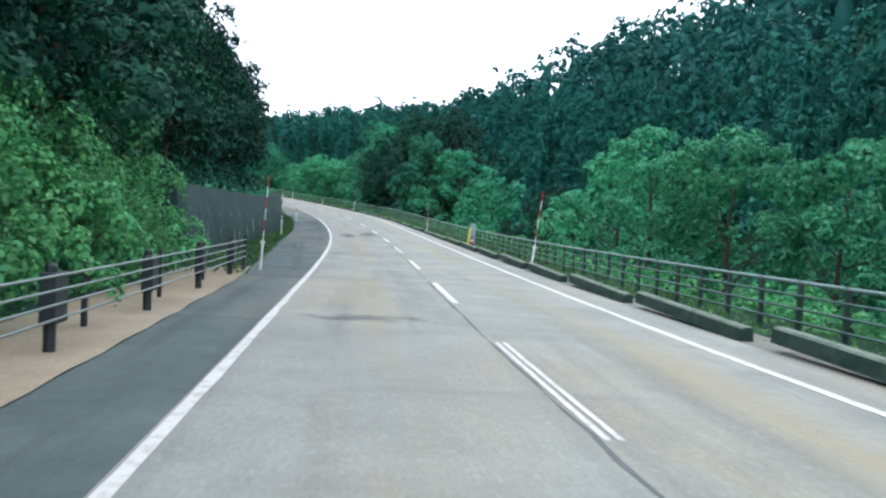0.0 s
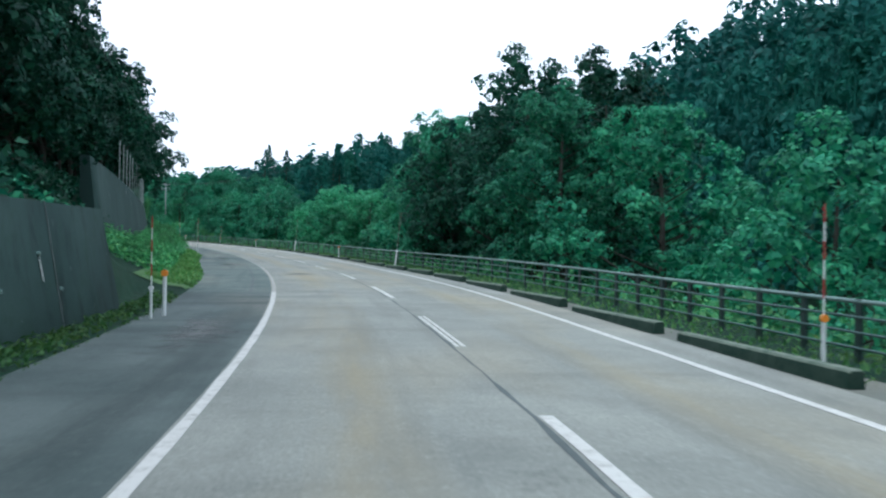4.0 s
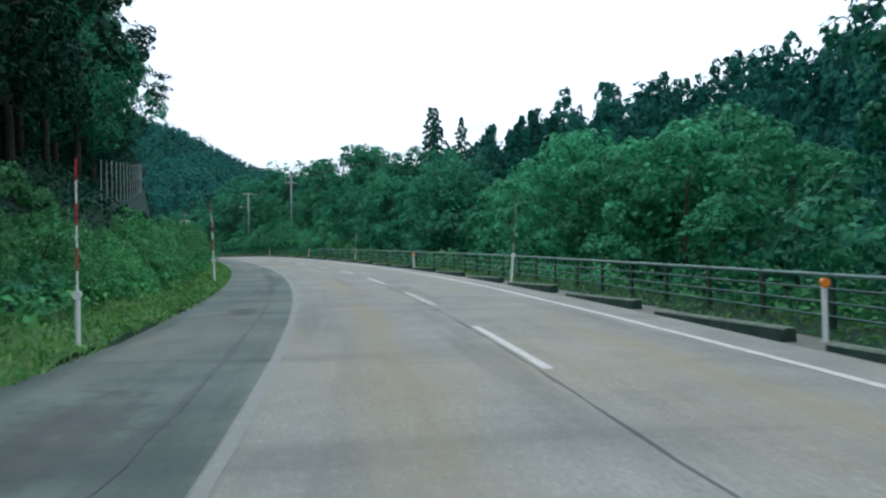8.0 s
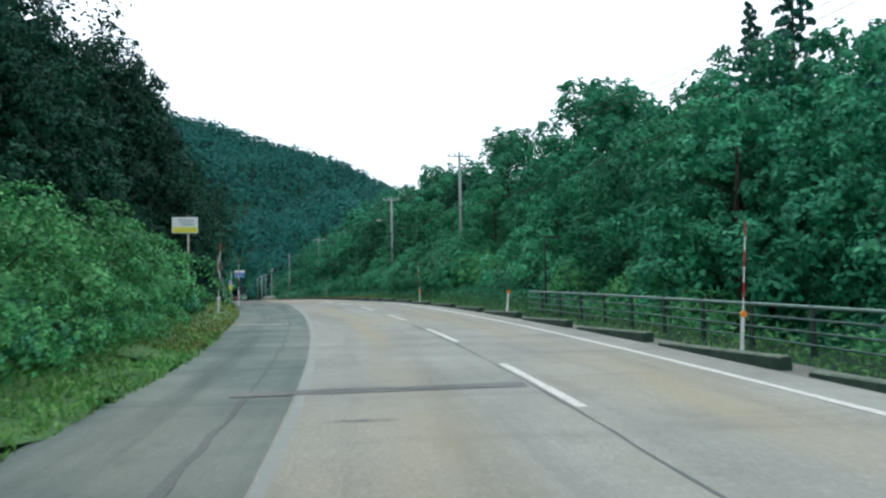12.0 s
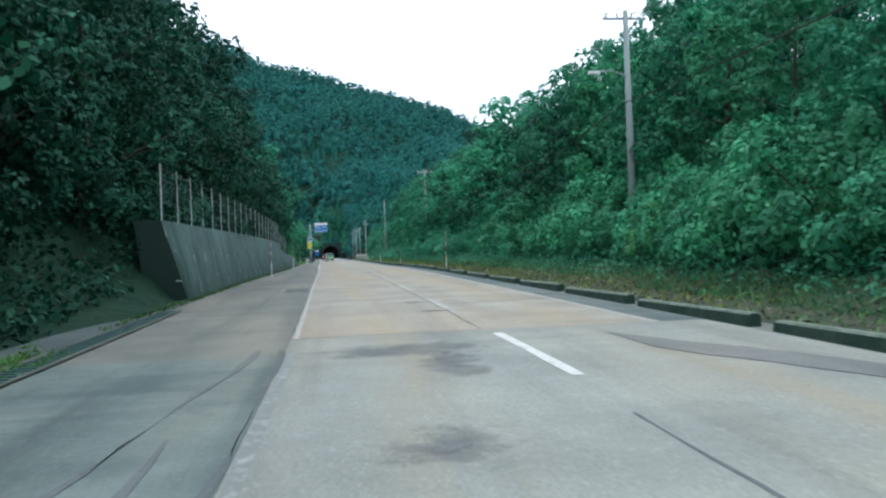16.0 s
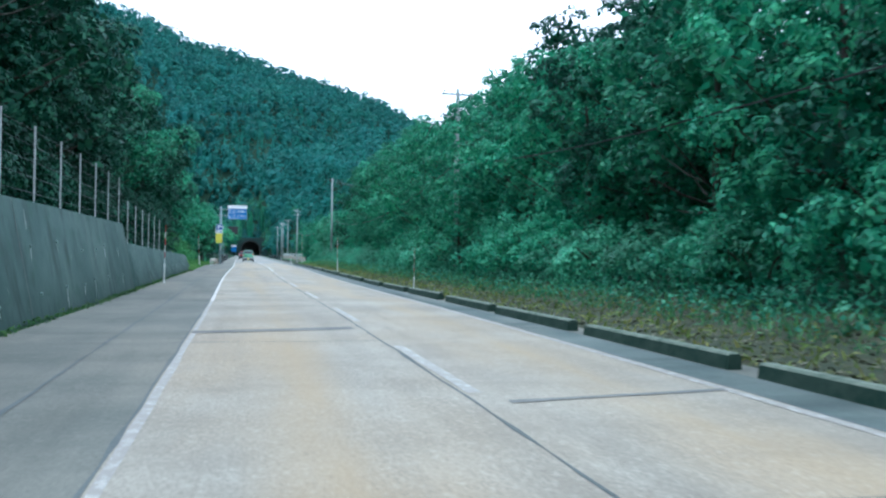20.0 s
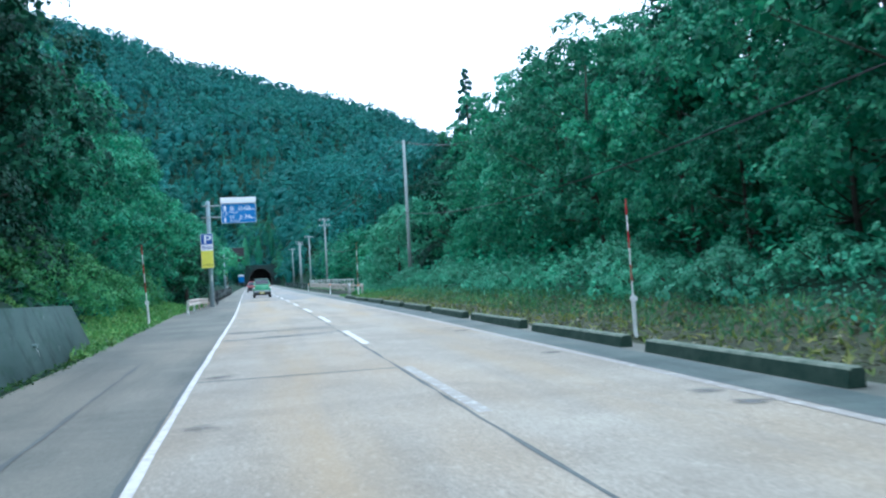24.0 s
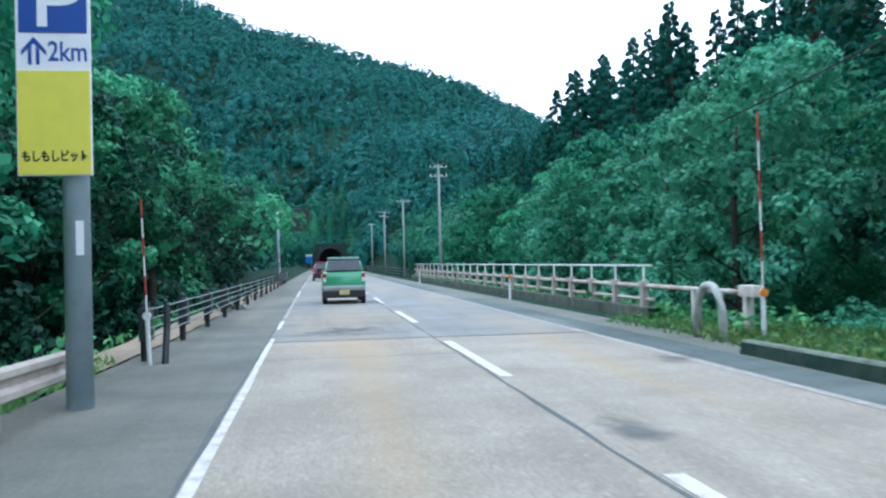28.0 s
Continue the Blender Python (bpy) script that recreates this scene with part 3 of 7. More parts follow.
sh_e = tagged(strip("shoulder", SLAB0, 640, 2.84, 3.56, -0.003, M_GUTTER, 2, 2), "dark asphalt gutter between the slab and the kerb blocks", "shoulder", kind="structure")
sh_c = tagged(strip("shoulder", -78, 640, 3.55, 4.6, -0.006, M_SHOULDER2, 2, 1), "gritty grey gutter strip beside the kerb blocks", "shoulder", kind="structure")
sand = tagged(strip("pavement", -30, 12, lambda s: left_edge(s) - 1.7, lambda s: left_edge(s) + 0.02, 0.012, M_SAND, 1.0, 2, 0.03), "sandy brown concrete strip under the cable fence", "pavement", kind="structure")
sand2 = tagged(strip("pavement", 340, 392, lambda s: left_edge(s) - 0.75, lambda s: left_edge(s) + 0.02, 0.03, M_SAND, 1.0, 2, 0.03), "pale concrete strip under the cable fence", "pavement", kind="structure")
yard = tagged(strip("pavement", 193.6, 217, -13.0, lambda s: left_edge(s) + 0.05, 0.012, M_SHOULDER, 2, 5), "dark asphalt lay-by under the trees", "lay-by", kind="structure")

deck = tagged(strip("road", 344.4, 575, -3.12, 2.83, 0.0026, M_DECK, 1.5, 4), "smooth grey asphalt over the bridge", "road", kind="structure")
marks = tagged(new("road_marking"), "white painted road markings, worn", "road marking", kind="structure")


def mark(name, s0, s1, a, b, mat, z=0.005, ds=1.0, jag=0.0):
    o = strip(name, s0, s1, a, b, z, mat, ds, 1, jag)
    o.parent = marks
    return o


for s0, s1, mat in ((-78, 66, M_LINE), (66, 86, M_LINE_OLD), (86, 190, M_LINE_FAINT), (190, 203, M_LINE_GONE), (SLAB0, 262, M_LINE_OLD), (262, 345.2, M_LINE), (347.6, 350.4, M_LINE), (351.4, 364, M_LINE_OLD), (366, 374, M_LINE), (378, 575, M_LINE_OLD)):
    mark("edge_line", s0, s1, -3.105, -2.99 if s0 < 204 else -3.02, mat, jag=0.012)
for s0, s1, mat in ((-78, 196.5, M_LINE), (SLAB0, 345, M_LINE_OLD), (345, 575, M_LINE_FAINT)):
    mark("edge_line", s0, s1, 2.65, 2.79, mat, jag=0.01)
DK = [-12, 0, 6, 10, 17, 18, 25, 31, 60]
DS = [-96, 24, 84, 124, 190.7, 200, 263.5, 319.5, 598]
for k in range(-9, 55):
    s0, s2 = np.interp(k, DK, DS), np.interp(k + 1, DK, DS)
    half = s0 + (s2 - s0) * 0.49
    if k % 3 == 0 and s0 < 190:
        mark("dash", s0, half, -0.08, -0.025, M_LINE)
        mark("dash", s0, half, 0.02, 0.075, M_LINE)
    else:
        mark("dash", s0, half, -0.075 if s0 > 190 else -0.065, 0.075 if s0 > 190 else 0.06, M_LINE if s0 < 206 or s0 > 300 else M_LINE_OLD, jag=0.008)
mark("stop_line", 171.0, 171.35, -5.9, -3.7, M_LINE_OLD)

seams = tagged(new("road_joint"), "tarred cracks, joints and patches in the road", "road joint", kind="structure")
rg = np.random.RandomState(5)


def seam(s0, s1, a, b, mat=M_PATCH, z=0.003, ds=0.7, jag=0.02):
    o = strip("seam", s0, s1, a, b, z, mat, ds, 2, jag)
    o.parent = seams
    return o


seam(-78, 198, -0.15, -0.11)
seam(SLAB0, 575, -0.15, -0.11)
seam(190, 203.6, -3.2, -3.14, jag=0.05)
seam(190, 203.6, lambda s: -3.5 - 0.09 * (203.6 - s), lambda s: -3.44 - 0.09 * (203.6 - s), jag=0.06)
seam(SLAB0, 575, 2.82, 2.86)
seam(66, 198, -3.74, -3.67, jag=0.04)
seam(SLAB0, 575, -3.16, -3.12)
seam(212.6, 300, -4.25, -4.2)
seam(212.65, 212.72, -6.4, -4.22)
seam(304.65, 304.78, -3.1, -0.4, ds=0.05, jag=0.03)
seam(307.1, 307.22, -2.9, -0.16, ds=0.05, jag=0.03)
for s0 in np.arange(SLAB0, 420, 9.1):
    w = rg.uniform(0.03, 0.08)
    seam(s0, s0 + w, -3.28, -0.16, ds=0.5)
    if rg.rand() < 0.75:
        off = rg.uniform(-0.4, 0.4)
        seam(s0 + off, s0 + off + w * 0.7, -0.1, 3.5, ds=0.5)
def tar_band(s0, a, s1, b, wide, mat=M_BAND, ragged=0.12):
    """A ragged tar band across a lane, from one place to another."""
    n = 26
    f = np.linspace(0, 1, n)
    r2 = np.random.RandomState(int(s0 * 10) % 997)
    lo = s0 + (s1 - s0) * f - wide / 2 + np.cumsum(r2.normal(0, ragged * wide * 0.4, n)) * 0.6
    hi = s0 + (s1 - s0) * f + wide / 2 + np.cumsum(r2.normal(0, ragged * wide * 0.4, n)) * 0.6
    lat = a + (b - a) * f
    v = np.concatenate([along(lo, lat, 0.0068), along(hi, lat, 0.0068)])
    i = np.arange(n - 1)
    o = new("tar_band", mesh_of("tar_band", v, np.stack([i, i + 1, n + i + 1, n + i], -1), mat, np.concatenate([np.stack([lat, lo], 1), np.stack([lat, hi], 1)])))
    o.parent = seams


for band in ((252.2, -3.1, 252.9, -0.3, 0.45), (304.45, -2.95, 305.5, -0.1, 0.3), (307.5, -2.95, 308.0, 0.0, 0.28), (221.4, -3.0, 222.3, -0.4, 0.07), (211.4, 0.1, 211.7, 2.8, 0.12), (154.4, -3.9, 154.7, -0.2, 0.42), (202.9, 1.5, 198.6, 3.2, 2.0), (221.4, -3.95, 221.9, -3.2, 3.0, M_TAR), (21.4, -2.9, 22.0, -0.2, 0.5), (244.8, 0.2, 245.2, 2.7, 0.16), (344.5, -3.1, 344.2, 2.75, 0.12), (348.6, -3.0, 348.2, -0.3, 0.2)):
    tar_band(*band)
STAINS_ASPHALT = ((0.4, 1.6, -2.9, -0.5), (36, 44, -2.8, -1.3), (38, 47, -1.5, 0.2), (52, 60, -4.6, -3.4), (33, 37, -5.0, -3.5), (44, 47, -5.0, -3.4), (24, 28, -5.0, -3.4), (76.5, 79.2, -2.6, -1.0), (88, 92, -5.3, -3.6), (99, 104, -5.2, -3.6), (112, 115, -4.8, -3.5), (132.5, 132.9, -2.3, -0.3), (130.2, 130.5, -1.5, -1.0), (154.3, 154.8, -3.8, -0.3), (152.0, 152.3, -2.9, -1.9))
STAINS_SLAB = ((186.5, 187.4, -0.5, 0.4), (200.2, 202.4, -1.6, -0.6), (196.5, 198.0, -2.2, -1.2), (201.8, 203.8, -2.9, -0.3), (212.0, 212.9, -0.9, -0.1), (209.0, 209.8, -0.9, 0.1), (231, 231.6, -3.3, -2.6), (265.8, 266.4, -3.1, -2.6), (291.6, 292.4, -3.0, -2.4),
                     (296.2, 296.8, -3.0, -2.4), (318, 318.6, 2.0, 2.6), (322, 322.5, 1.8, 2.4), (327.2, 327.8, 1.9, 2.5), (334.2, 336.2, 0.0, 0.55), (339.2, 340.4, 2.2, 2.9), (345.0, 348.0, -2.9, -0.5))
STAINS_DRIP = tuple((s0, s0 + 0.5, 2.15, 2.65) for s0 in (290.5, 291.3, 296.2, 302.4, 303.7, 311.7, 316.7, 323.4, 325.4, 330.0))
for s0, s1, a, b in STAINS_ASPHALT + STAINS_SLAB + STAINS_DRIP:
    lat = np.linspace(a, b, 9)
    th = np.linspace(0, 2 * math.pi, 22)[:-1]
    rr = 1 + 0.12 * np.sin(th * 2 + s0) + 0.08 * np.sin(th * 3 + a) + 0.05 * np.sin(th * 5 + b)
    lat, sp = (a + b) / 2 + (b - a) * 0.62 * np.cos(th) * rr, (s0 + s1) / 2 + (s1 - s0) * 0.62 * np.sin(th) * rr
    ctr = np.array([[(a + b) / 2, (s0 + s1) / 2]])
    pts = np.concatenate([ctr, np.stack([lat, sp], -1)])
    rim = np.concatenate([[[0, 0]], np.stack([np.cos(th), np.sin(th)], -1)])
    me = mesh_of("patch", along(pts[:, 1], pts[:, 0], 0.0075), np.stack([np.zeros(21, int), 1 + np.arange(21), 1 + (np.arange(21) + 1) % 21], -1), M_STAIN, rim)
    o = new("patch", me)
    o.parent = seams

# turf that follows the verges
def verge(s0, s1, d0, d1, label):
    s = np.arange(s0, s1, 1.0)
    d = d0 + (d1 - d0) * np.linspace(0, 1, 6) ** 1.3
    lat = left_edge(s)[:, None] - d[None] + np.where(d[None] == d0, 0.09 * np.sin(s * 1.7)[:, None] + 0.06 * np.sin(s * 4.1)[:, None], 0)
    sg = np.broadcast_to(s[:, None], lat.shape)
    p = land(sg, lat)
    p[..., 2] += 0.035
    i = np.arange(len(s) - 1)[:, None] * 6 + np.arange(5)[None]
    me = mesh_of("verge", p.reshape(-1, 3), np.stack([i, i + 1, i + 7, i + 6], -1).reshape(-1, 4), M_TURF, np.stack([lat, sg], -1).reshape(-1, 2), smooth=True)
    tagged(new("verge", me), label, "verge", kind="structure")


verge(67, 163, 0.0, 1.5, "bright green turf verge beside the shoulder")
verge(158, 194, 0.0, 9.0, "yellow-green turf mound at the lay-by")
verge(303, 341, 0.0, 2.6, "green turf verge before the crash barrier")

# bare ground with dry leaves between the kerb blocks and the wood
s_ = np.arange(196, 333, 1.5)
w_ = np.linspace(4.05, 6.5, 7)
lat_ = np.broadcast_to(w_[None] + np.where(w_ > 6.4, 1, 0)[None] * 0.35 * np.sin(s_ * 1.3)[:, None], (len(s_), 7))
sg_ = np.broadcast_to(s_[:, None], lat_.shape)
p_ = land(sg_, lat_)
p_[..., 2] += 0.03
i_ = np.arange(len(s_) - 1)[:, None] * 7 + np.arange(6)[None]
litter_bed = new("verge", mesh_of("verge", p_.reshape(-1, 3), np.stack([i_, i_ + 1, i_ + 8, i_ + 7], -1).reshape(-1, 4), M_HUMUS, np.stack([lat_, sg_], -1).reshape(-1, 2), smooth=True))
tagged(litter_bed, "brown earth with leaf mould behind the kerb blocks", "verge", kind="structure")

# ---------------------------------------------------------------- retaining walls
def wall(name, s0, s1, base_lat, top, lean, thick, mat, label, end_rake=(0.0, 0.0), ds=2.0):
    n = max(2, int((s1 - s0) / ds) + 1)
    s = np.linspace(s0, s1, n)
    t = np.array([top(v) for v in s])
    sec = []
    for f, zf in ((0.0, -0.3), (0.0, 0.0), (1.0, 1.0), (1.0 + thick / max(lean, 0.05), 1.0), (1.0 + thick / max(lean, 0.05), -0.1)):
        rake = (1 - np.linspace(0, 1, n)) * end_rake[0] - np.linspace(0, 1, n) * end_rake[1]
        ss = s + np.where((np.arange(n) == 0) | (np.arange(n) == n - 1), rake, 0) * max(zf, 0)
        sec.append(along(ss, np.array([base_lat(v) if callable(base_lat) else base_lat for v in s]) - lean * f, np.where(zf > 0, t * zf, zf)))
    v = np.stack(sec, 1).reshape(-1, 3)
    uv = np.stack([np.repeat(s, 5), np.tile([-0.3, 0, 2.2, 2.6, 4.5], n)], -1)
    i = np.arange(n - 1)[:, None] * 5 + np.arange(4)[None]
    q = np.stack([i, i + 1, i + 6, i + 5], -1).reshape(-1, 4)
    me = mesh_of(name, v, q, mat, uv)
    bm = bmesh.new()
    bm.from_mesh(me)
    bm.verts.ensure_lookup_table()
    bm.faces.new([bm.verts[k] for k in range(5)])
    bm.faces.new([bm.verts[(n - 1) * 5 + k] for k in range(4, -1, -1)])
    bmesh.ops.recalc_face_normals(bm, faces=bm.faces)
    bm.to_mesh(me)
    bm.free()
    return tagged(new(name, me), label, "retaining wall", kind="structure")


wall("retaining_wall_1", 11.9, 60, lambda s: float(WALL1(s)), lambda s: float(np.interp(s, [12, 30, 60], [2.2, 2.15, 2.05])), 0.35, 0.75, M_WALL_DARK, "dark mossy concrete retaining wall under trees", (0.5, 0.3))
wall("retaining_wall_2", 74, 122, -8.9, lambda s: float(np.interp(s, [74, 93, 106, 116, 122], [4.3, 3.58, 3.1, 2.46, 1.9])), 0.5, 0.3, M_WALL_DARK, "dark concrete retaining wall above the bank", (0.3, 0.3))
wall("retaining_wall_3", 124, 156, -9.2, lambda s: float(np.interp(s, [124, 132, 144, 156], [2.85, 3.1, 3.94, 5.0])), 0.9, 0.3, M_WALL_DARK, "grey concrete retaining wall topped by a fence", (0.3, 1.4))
wall("retaining_wall_4", 218.2, 270.8, lambda s: left_edge(s) - 0.3, lambda s: 2.36, 0.45, 0.75, M_WALL, "stained grey concrete retaining wall beside the road", (-1.5, 0.0))
wall("retaining_wall_5", 270.8, 305, lambda s: left_edge(s) - 0.3, lambda s: float(np.interp(s, [270, 305], [1.7, 1.05])), 0.4, 0.75, M_WALL, "lower stained concrete retaining wall", (0.0, 0.2))

# kerb blocks
def kerb_block(length):
    bm = bmesh.new()
    sec = [(-0.11, 0.0), (-0.085, 0.185), (-0.06, 0.215), (0.07, 0.215), (0.1, 0.185), (0.11, 0.0)]
    rows = []
    for y, k in ((0, 0.94), (0.03, 1.0), (length * 0.5, 1.0), (length - 0.03, 1.0), (length, 0.94)):
        rows.append([bm.verts.new((x * k, y, z * k)) for x, z in sec])
    for a, b in zip(rows, rows[1:]):
        for j in range(5):
            bm.faces.new((a[j], b[j], b[j + 1], a[j + 1]))
    bm.faces.new(rows[0])
    bm.faces.new(rows[-1][::-1])
    uvl = bm.loops.layers.uv.new("UVMap")
    for f in bm.faces:
        for l in f.loops:
            l[uvl].uv = (l.vert.co.y, l.vert.co.z * 4 + l.vert.co.x * 2)
    return bm


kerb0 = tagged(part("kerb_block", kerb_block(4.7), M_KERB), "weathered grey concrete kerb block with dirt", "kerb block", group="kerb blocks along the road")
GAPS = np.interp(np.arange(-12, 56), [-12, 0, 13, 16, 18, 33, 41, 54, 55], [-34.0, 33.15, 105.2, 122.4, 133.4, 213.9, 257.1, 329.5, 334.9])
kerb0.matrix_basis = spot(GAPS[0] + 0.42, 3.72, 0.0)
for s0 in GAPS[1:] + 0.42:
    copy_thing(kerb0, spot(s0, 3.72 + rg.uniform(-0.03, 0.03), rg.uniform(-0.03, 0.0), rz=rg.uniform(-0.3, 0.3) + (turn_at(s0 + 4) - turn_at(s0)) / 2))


# weep pipes and the lime that has run from them
def weep_marks(owner, s0, s1, gap, base, lean, height, rows, seed, big=1.0):
    rg = np.random.RandomState(seed)
    pipe = None
    for z in rows:
        for s in np.arange(s0, s1, gap):
            s, zz = s + rg.uniform(-0.7, 0.7), z + rg.uniform(-0.12, 0.12) * big * big
            at = lambda ds, dz, out: along(s + ds, base(s) - lean * (zz + dz) / height + out, zz + dz)
            if pipe is None:
                bm = bmesh.new()
                tube(bm, [(-0.12, 0, 0), (0.035, 0, -0.01)], [0.032, 0.032], 8)
                pipe = part("weep_pipe", bm, M_PIPE, owner, "short plastic drain pipe", m=pose(*at(0, 0, 0), 0, 0, turn_at(s)))
            else:
                again(pipe, pose(*at(0, 0, 0), 0, 0, turn_at(s)))
            if rg.rand() < 0.3:
                continue
            n = 7
            drop, wide, slant = rg.uniform(0.12, 0.5) * min(big, 1.0), rg.uniform(0.012, 0.034) * big, rg.uniform(-0.6, 0.6) * big
            f = np.linspace(0, 1, n)
            w = wide * (0.35 + np.sin(f * 3.0) * rg.uniform(0.5, 1.0, n))
            left = [at(slant * drop * k - q, -0.03 - drop * k, 0.006) for k, q in zip(f, w)]
            right = [at(slant * drop * k + q * rg.uniform(0.4, 1.2), -0.03 - drop * k, 0.006) for k, q in zip(f, w)]
            i = np.arange(n - 1)
            o = new("lime_streak", mesh_of("lime_streak", np.array(left + right), np.stack([i, i + 1, n + i + 1, n + i], -1), M_LIME))
            o.parent = owner


def wall_joints(owner, s0, s1, gap, base, lean, height):
    """Thin tarred joints between the cast lengths of a wall."""
    for s in np.arange(s0, s1, gap):
        n = 6
        f = np.linspace(0.02, 0.99, n)
        at = lambda ds: along(np.full(n, s + ds), base(s) - lean * f + 0.007, height * f)
        i = np.arange(n - 1)
        o = new("joint", mesh_of("joint", np.concatenate([at(-0.018), at(0.018)]), np.stack([i, i + 1, n + i + 1, n + i], -1), M_PATCH, np.zeros((2 * n, 2))))
        o.parent = owner


wall_joints(bpy.data.objects["retaining_wall_1"], 20, 58, 9.0, lambda s: float(WALL1(s)), 0.35, 2.12)
wall_joints(bpy.data.objects["retaining_wall_4"], 225, 270, 7.5, lambda s: float(left_edge(s)) - 0.3, 0.45, 2.36)
weep_marks(bpy.data.objects["retaining_wall_1"], 14, 58, 2.6, lambda s: float(WALL1(s)), 0.35, 2.15, (0.75, 1.45), 4, 1.5)
weep_marks(bpy.data.objects["retaining_wall_4"], 218, 270, 2.5, lambda s: float(left_edge(s)) - 0.3, 0.45, 2.36, (0.5, 1.45), 5)
weep_marks(bpy.data.objects["retaining_wall_5"], 272, 302, 2.6, lambda s: float(left_edge(s)) - 0.3, 0.4, 1.4, (0.55,), 6)

# ---------------------------------------------------------------- plants
def leaves(c, along_, up, size, slim):
    """Leaf-shaped quads at places c: their long axis, their up and their length."""
    n = len(c)
    a = along_ / np.linalg.norm(along_, axis=1, keepdims=True)
    b = np.cross(a, up)
    b /= np.linalg.norm(b, axis=1, keepdims=True) + 1e-9
    h = size[:, None] * 0.5
    w = h * slim
    lift = np.cross(b, a) * h * 0.25
    v = np.stack([c - a * h, c + b * w - a * h * 0.12 + lift, c + a * h, c - b * w - a * h * 0.12 + lift], 1).reshape(-1, 3)
    return v, np.arange(n * 4).reshape(n, 4)


def tufts(rg, c, r, out, n, size, slim=0.62, rough=0.32, droop=0.2):
    """Tufts of n leaves each: on the outer side of balls at c with radius r, turned towards out and the light."""
    c, r, out = np.asarray(c, float), np.asarray(r, float), np.asarray(out, float)
    i = np.repeat(np.arange(len(c)), n)
    k = len(i)
    d = rg.normal(size=(k, 3)) * 0.62 + out[i]
    d /= np.linalg.norm(d, axis=1, keepdims=True)
    p = c[i] + d * (r[i] * rg.uniform(0.3, 1.0, k) ** 0.5)[:, None]
    side = np.cross(d, rg.normal(size=(k, 3)))
    side[:, 2] -= droop
    up = d + (0, 0, 0.4) + rg.normal(0, rough, (k, 3))
    return leaves(p, side, up, size * rg.uniform(0.6, 1.4, k), slim)


def unit(v):
    return v / (np.linalg.norm(v, axis=-1, keepdims=True) + 1e-9)


def join(chunks):
    vs, qs, k = [], [], 0
    for v, q in chunks:
        vs.append(v)
        qs.append(q + k)
        k += len(v)
    return np.concatenate(vs), np.concatenate(qs)


def broadleaf(seed, H, R, n_limb, n_leaf, size, trunk=0.3, flat=0.42, lean=0.0, mat=None, tier=0.0):
    """A deciduous tree: tapered trunk with limbs, and a billowing crown of leafy boughs, each made of tufts."""
    rg = np.random.RandomState(seed)
    tree = empty("tree", Matrix())
    bm = bmesh.new()
    fork = H * trunk
    tube(bm, [(0, 0, -0.6), (0.03 * H * lean, 0, fork * 0.5), (0.07 * H * lean, 0.02 * H, fork), (0.09 * H * lean, 0.02 * H, H * 0.6), (0.1 * H * lean, 0.0, H * 0.85)], [0.022 * H, 0.017 * H, 0.014 * H, 0.008 * H, 0.003 * H], 8)
    boughs = []
    n_b = n_limb * 3
    for i in range(n_b):
        t = ((i + 0.5) / n_b) ** 0.85
        z = fork * 0.62 + (H * 0.94 - fork * 0.62) * t
        a = i * 2.399 + rg.uniform(-0.5, 0.5)
        swell = math.sin(math.pi * (0.16 + 0.8 * t)) ** 0.75
        reach = R * swell * rg.uniform(0.62, 1.16) * (0.55 if i % 3 == 2 else 1.0)
        p = np.array([0.09 * H * lean * t + math.cos(a) * reach * 0.8, math.sin(a) * reach * 0.8, z + rg.uniform(-0.03, 0.03) * H])
        r = R * rg.uniform(0.19, 0.33) * (1.0 - 0.3 * t)
        boughs.append((p, r, np.array([math.cos(a), math.sin(a), 0.25 + 0.9 * t])))
        if i % 3 != 2:
            root = Vector((0.08 * H * lean * t, 0.01 * H, max(fork * 0.7, z - reach * 0.45)))
            tip = Vector(p)
            tube(bm, [root, root.lerp(tip, 0.45) + Vector((0, 0, -0.04 * reach)), tip], [0.0065 * H * (1.2 - t), 0.004 * H * (1.2 - t), 0.0012 * H], 5)
    part("trunk", bm, M_BARK, tree, "grey-brown bark", smooth=True)
    ch = []
    per = n_leaf / sum(r * r for _, r, _ in boughs)
    for p, r, out in boughs:
        out = unit(out * (1, 1, 1 + 2.5 * tier))
        n_t = 11
        d = unit(rg.normal(size=(n_t, 3)) * 0.8 + out * 0.75 + (0, 0, 0.25))
        c = p + d * (r, r, r * (0.45 + flat * 0.7)) * rg.uniform(0.55, 1.0, (n_t, 1))
        ch.append(tufts(rg, c, r * rg.uniform(0.28, 0.5, n_t), unit(d + out * 0.4 + (0, 0, 0.35)), max(5, int(per * r * r / n_t)), size))
        k = 34                                    # the shaded heart of the bough
        ch.append(leaves(p + rg.normal(0, 0.3, (k, 3)) * r - out * r * 0.25, rg.normal(size=(k, 3)), rg.normal(size=(k, 3)), np.full(k, min(0.32, size * 2.0)), 0.7))
    v, q = join(ch)
    o = new("crown", mesh_of("crown", v, q, mat or M_LEAF))
    o.parent = tree
    return tree


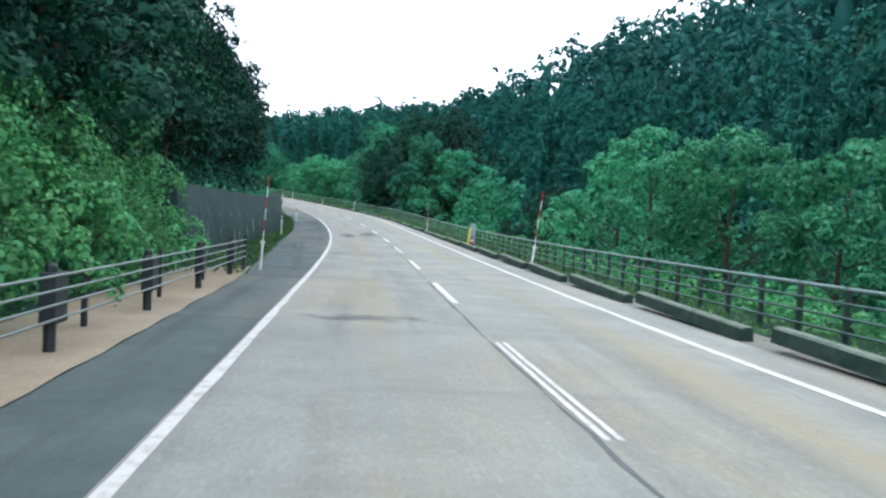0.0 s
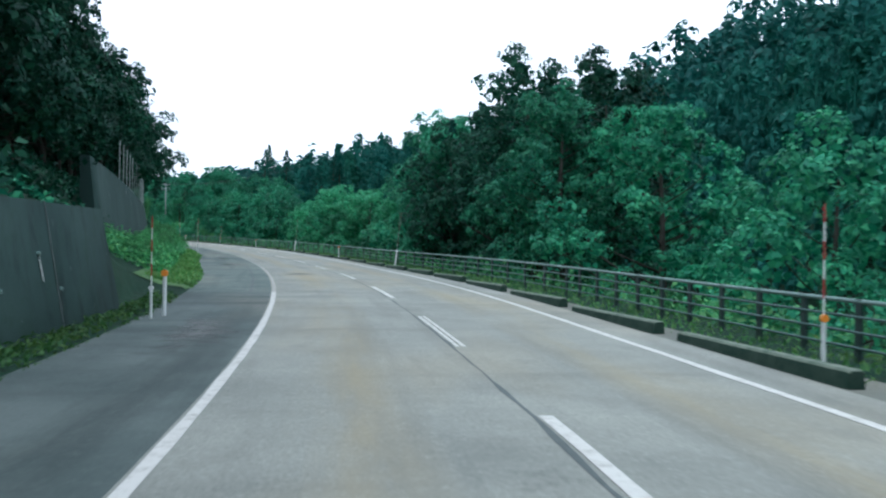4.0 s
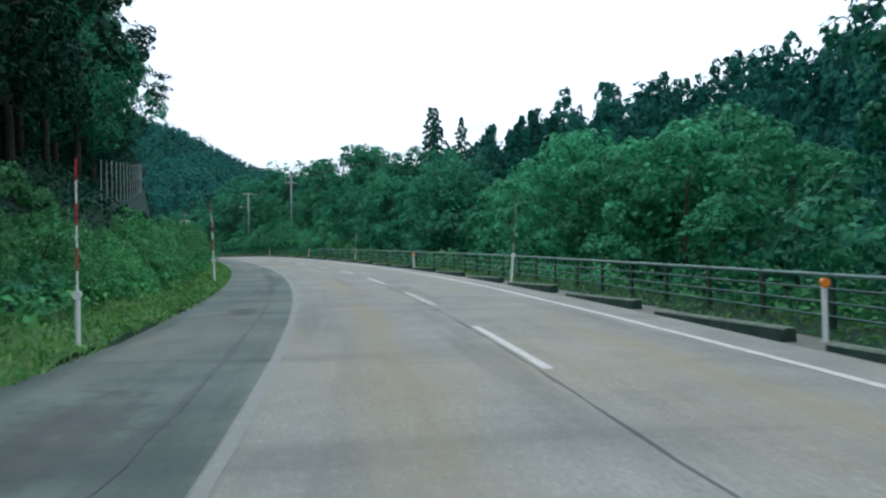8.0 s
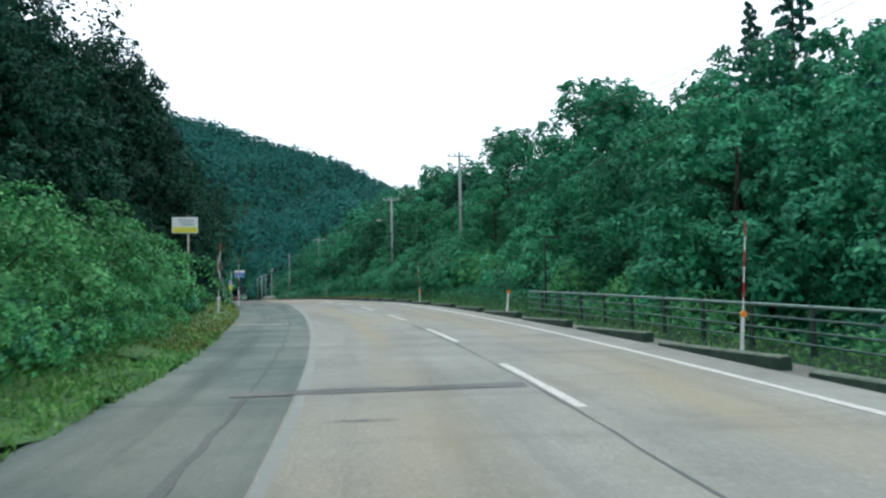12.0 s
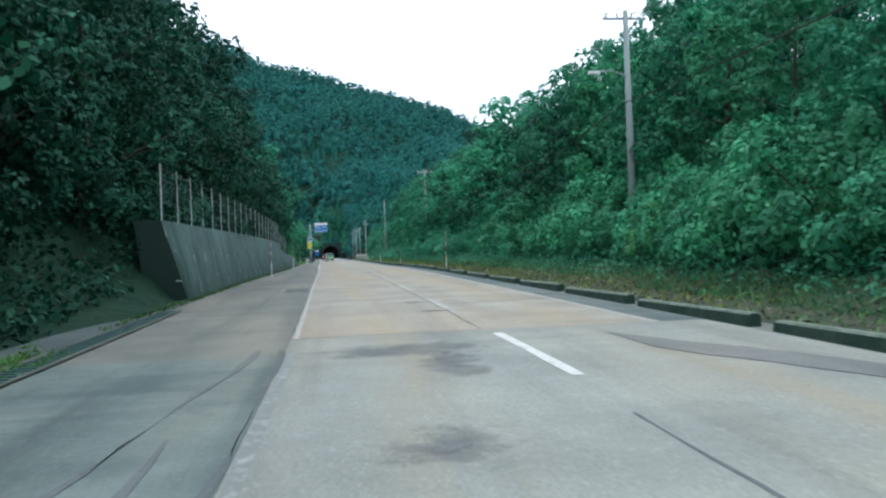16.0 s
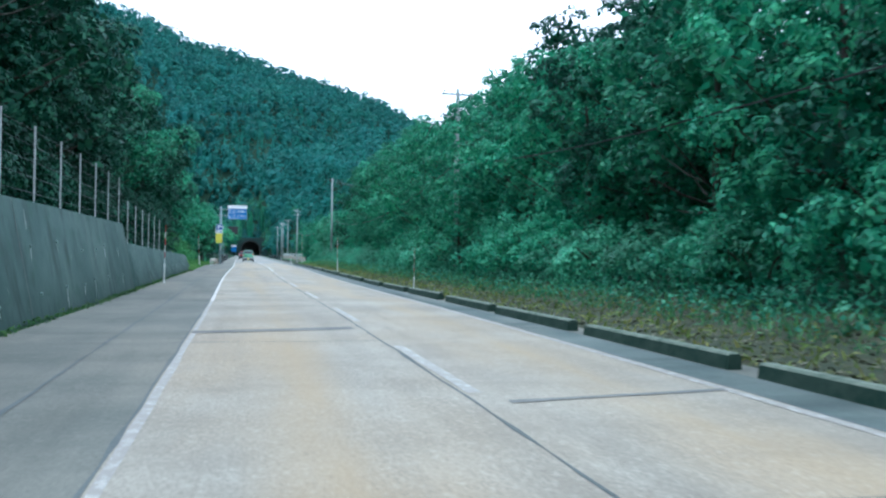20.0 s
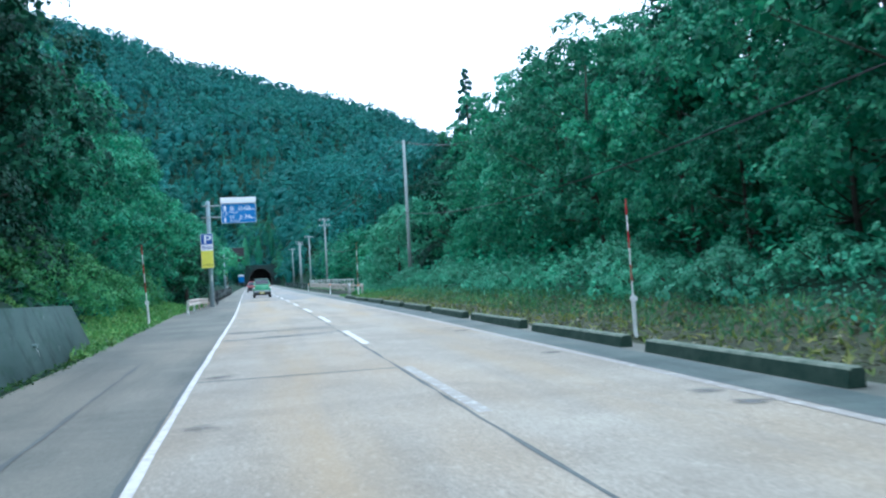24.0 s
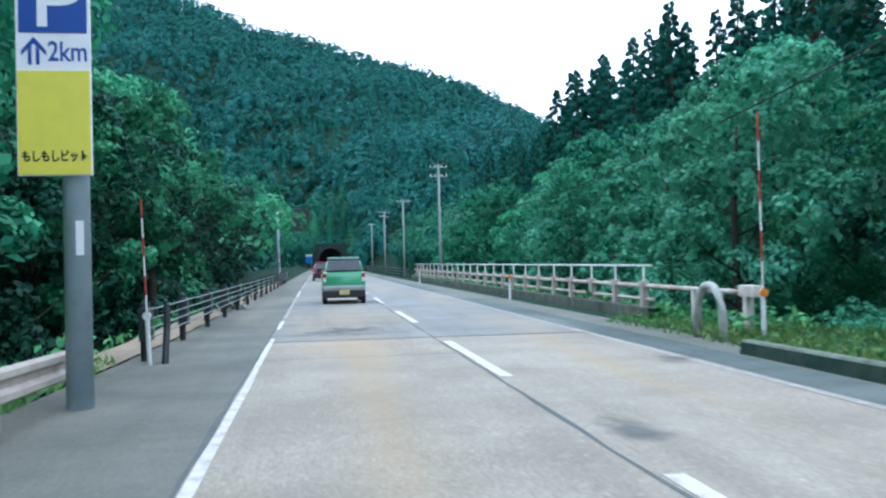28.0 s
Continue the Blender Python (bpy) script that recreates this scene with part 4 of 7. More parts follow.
def cedar(seed, H, R, n_leaf, size, bare=0.12, mat=None):
    """A Japanese cedar: straight trunk, a cone of drooping tufts in whorls."""
    rg = np.random.RandomState(seed)
    tree = empty("cedar_tree", Matrix())
    bm = bmesh.new()
    tube(bm, [(0, 0, -0.8), (0.05, 0, H * 0.4), (0, 0.04, H * 0.97)], [0.019 * H, 0.013 * H, 0.002 * H], 8)
    nb = 110
    ch = []
    for i in range(nb):
        t = ((i + 0.5) / nb) ** 1.12
        z = H * (bare + (1 - bare) * t)
        a = i * 2.399 + rg.uniform(-0.35, 0.35)
        reach = R * (1 - t) ** 0.78 * rg.uniform(0.62, 1.12) + 0.1
        f = np.array([0.35, 0.62, 0.86, 1.0])
        c = np.stack([np.cos(a) * reach * f, np.sin(a) * reach * f, z - reach * 0.3 * f ** 1.6 + 0.1 * reach * f ** 4], 1)
        out = unit(np.array([math.cos(a), math.sin(a), 0.35]))
        rr = (0.07 + 0.27 * reach / R) * R * 0.55 * np.array([0.9, 1.0, 0.85, 0.6])
        ch.append(tufts(rg, c, rr, np.repeat(out[None], 4, 0), max(3, int(n_leaf / nb / 4 * (0.45 + 1.2 * (1 - t)))), size, 0.42, 0.3, 0.7))
    part("trunk", bm, M_CEDAR_BARK, tree, "reddish-brown fibrous bark", smooth=True)
    v, q = join(ch)
    o = new("crown", mesh_of("crown", v, q, mat or M_CEDAR))
    o.parent = tree
    return tree


def bush(seed, R, H, n_leaf, size, mat):
    """A shrub: thin stems and a low mound of leaf tufts."""
    rg = np.random.RandomState(seed)
    n_t = 46
    i = np.arange(n_t)
    a, f = i * 2.399 + rg.uniform(-0.3, 0.3, n_t), np.sqrt((i + 0.3) / n_t)
    bulge = 1 + 0.22 * np.sin(a * 3 + seed) + 0.15 * np.sin(a * 5)
    c = np.stack([np.cos(a) * R * f * 0.9 * bulge, np.sin(a) * R * f * 0.9 * bulge, H * (0.14 + 0.74 * (1 - f ** 2.2)) * rg.uniform(0.65, 1.15, n_t)], 1)
    out = unit(np.stack([np.cos(a) * f, np.sin(a) * f, 1.05 - 0.55 * f], 1))
    ch = [tufts(rg, c, R * rg.uniform(0.16, 0.3, n_t), out, n_leaf // n_t, size)]
    k = 130
    g = rg.normal(0, 0.3, (k, 3)) * (R, R, H * 0.45) + (0, 0, H * 0.22)
    ch.append(leaves(g, rg.normal(size=(k, 3)), rg.normal(size=(k, 3)), np.full(k, size * 2.0), 0.7))
    bm = bmesh.new()
    for j in range(5):
        a = j * 1.3
        tube(bm, [(0, 0, -0.1), (math.cos(a) * R * 0.3, math.sin(a) * R * 0.3, H * 0.45), (math.cos(a) * R * 0.6, math.sin(a) * R * 0.6, H * 0.7)], [0.03, 0.02, 0.008], 4)
    thing = empty("bush", Matrix())
    part("stem", bm, M_BARK, thing)
    v, q = join(ch)
    o = new("foliage", mesh_of("foliage", v, q, mat))
    o.parent = thing
    return thing


TREES = [broadleaf(11, 10.0, 4.3, 13, 12500, 0.165), broadleaf(23, 9.0, 4.8, 12, 12500, 0.16, 0.26, 0.34, 0.6), broadleaf(37, 12.0, 4.4, 15, 13500, 0.18, 0.3, 0.5),
         broadleaf(51, 7.0, 3.6, 11, 9500, 0.135, 0.22, 0.4, -0.5), broadleaf(64, 14.0, 4.6, 17, 14500, 0.19, 0.34, 0.5)]
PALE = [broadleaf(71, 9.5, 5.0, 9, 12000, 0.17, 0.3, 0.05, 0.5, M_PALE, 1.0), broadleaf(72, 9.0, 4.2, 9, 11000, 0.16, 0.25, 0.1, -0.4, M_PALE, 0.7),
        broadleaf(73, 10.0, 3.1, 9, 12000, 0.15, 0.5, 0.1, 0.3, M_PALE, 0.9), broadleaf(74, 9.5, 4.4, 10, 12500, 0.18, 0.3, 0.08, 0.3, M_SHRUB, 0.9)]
DARK = [broadleaf(81, 10.0, 4.3, 13, 12000, 0.165, 0.28, 0.42, 0.0, M_SHADELEAF), broadleaf(82, 13.0, 4.5, 15, 13500, 0.18, 0.32, 0.5, 0.2, M_SHADELEAF), broadleaf(83, 7.0, 3.6, 10, 9000, 0.14, 0.2, 0.4, -0.4, M_SHADELEAF)]
BACK = [broadleaf(12, 10.0, 4.5, 12, 6000, 0.27), broadleaf(24, 12.0, 4.6, 12, 6500, 0.28, 0.2, 0.5), broadleaf(38, 14.0, 4.8, 14, 7000, 0.3, 0.3, 0.5)]
TH, BH = [10.0, 9.0, 12.0, 7.0, 14.0], [10.0, 12.0, 14.0]
CEDARS = [cedar(3, 18.0, 2.9, 11000, 0.36), cedar(9, 15.0, 2.6, 10000, 0.33, 0.2), cedar(14, 18.0, 2.9, 13000, 0.34, 0.08, M_FARCEDAR), cedar(15, 17.0, 3.2, 13000, 0.34, 0.1, M_FARCEDAR)]
CH = [18.0, 15.0, 18.0, 17.0]
BUSHES = [bush(5, 1.5, 1.7, 2600, 0.1, M_LEAF2), bush(6, 1.9, 2.4, 3600, 0.11, M_LEAF2), bush(7, 1.2, 1.2, 1900, 0.09, M_LEAF), bush(8, 1.9, 2.2, 3200, 0.12, M_LEAF), bush(9, 1.2, 1.15, 2000, 0.09, M_SHRUB), bush(10, 2.1, 2.3, 4200, 0.13, M_PALE), bush(11, 1.9, 2.2, 3200, 0.12, M_SHADELEAF)]
LABEL_T = "dense dark-green broadleaf tree beside the road"
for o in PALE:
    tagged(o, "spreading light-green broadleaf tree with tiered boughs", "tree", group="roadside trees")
for o in DARK:
    tagged(o, "dark broadleaf tree on the wooded slope, leaves coloured as in shade", "tree", group="roadside trees")
for o in TREES + BACK:
    tagged(o, LABEL_T, "tree", group="roadside trees")
for o in CEDARS:
    tagged(o, "tall dark-green cedar with drooping sprays", "tree", group="cedars")
for o in BUSHES:
    tagged(o, "leafy green roadside shrub", "bush", group="roadside shrubs")
_used = set()
KINDS = ("pale", "pale_small", "pale_tall", "silver")
rt = np.random.RandomState(77)


def plant(proto, s, lat, k=1.0, sink=0.15, lean=2.0):
    """Stand a plant on the ground, turned at random."""
    p = land(np.array(s), np.array(lat))
    m = pose(p[0], p[1], p[2] - sink * k, rt.uniform(-lean, lean), rt.uniform(-lean, lean), rt.uniform(0, 360)) @ Matrix.Diagonal((k * rt.uniform(0.92, 1.1), k * rt.uniform(0.92, 1.1), k, 1))
    if proto not in _used:
        _used.add(proto)
        proto.matrix_basis = m
        return proto
    return copy_thing_scaled(proto, m)


def copy_thing_scaled(ob, m):
    o = copy_thing(ob, Matrix())
    o.matrix_basis = m
    return o


def tree_to(s, lat, top, kind=None):
    """A tree whose top reaches that height over the road."""
    g = land(np.array(s), np.array(lat))[2] - float(np.interp(s, SS, RZ))
    h = max(2.5, top - g)
    if kind == "cedar":
        i = int(rt.randint(2)) + (2 if lat > 0 else 0)
        return plant(CEDARS[i], s, lat, h / CH[i])
    if kind == "back" or (kind is None and (abs(lat) > 15.5 or s > 392)):
        i = int(np.argmin(np.abs(np.array(BH) - h) + rt.uniform(0, 3, 3)))
        return plant(BACK[i], s, lat, h / BH[i])
    if kind == "dark":
        i = int(np.argmin(np.abs(np.array([10.0, 13.0, 7.0]) - h) + rt.uniform(0, 1.5, 3)))
        return plant(DARK[i], s, lat, h / (10.0, 13.0, 7.0)[i])
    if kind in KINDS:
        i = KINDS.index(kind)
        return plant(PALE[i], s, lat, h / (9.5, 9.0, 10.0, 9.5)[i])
    fit_ = np.abs(np.array(TH) - h) + rt.uniform(0, 2.5, 5)
    i = int(np.argmin(fit_)) if kind is None else kind
    return plant(TREES[i], s, lat, h / TH[i])


ROWS = []          # trees of the rear rows, joined into woods further down
# left: dark trees over the first wall, and along the bank
for s in np.arange(-16, 70, 5.0):
    tree_to(s + rt.uniform(-1, 1), (-8.8 if s < 32 else -10.4) - rt.uniform(0, 1.2), rt.uniform(9, 11.5), "dark")
    tree_to(s + rt.uniform(-1, 1) + 2, -12.5 - rt.uniform(0, 1.5), rt.uniform(13, 16), "cedar" if rt.rand() < 0.7 else "dark")
    tree_to(s + rt.uniform(-1, 1) + 3.5, -11 - rt.uniform(0, 1), rt.uniform(12, 15), "cedar")
    ROWS.append((s + rt.uniform(-1, 1) + 1, -17 - rt.uniform(0, 2), rt.uniform(14, 18)))
for s in np.arange(44, 70, 3.4):
    tree_to(s + rt.uniform(-1, 1), -10.6 - rt.uniform(0, 0.8), rt.uniform(10.5, 13), "dark")
for s in np.arange(72, 122, 3.6):
    tree_to(s + rt.uniform(-1, 1), (-12.4 if s < 90 else -11.5) - rt.uniform(0, 0.8), rt.uniform(10.5, 13), "cedar" if rt.rand() < 0.35 else "dark")
for s in (113, 117.5, 122):
    tree_to(s, -11.2, 13.5, "dark")
for s in (147, 151, 155):
    tree_to(s, -13.4, 15.5, "dark")
for s, lat, top in ((199, 11.5, 11.5), (204, 14, 12.5), (209, 15, 13.0)):
    tree_to(s, lat, top, 4)
for s in (126, 130, 134, 138, 142):
    tree_to(s, -11.8 - rt.uniform(0, 0.6), rt.uniform(12, 14.5), 4)
for s in np.arange(71, 160, 5.2):
    tree_to(s + rt.uniform(-1, 1), -12.2 - rt.uniform(0, 1.6), rt.uniform(7.5, 10) if s > 125 else rt.uniform(9, 11.5), "dark" if rt.rand() < 0.5 else "cedar")
    ROWS.append((s + rt.uniform(-1, 1) + 2, -17 - rt.uniform(0, 2), rt.uniform(11, 14)))
for s in np.arange(172, 200, 3.2):
    tree_to(s + rt.uniform(-1, 1), -13.2 - rt.uniform(0, 1.5), rt.uniform(8.5, 10.5), "dark")
for s in np.arange(193, 222, 3.0):
    tree_to(s + rt.uniform(-1, 1), -11.2 - rt.uniform(0, 1.2), rt.uniform(8, 11), "dark")
    tree_to(s + rt.uniform(-1, 1), -12.6 - rt.uniform(0, 0.8), rt.uniform(13, 15), "dark")
for s in np.arange(160, 207, 4.2):
    tree_to(s + rt.uniform(-1, 1), -14.5 - rt.uniform(0, 2.0), rt.uniform(12, 15), "dark")
    ROWS.append((s + rt.uniform(-1, 1) + 2, -19 - rt.uniform(0, 2), rt.uniform(16, 20)))
for s in np.arange(218, 312, 4.4):
    tree_to(s + rt.uniform(-1, 1), -9.6 - rt.uniform(0, 1.2), rt.uniform(11, 14.5), "dark" if s < 246 or rt.rand() < 0.72 else None)
    tree_to(s + rt.uniform(-1, 1) + 2, -11.5 - rt.uniform(0, 1), rt.uniform(8, 11), "dark")
    plant(BUSHES[6], s, -8.9 - rt.uniform(0, 0.8), rt.uniform(0.9, 1.3))
    plant(BUSHES[6], s + 2.2, -9.0 - rt.uniform(0, 0.8), rt.uniform(0.9, 1.3))
for s in np.arange(203, 312, 3.0):
    ROWS.append((s + rt.uniform(-1, 1), -14 - rt.uniform(0, 3.6), rt.uniform(16, 21)))
for s in np.arange(312, 346, 4.6):
    tree_to(s + rt.uniform(-1, 1), -9.8 - rt.uniform(0, 1.4), rt.uniform(9, 12.5))
    ROWS.append((s + rt.uniform(-1, 1) + 2, -15 - rt.uniform(0, 2), rt.uniform(14, 18)))
for s in np.arange(348, 420, 5.0):
    tree_to(s + rt.uniform(-1, 1), -9.5 - rt.uniform(0, 2.0), rt.uniform(6.5, 9), "dark")
    ROWS.append((s + rt.uniform(-1, 1) + 2, -16 - rt.uniform(0, 3), rt.uniform(11, 15)))
for s in np.arange(420, 575, 7.5):
    ROWS.append((s + rt.uniform(-1, 1), -9.5 - rt.uniform(0, 3.0), rt.uniform(8, 13)))

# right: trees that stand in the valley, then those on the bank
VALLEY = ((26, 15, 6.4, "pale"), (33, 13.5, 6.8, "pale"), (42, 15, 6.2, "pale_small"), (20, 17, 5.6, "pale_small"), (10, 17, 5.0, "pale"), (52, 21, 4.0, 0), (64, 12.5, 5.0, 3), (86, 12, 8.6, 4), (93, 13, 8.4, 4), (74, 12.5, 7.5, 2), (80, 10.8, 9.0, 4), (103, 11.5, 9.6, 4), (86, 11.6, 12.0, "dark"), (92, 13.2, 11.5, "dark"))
BANK = ((112, 14, 5.6, "pale"), (122, 13.5, 5.2, "pale_small"), (132, 12.5, 5.4, "pale"), (141, 13, 5.6, 3), (150, 13, 5.6, "pale_small"), (158, 12, 5.8, 1), (164, 11.5, 5.6, 0), (171, 11, 6.8, 1), (177, 12.5, 8.4, 0), (182, 14, 9.6, 2),
                       (-6, 13, 3.2, 3), (2, 12, 3.6, 1), (58, 16, 4, "dark"), (116, 21, 4, 2), (137, 22, 5, 2), (150, 20, 5, 2), (100, 20, 5, 0), (30, 24, 4, 0), (8, 25, 3, 2))
for s, lat, top, k in VALLEY + BANK:
    tree_to(s, lat, top, k)
for s in np.arange(276, 306, 3.6):
    tree_to(s + rt.uniform(-1, 1), 8.9 + rt.uniform(0, 0.8), rt.uniform(4.5, 6.5), 3)
for s, lat, top in ((86, 16, 12), (92, 17, 12.5), (98, 15.5, 11.5), (104, 16, 11), (110, 16, 10), (90, 13.5, 8), (97, 12.5, 8)):
    tree_to(s, lat, top, "dark")
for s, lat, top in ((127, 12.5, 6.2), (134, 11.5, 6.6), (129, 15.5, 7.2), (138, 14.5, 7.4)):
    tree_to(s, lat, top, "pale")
tree_to(272.6, 6.9, 4.6, 3)
for s, lat, top in ((99, 15, 12), (103.5, 15, 12), (104, 12, 10.5), (108, 13, 10.5), (102, 17.5, 13)):
    tree_to(s, lat, top, "cedar")
for s in np.arange(168, 344, 4.5):
    hi = float(np.interp(s, [168, 185, 200, 215, 240, 344], [7.6, 7.4, 6.4, 8, 10, 10]))
    tree_to(s + rt.uniform(-1, 1), 9.6 + 3.6 * float(ease(318, 328, s)) + rt.uniform(0, 1.5), hi * rt.uniform(0.85, 1.1), ("dark" if 234 < s < 256 else None, "pale_tall" if s < 232 or s > 310 else None, None, "dark" if 228 < s < 310 else "pale_tall", "pale_small" if s < 232 else None)[int(rt.randint(5))])
    tree_to(s + rt.uniform(-1, 1) + 1.8, 13.5 + rt.uniform(0, 2), hi * 1.25 * rt.uniform(0.9, 1.12), "dark" if rt.rand() < (0.55 if 232 < s < 312 else 0.2) else None)
for s in np.arange(190, 344, 9.0):
    ROWS.append((s + rt.uniform(-2, 2), 20 + rt.uniform(0, 3), rt.uniform(15, 18) if s > 235 else rt.uniform(9, 11.5)))
tree_to(362, 18.6, 20.5, "cedar")
tree_to(186, 22, 16.5, "cedar")
tree_to(191, 27, 16.5, "cedar")
tree_to(175, 16, 14.5, "cedar")
# pale kinds past the bridge: the haze there is put into their leaf colour
for s in np.arange(346, 420, 5.5):
    tree_to(s + rt.uniform(-1, 1), 13 + rt.uniform(0, 3), rt.uniform(5.5, 8.5), ("silver", "pale", None)[int(rt.randint(3))])
for s in np.arange(360, 452, 2.3):
    tree_to(s + rt.uniform(-1, 1), 20 + rt.uniform(0, 9), float(np.interp(s, [360, 376, 384, 397, 410, 420, 450], [15, 17.5, 17, 18.5, 20.5, 17, 17])) * rt.uniform(0.9, 1.06), "cedar")
for s, lat, top in ((413, 22.2, 14.6), (408.5, 22, 16.2), (404, 22.4, 16.8), (400, 22, 17.6), (396, 22.6, 17.4), (392.6, 22, 18.3), (388, 22.3, 17.0), (385.5, 22, 17.4), (381.5, 22, 16.4), (378.6, 22.5, 16.4), (375.3, 22, 16.4), (371.5, 22.4, 17.0)):
    tree_to(s, lat, top, "cedar")
for s in np.arange(368, 474, 2.0):
    tree_to(s + rt.uniform(-1, 1), 27 + rt.uniform(0, 5), rt.uniform(16.5, 19.5), "cedar")
for s in np.arange(424, 575, 8.0):
    ROWS.append((s + rt.uniform(-1, 1), 15 + rt.uniform(0, 6), rt.uniform(6, 10)))

# shrubs
for s in np.arange(-18, 10.5, 1.7):
    plant(BUSHES[int(rt.randint(3))], s, -6.6 - rt.uniform(0, 0.8), rt.uniform(0.75, 1.05))
    plant(BUSHES[1], s + 0.8, -8.2 - rt.uniform(0, 0.6), rt.uniform(0.9, 1.2))
for s in np.arange(72, 172, 2.0):
    wide = float(left_edge(s))
    k = float(np.interp(s, [72, 96, 106, 114, 120, 150, 154, 172], [0.4, 0.4, 0.42, 0.62, 0.66, 0.66, 0.9, 1.0]))
    plant(BUSHES[(1, 0, 1)[int(rt.randint(3))]], s, wide - 2.0 - rt.uniform(0, 0.6), k * rt.uniform(0.85, 1.1))
    plant(BUSHES[(0, 4, 2)[int(rt.randint(3))]], s + 1.0, wide - 1.75 - rt.uniform(0, 0.4), k * rt.uniform(0.7, 0.95))
for s in np.arange(112, 164, 2.3):
    plant(BUSHES[int(rt.randint(2))], s, float(left_edge(s)) - 1.35 - rt.uniform(0, 0.3), rt.uniform(0.5, 0.75) * (0.95 if s > 152 else 0.6))
for s in np.arange(-18, 172, 4.0):
    plant(BUSHES[int(rt.randint(3))], s, 7.2 + rt.uniform(0, 1.3), rt.uniform(0.7, 1.05))
for s in np.arange(177, 255, 2.4):
    plant(BUSHES[(0, 5, 4, 5, 4)[int(rt.randint(5))] if s < 232 else (4, 2, 3, 4, 3)[int(rt.randint(5))]], s + rt.uniform(-0.8, 0.8), 7.3 + rt.uniform(0, 1.3), rt.uniform(0.55, 1.25))
for s in np.arange(196, 234, 2.3):
    plant(BUSHES[5], s + rt.uniform(-0.5, 0.5), 7.5 + rt.uniform(0, 0.9), rt.uniform(0.9, 1.35))
for s in np.arange(255, 298, 2.1):
    i = int(rt.randint(3))
    plant(BUSHES[(4, 3, 4)[i]], s + rt.uniform(-0.6, 0.6), 7.2 + rt.uniform(0, 1.1), rt.uniform(0.9, 1.15) * ((1.35, 0.9, 1.15)[i] if s < 286 else 0.85))
for s in np.arange(298, 342, 1.5):
    if rt.rand() < 0.82:
        plant(BUSHES[4], s + rt.uniform(-0.6, 0.6), 6.1 + 0.6 * float(ease(292, 305, s)) + rt.uniform(0, 1.1), rt.uniform(0.5, 1.1))
for s in np.arange(306, 340, 2.0):
    plant(BUSHES[int(rt.randint(3))], s, -8.2 - rt.uniform(0, 0.6), rt.uniform(0.8, 1.1))
for s in np.arange(366, 392, 3.0):
    plant(BUSHES[2], s, -6.9 - rt.uniform(0, 0.8), rt.uniform(0.8, 1.1))


# single crowns that stand out: over the bank, and where the bridge begins
for s, lat, top, k in ((188, 12.9, 12.6, 2), (230, 14.3, 13.7, 4), (226, 15.5, 12.6, 2), (100, 10.9, 9.4, "dark"), (106.5, 13.0, 11.6, 4), (112, 14.6, 12.2, 4), (166, 14, 8.2, 1), (158, 13.6, 7.2, 1), (355, 12.4, 8.6, "silver"), (351, 9.4, 6.9, "silver"), (358, 10.6, 6.4, "silver"), (357, -7.4, 7.6, "pale_tall"), (353, -8.6, 7.0, "pale_tall"), (371, -11.6, 10.8, "pale"), (186, 13.8, 11.6, 4), (190, 14.2, 12.0, 0), (231, 16.5, 13.2, 0)):
    tree_to(s, lat, top, k)

for s, lat, top in ((165, 20, 11.5), (168, 22.5, 12.8), (172, 25, 13.6), (176, 28, 14.5), (163, 23, 12)):
    tree_to(s, lat, top, "cedar")
for s, lat, top in ((188.5, 15.5, 12.2), (229, 17.5, 13.4)):
    tree_to(s, lat, top, "back")

for s in np.arange(262, 334, 2.9):       # young growth between the trunks
    tree_to(s + rt.uniform(-0.8, 0.8), (9.7 if s > 300 else 11.2) + rt.uniform(0, 1.0), rt.uniform(4.0, 5.4), 3)

for proto in TREES + PALE + DARK + BACK + CEDARS + BUSHES:        # kinds that stand nowhere
    if proto not in _used:
        for kid in list(proto.children):
            bpy.data.objects.remove(kid)
        bpy.data.objects.remove(proto)


# undergrowth, grass and litter that nobody could count
def cover(name, label, s0, s1, lat0, lat1, per_m2, size, mat, seed, tall=0.3, slim=0.6, upright=0.3, category="undergrowth"):
    rg = np.random.RandomState(seed)
    f0 = lat0 if callable(lat0) else (lambda s: np.full(len(s), lat0))
    f1 = lat1 if callable(lat1) else (lambda s: np.full(len(s), lat1))
    mid = np.linspace(s0, s1, 50)
    n = int((s1 - s0) * np.mean(np.abs(f1(mid) - f0(mid))) * per_m2)
    s = rg.uniform(s0, s1, n)
    w = rg.rand(n)
    lat = f0(s) * (1 - w) + f1(s) * w
    p = land(s, lat)
    tuft = 0.5 + 0.5 * lumps(s * 3.1, lat * 3.7, 1.6)
    p[:, 2] += rg.rand(n) ** 1.3 * tall * (0.35 + tuft)
    a = rg.normal(size=(n, 3)) * (1, 1, 0.4)
    a[:, 2] += upright * rg.uniform(0, 4, n)
    up = np.array([0, 0, 1.0]) + rg.normal(0, 0.5, (n, 3))
    v, q = leaves(p, a, up, size * rg.uniform(0.5, 1.4, n), slim)
    return tagged(new(name, mesh_of(name, v, q, mat)), label, category, kind="stuff")


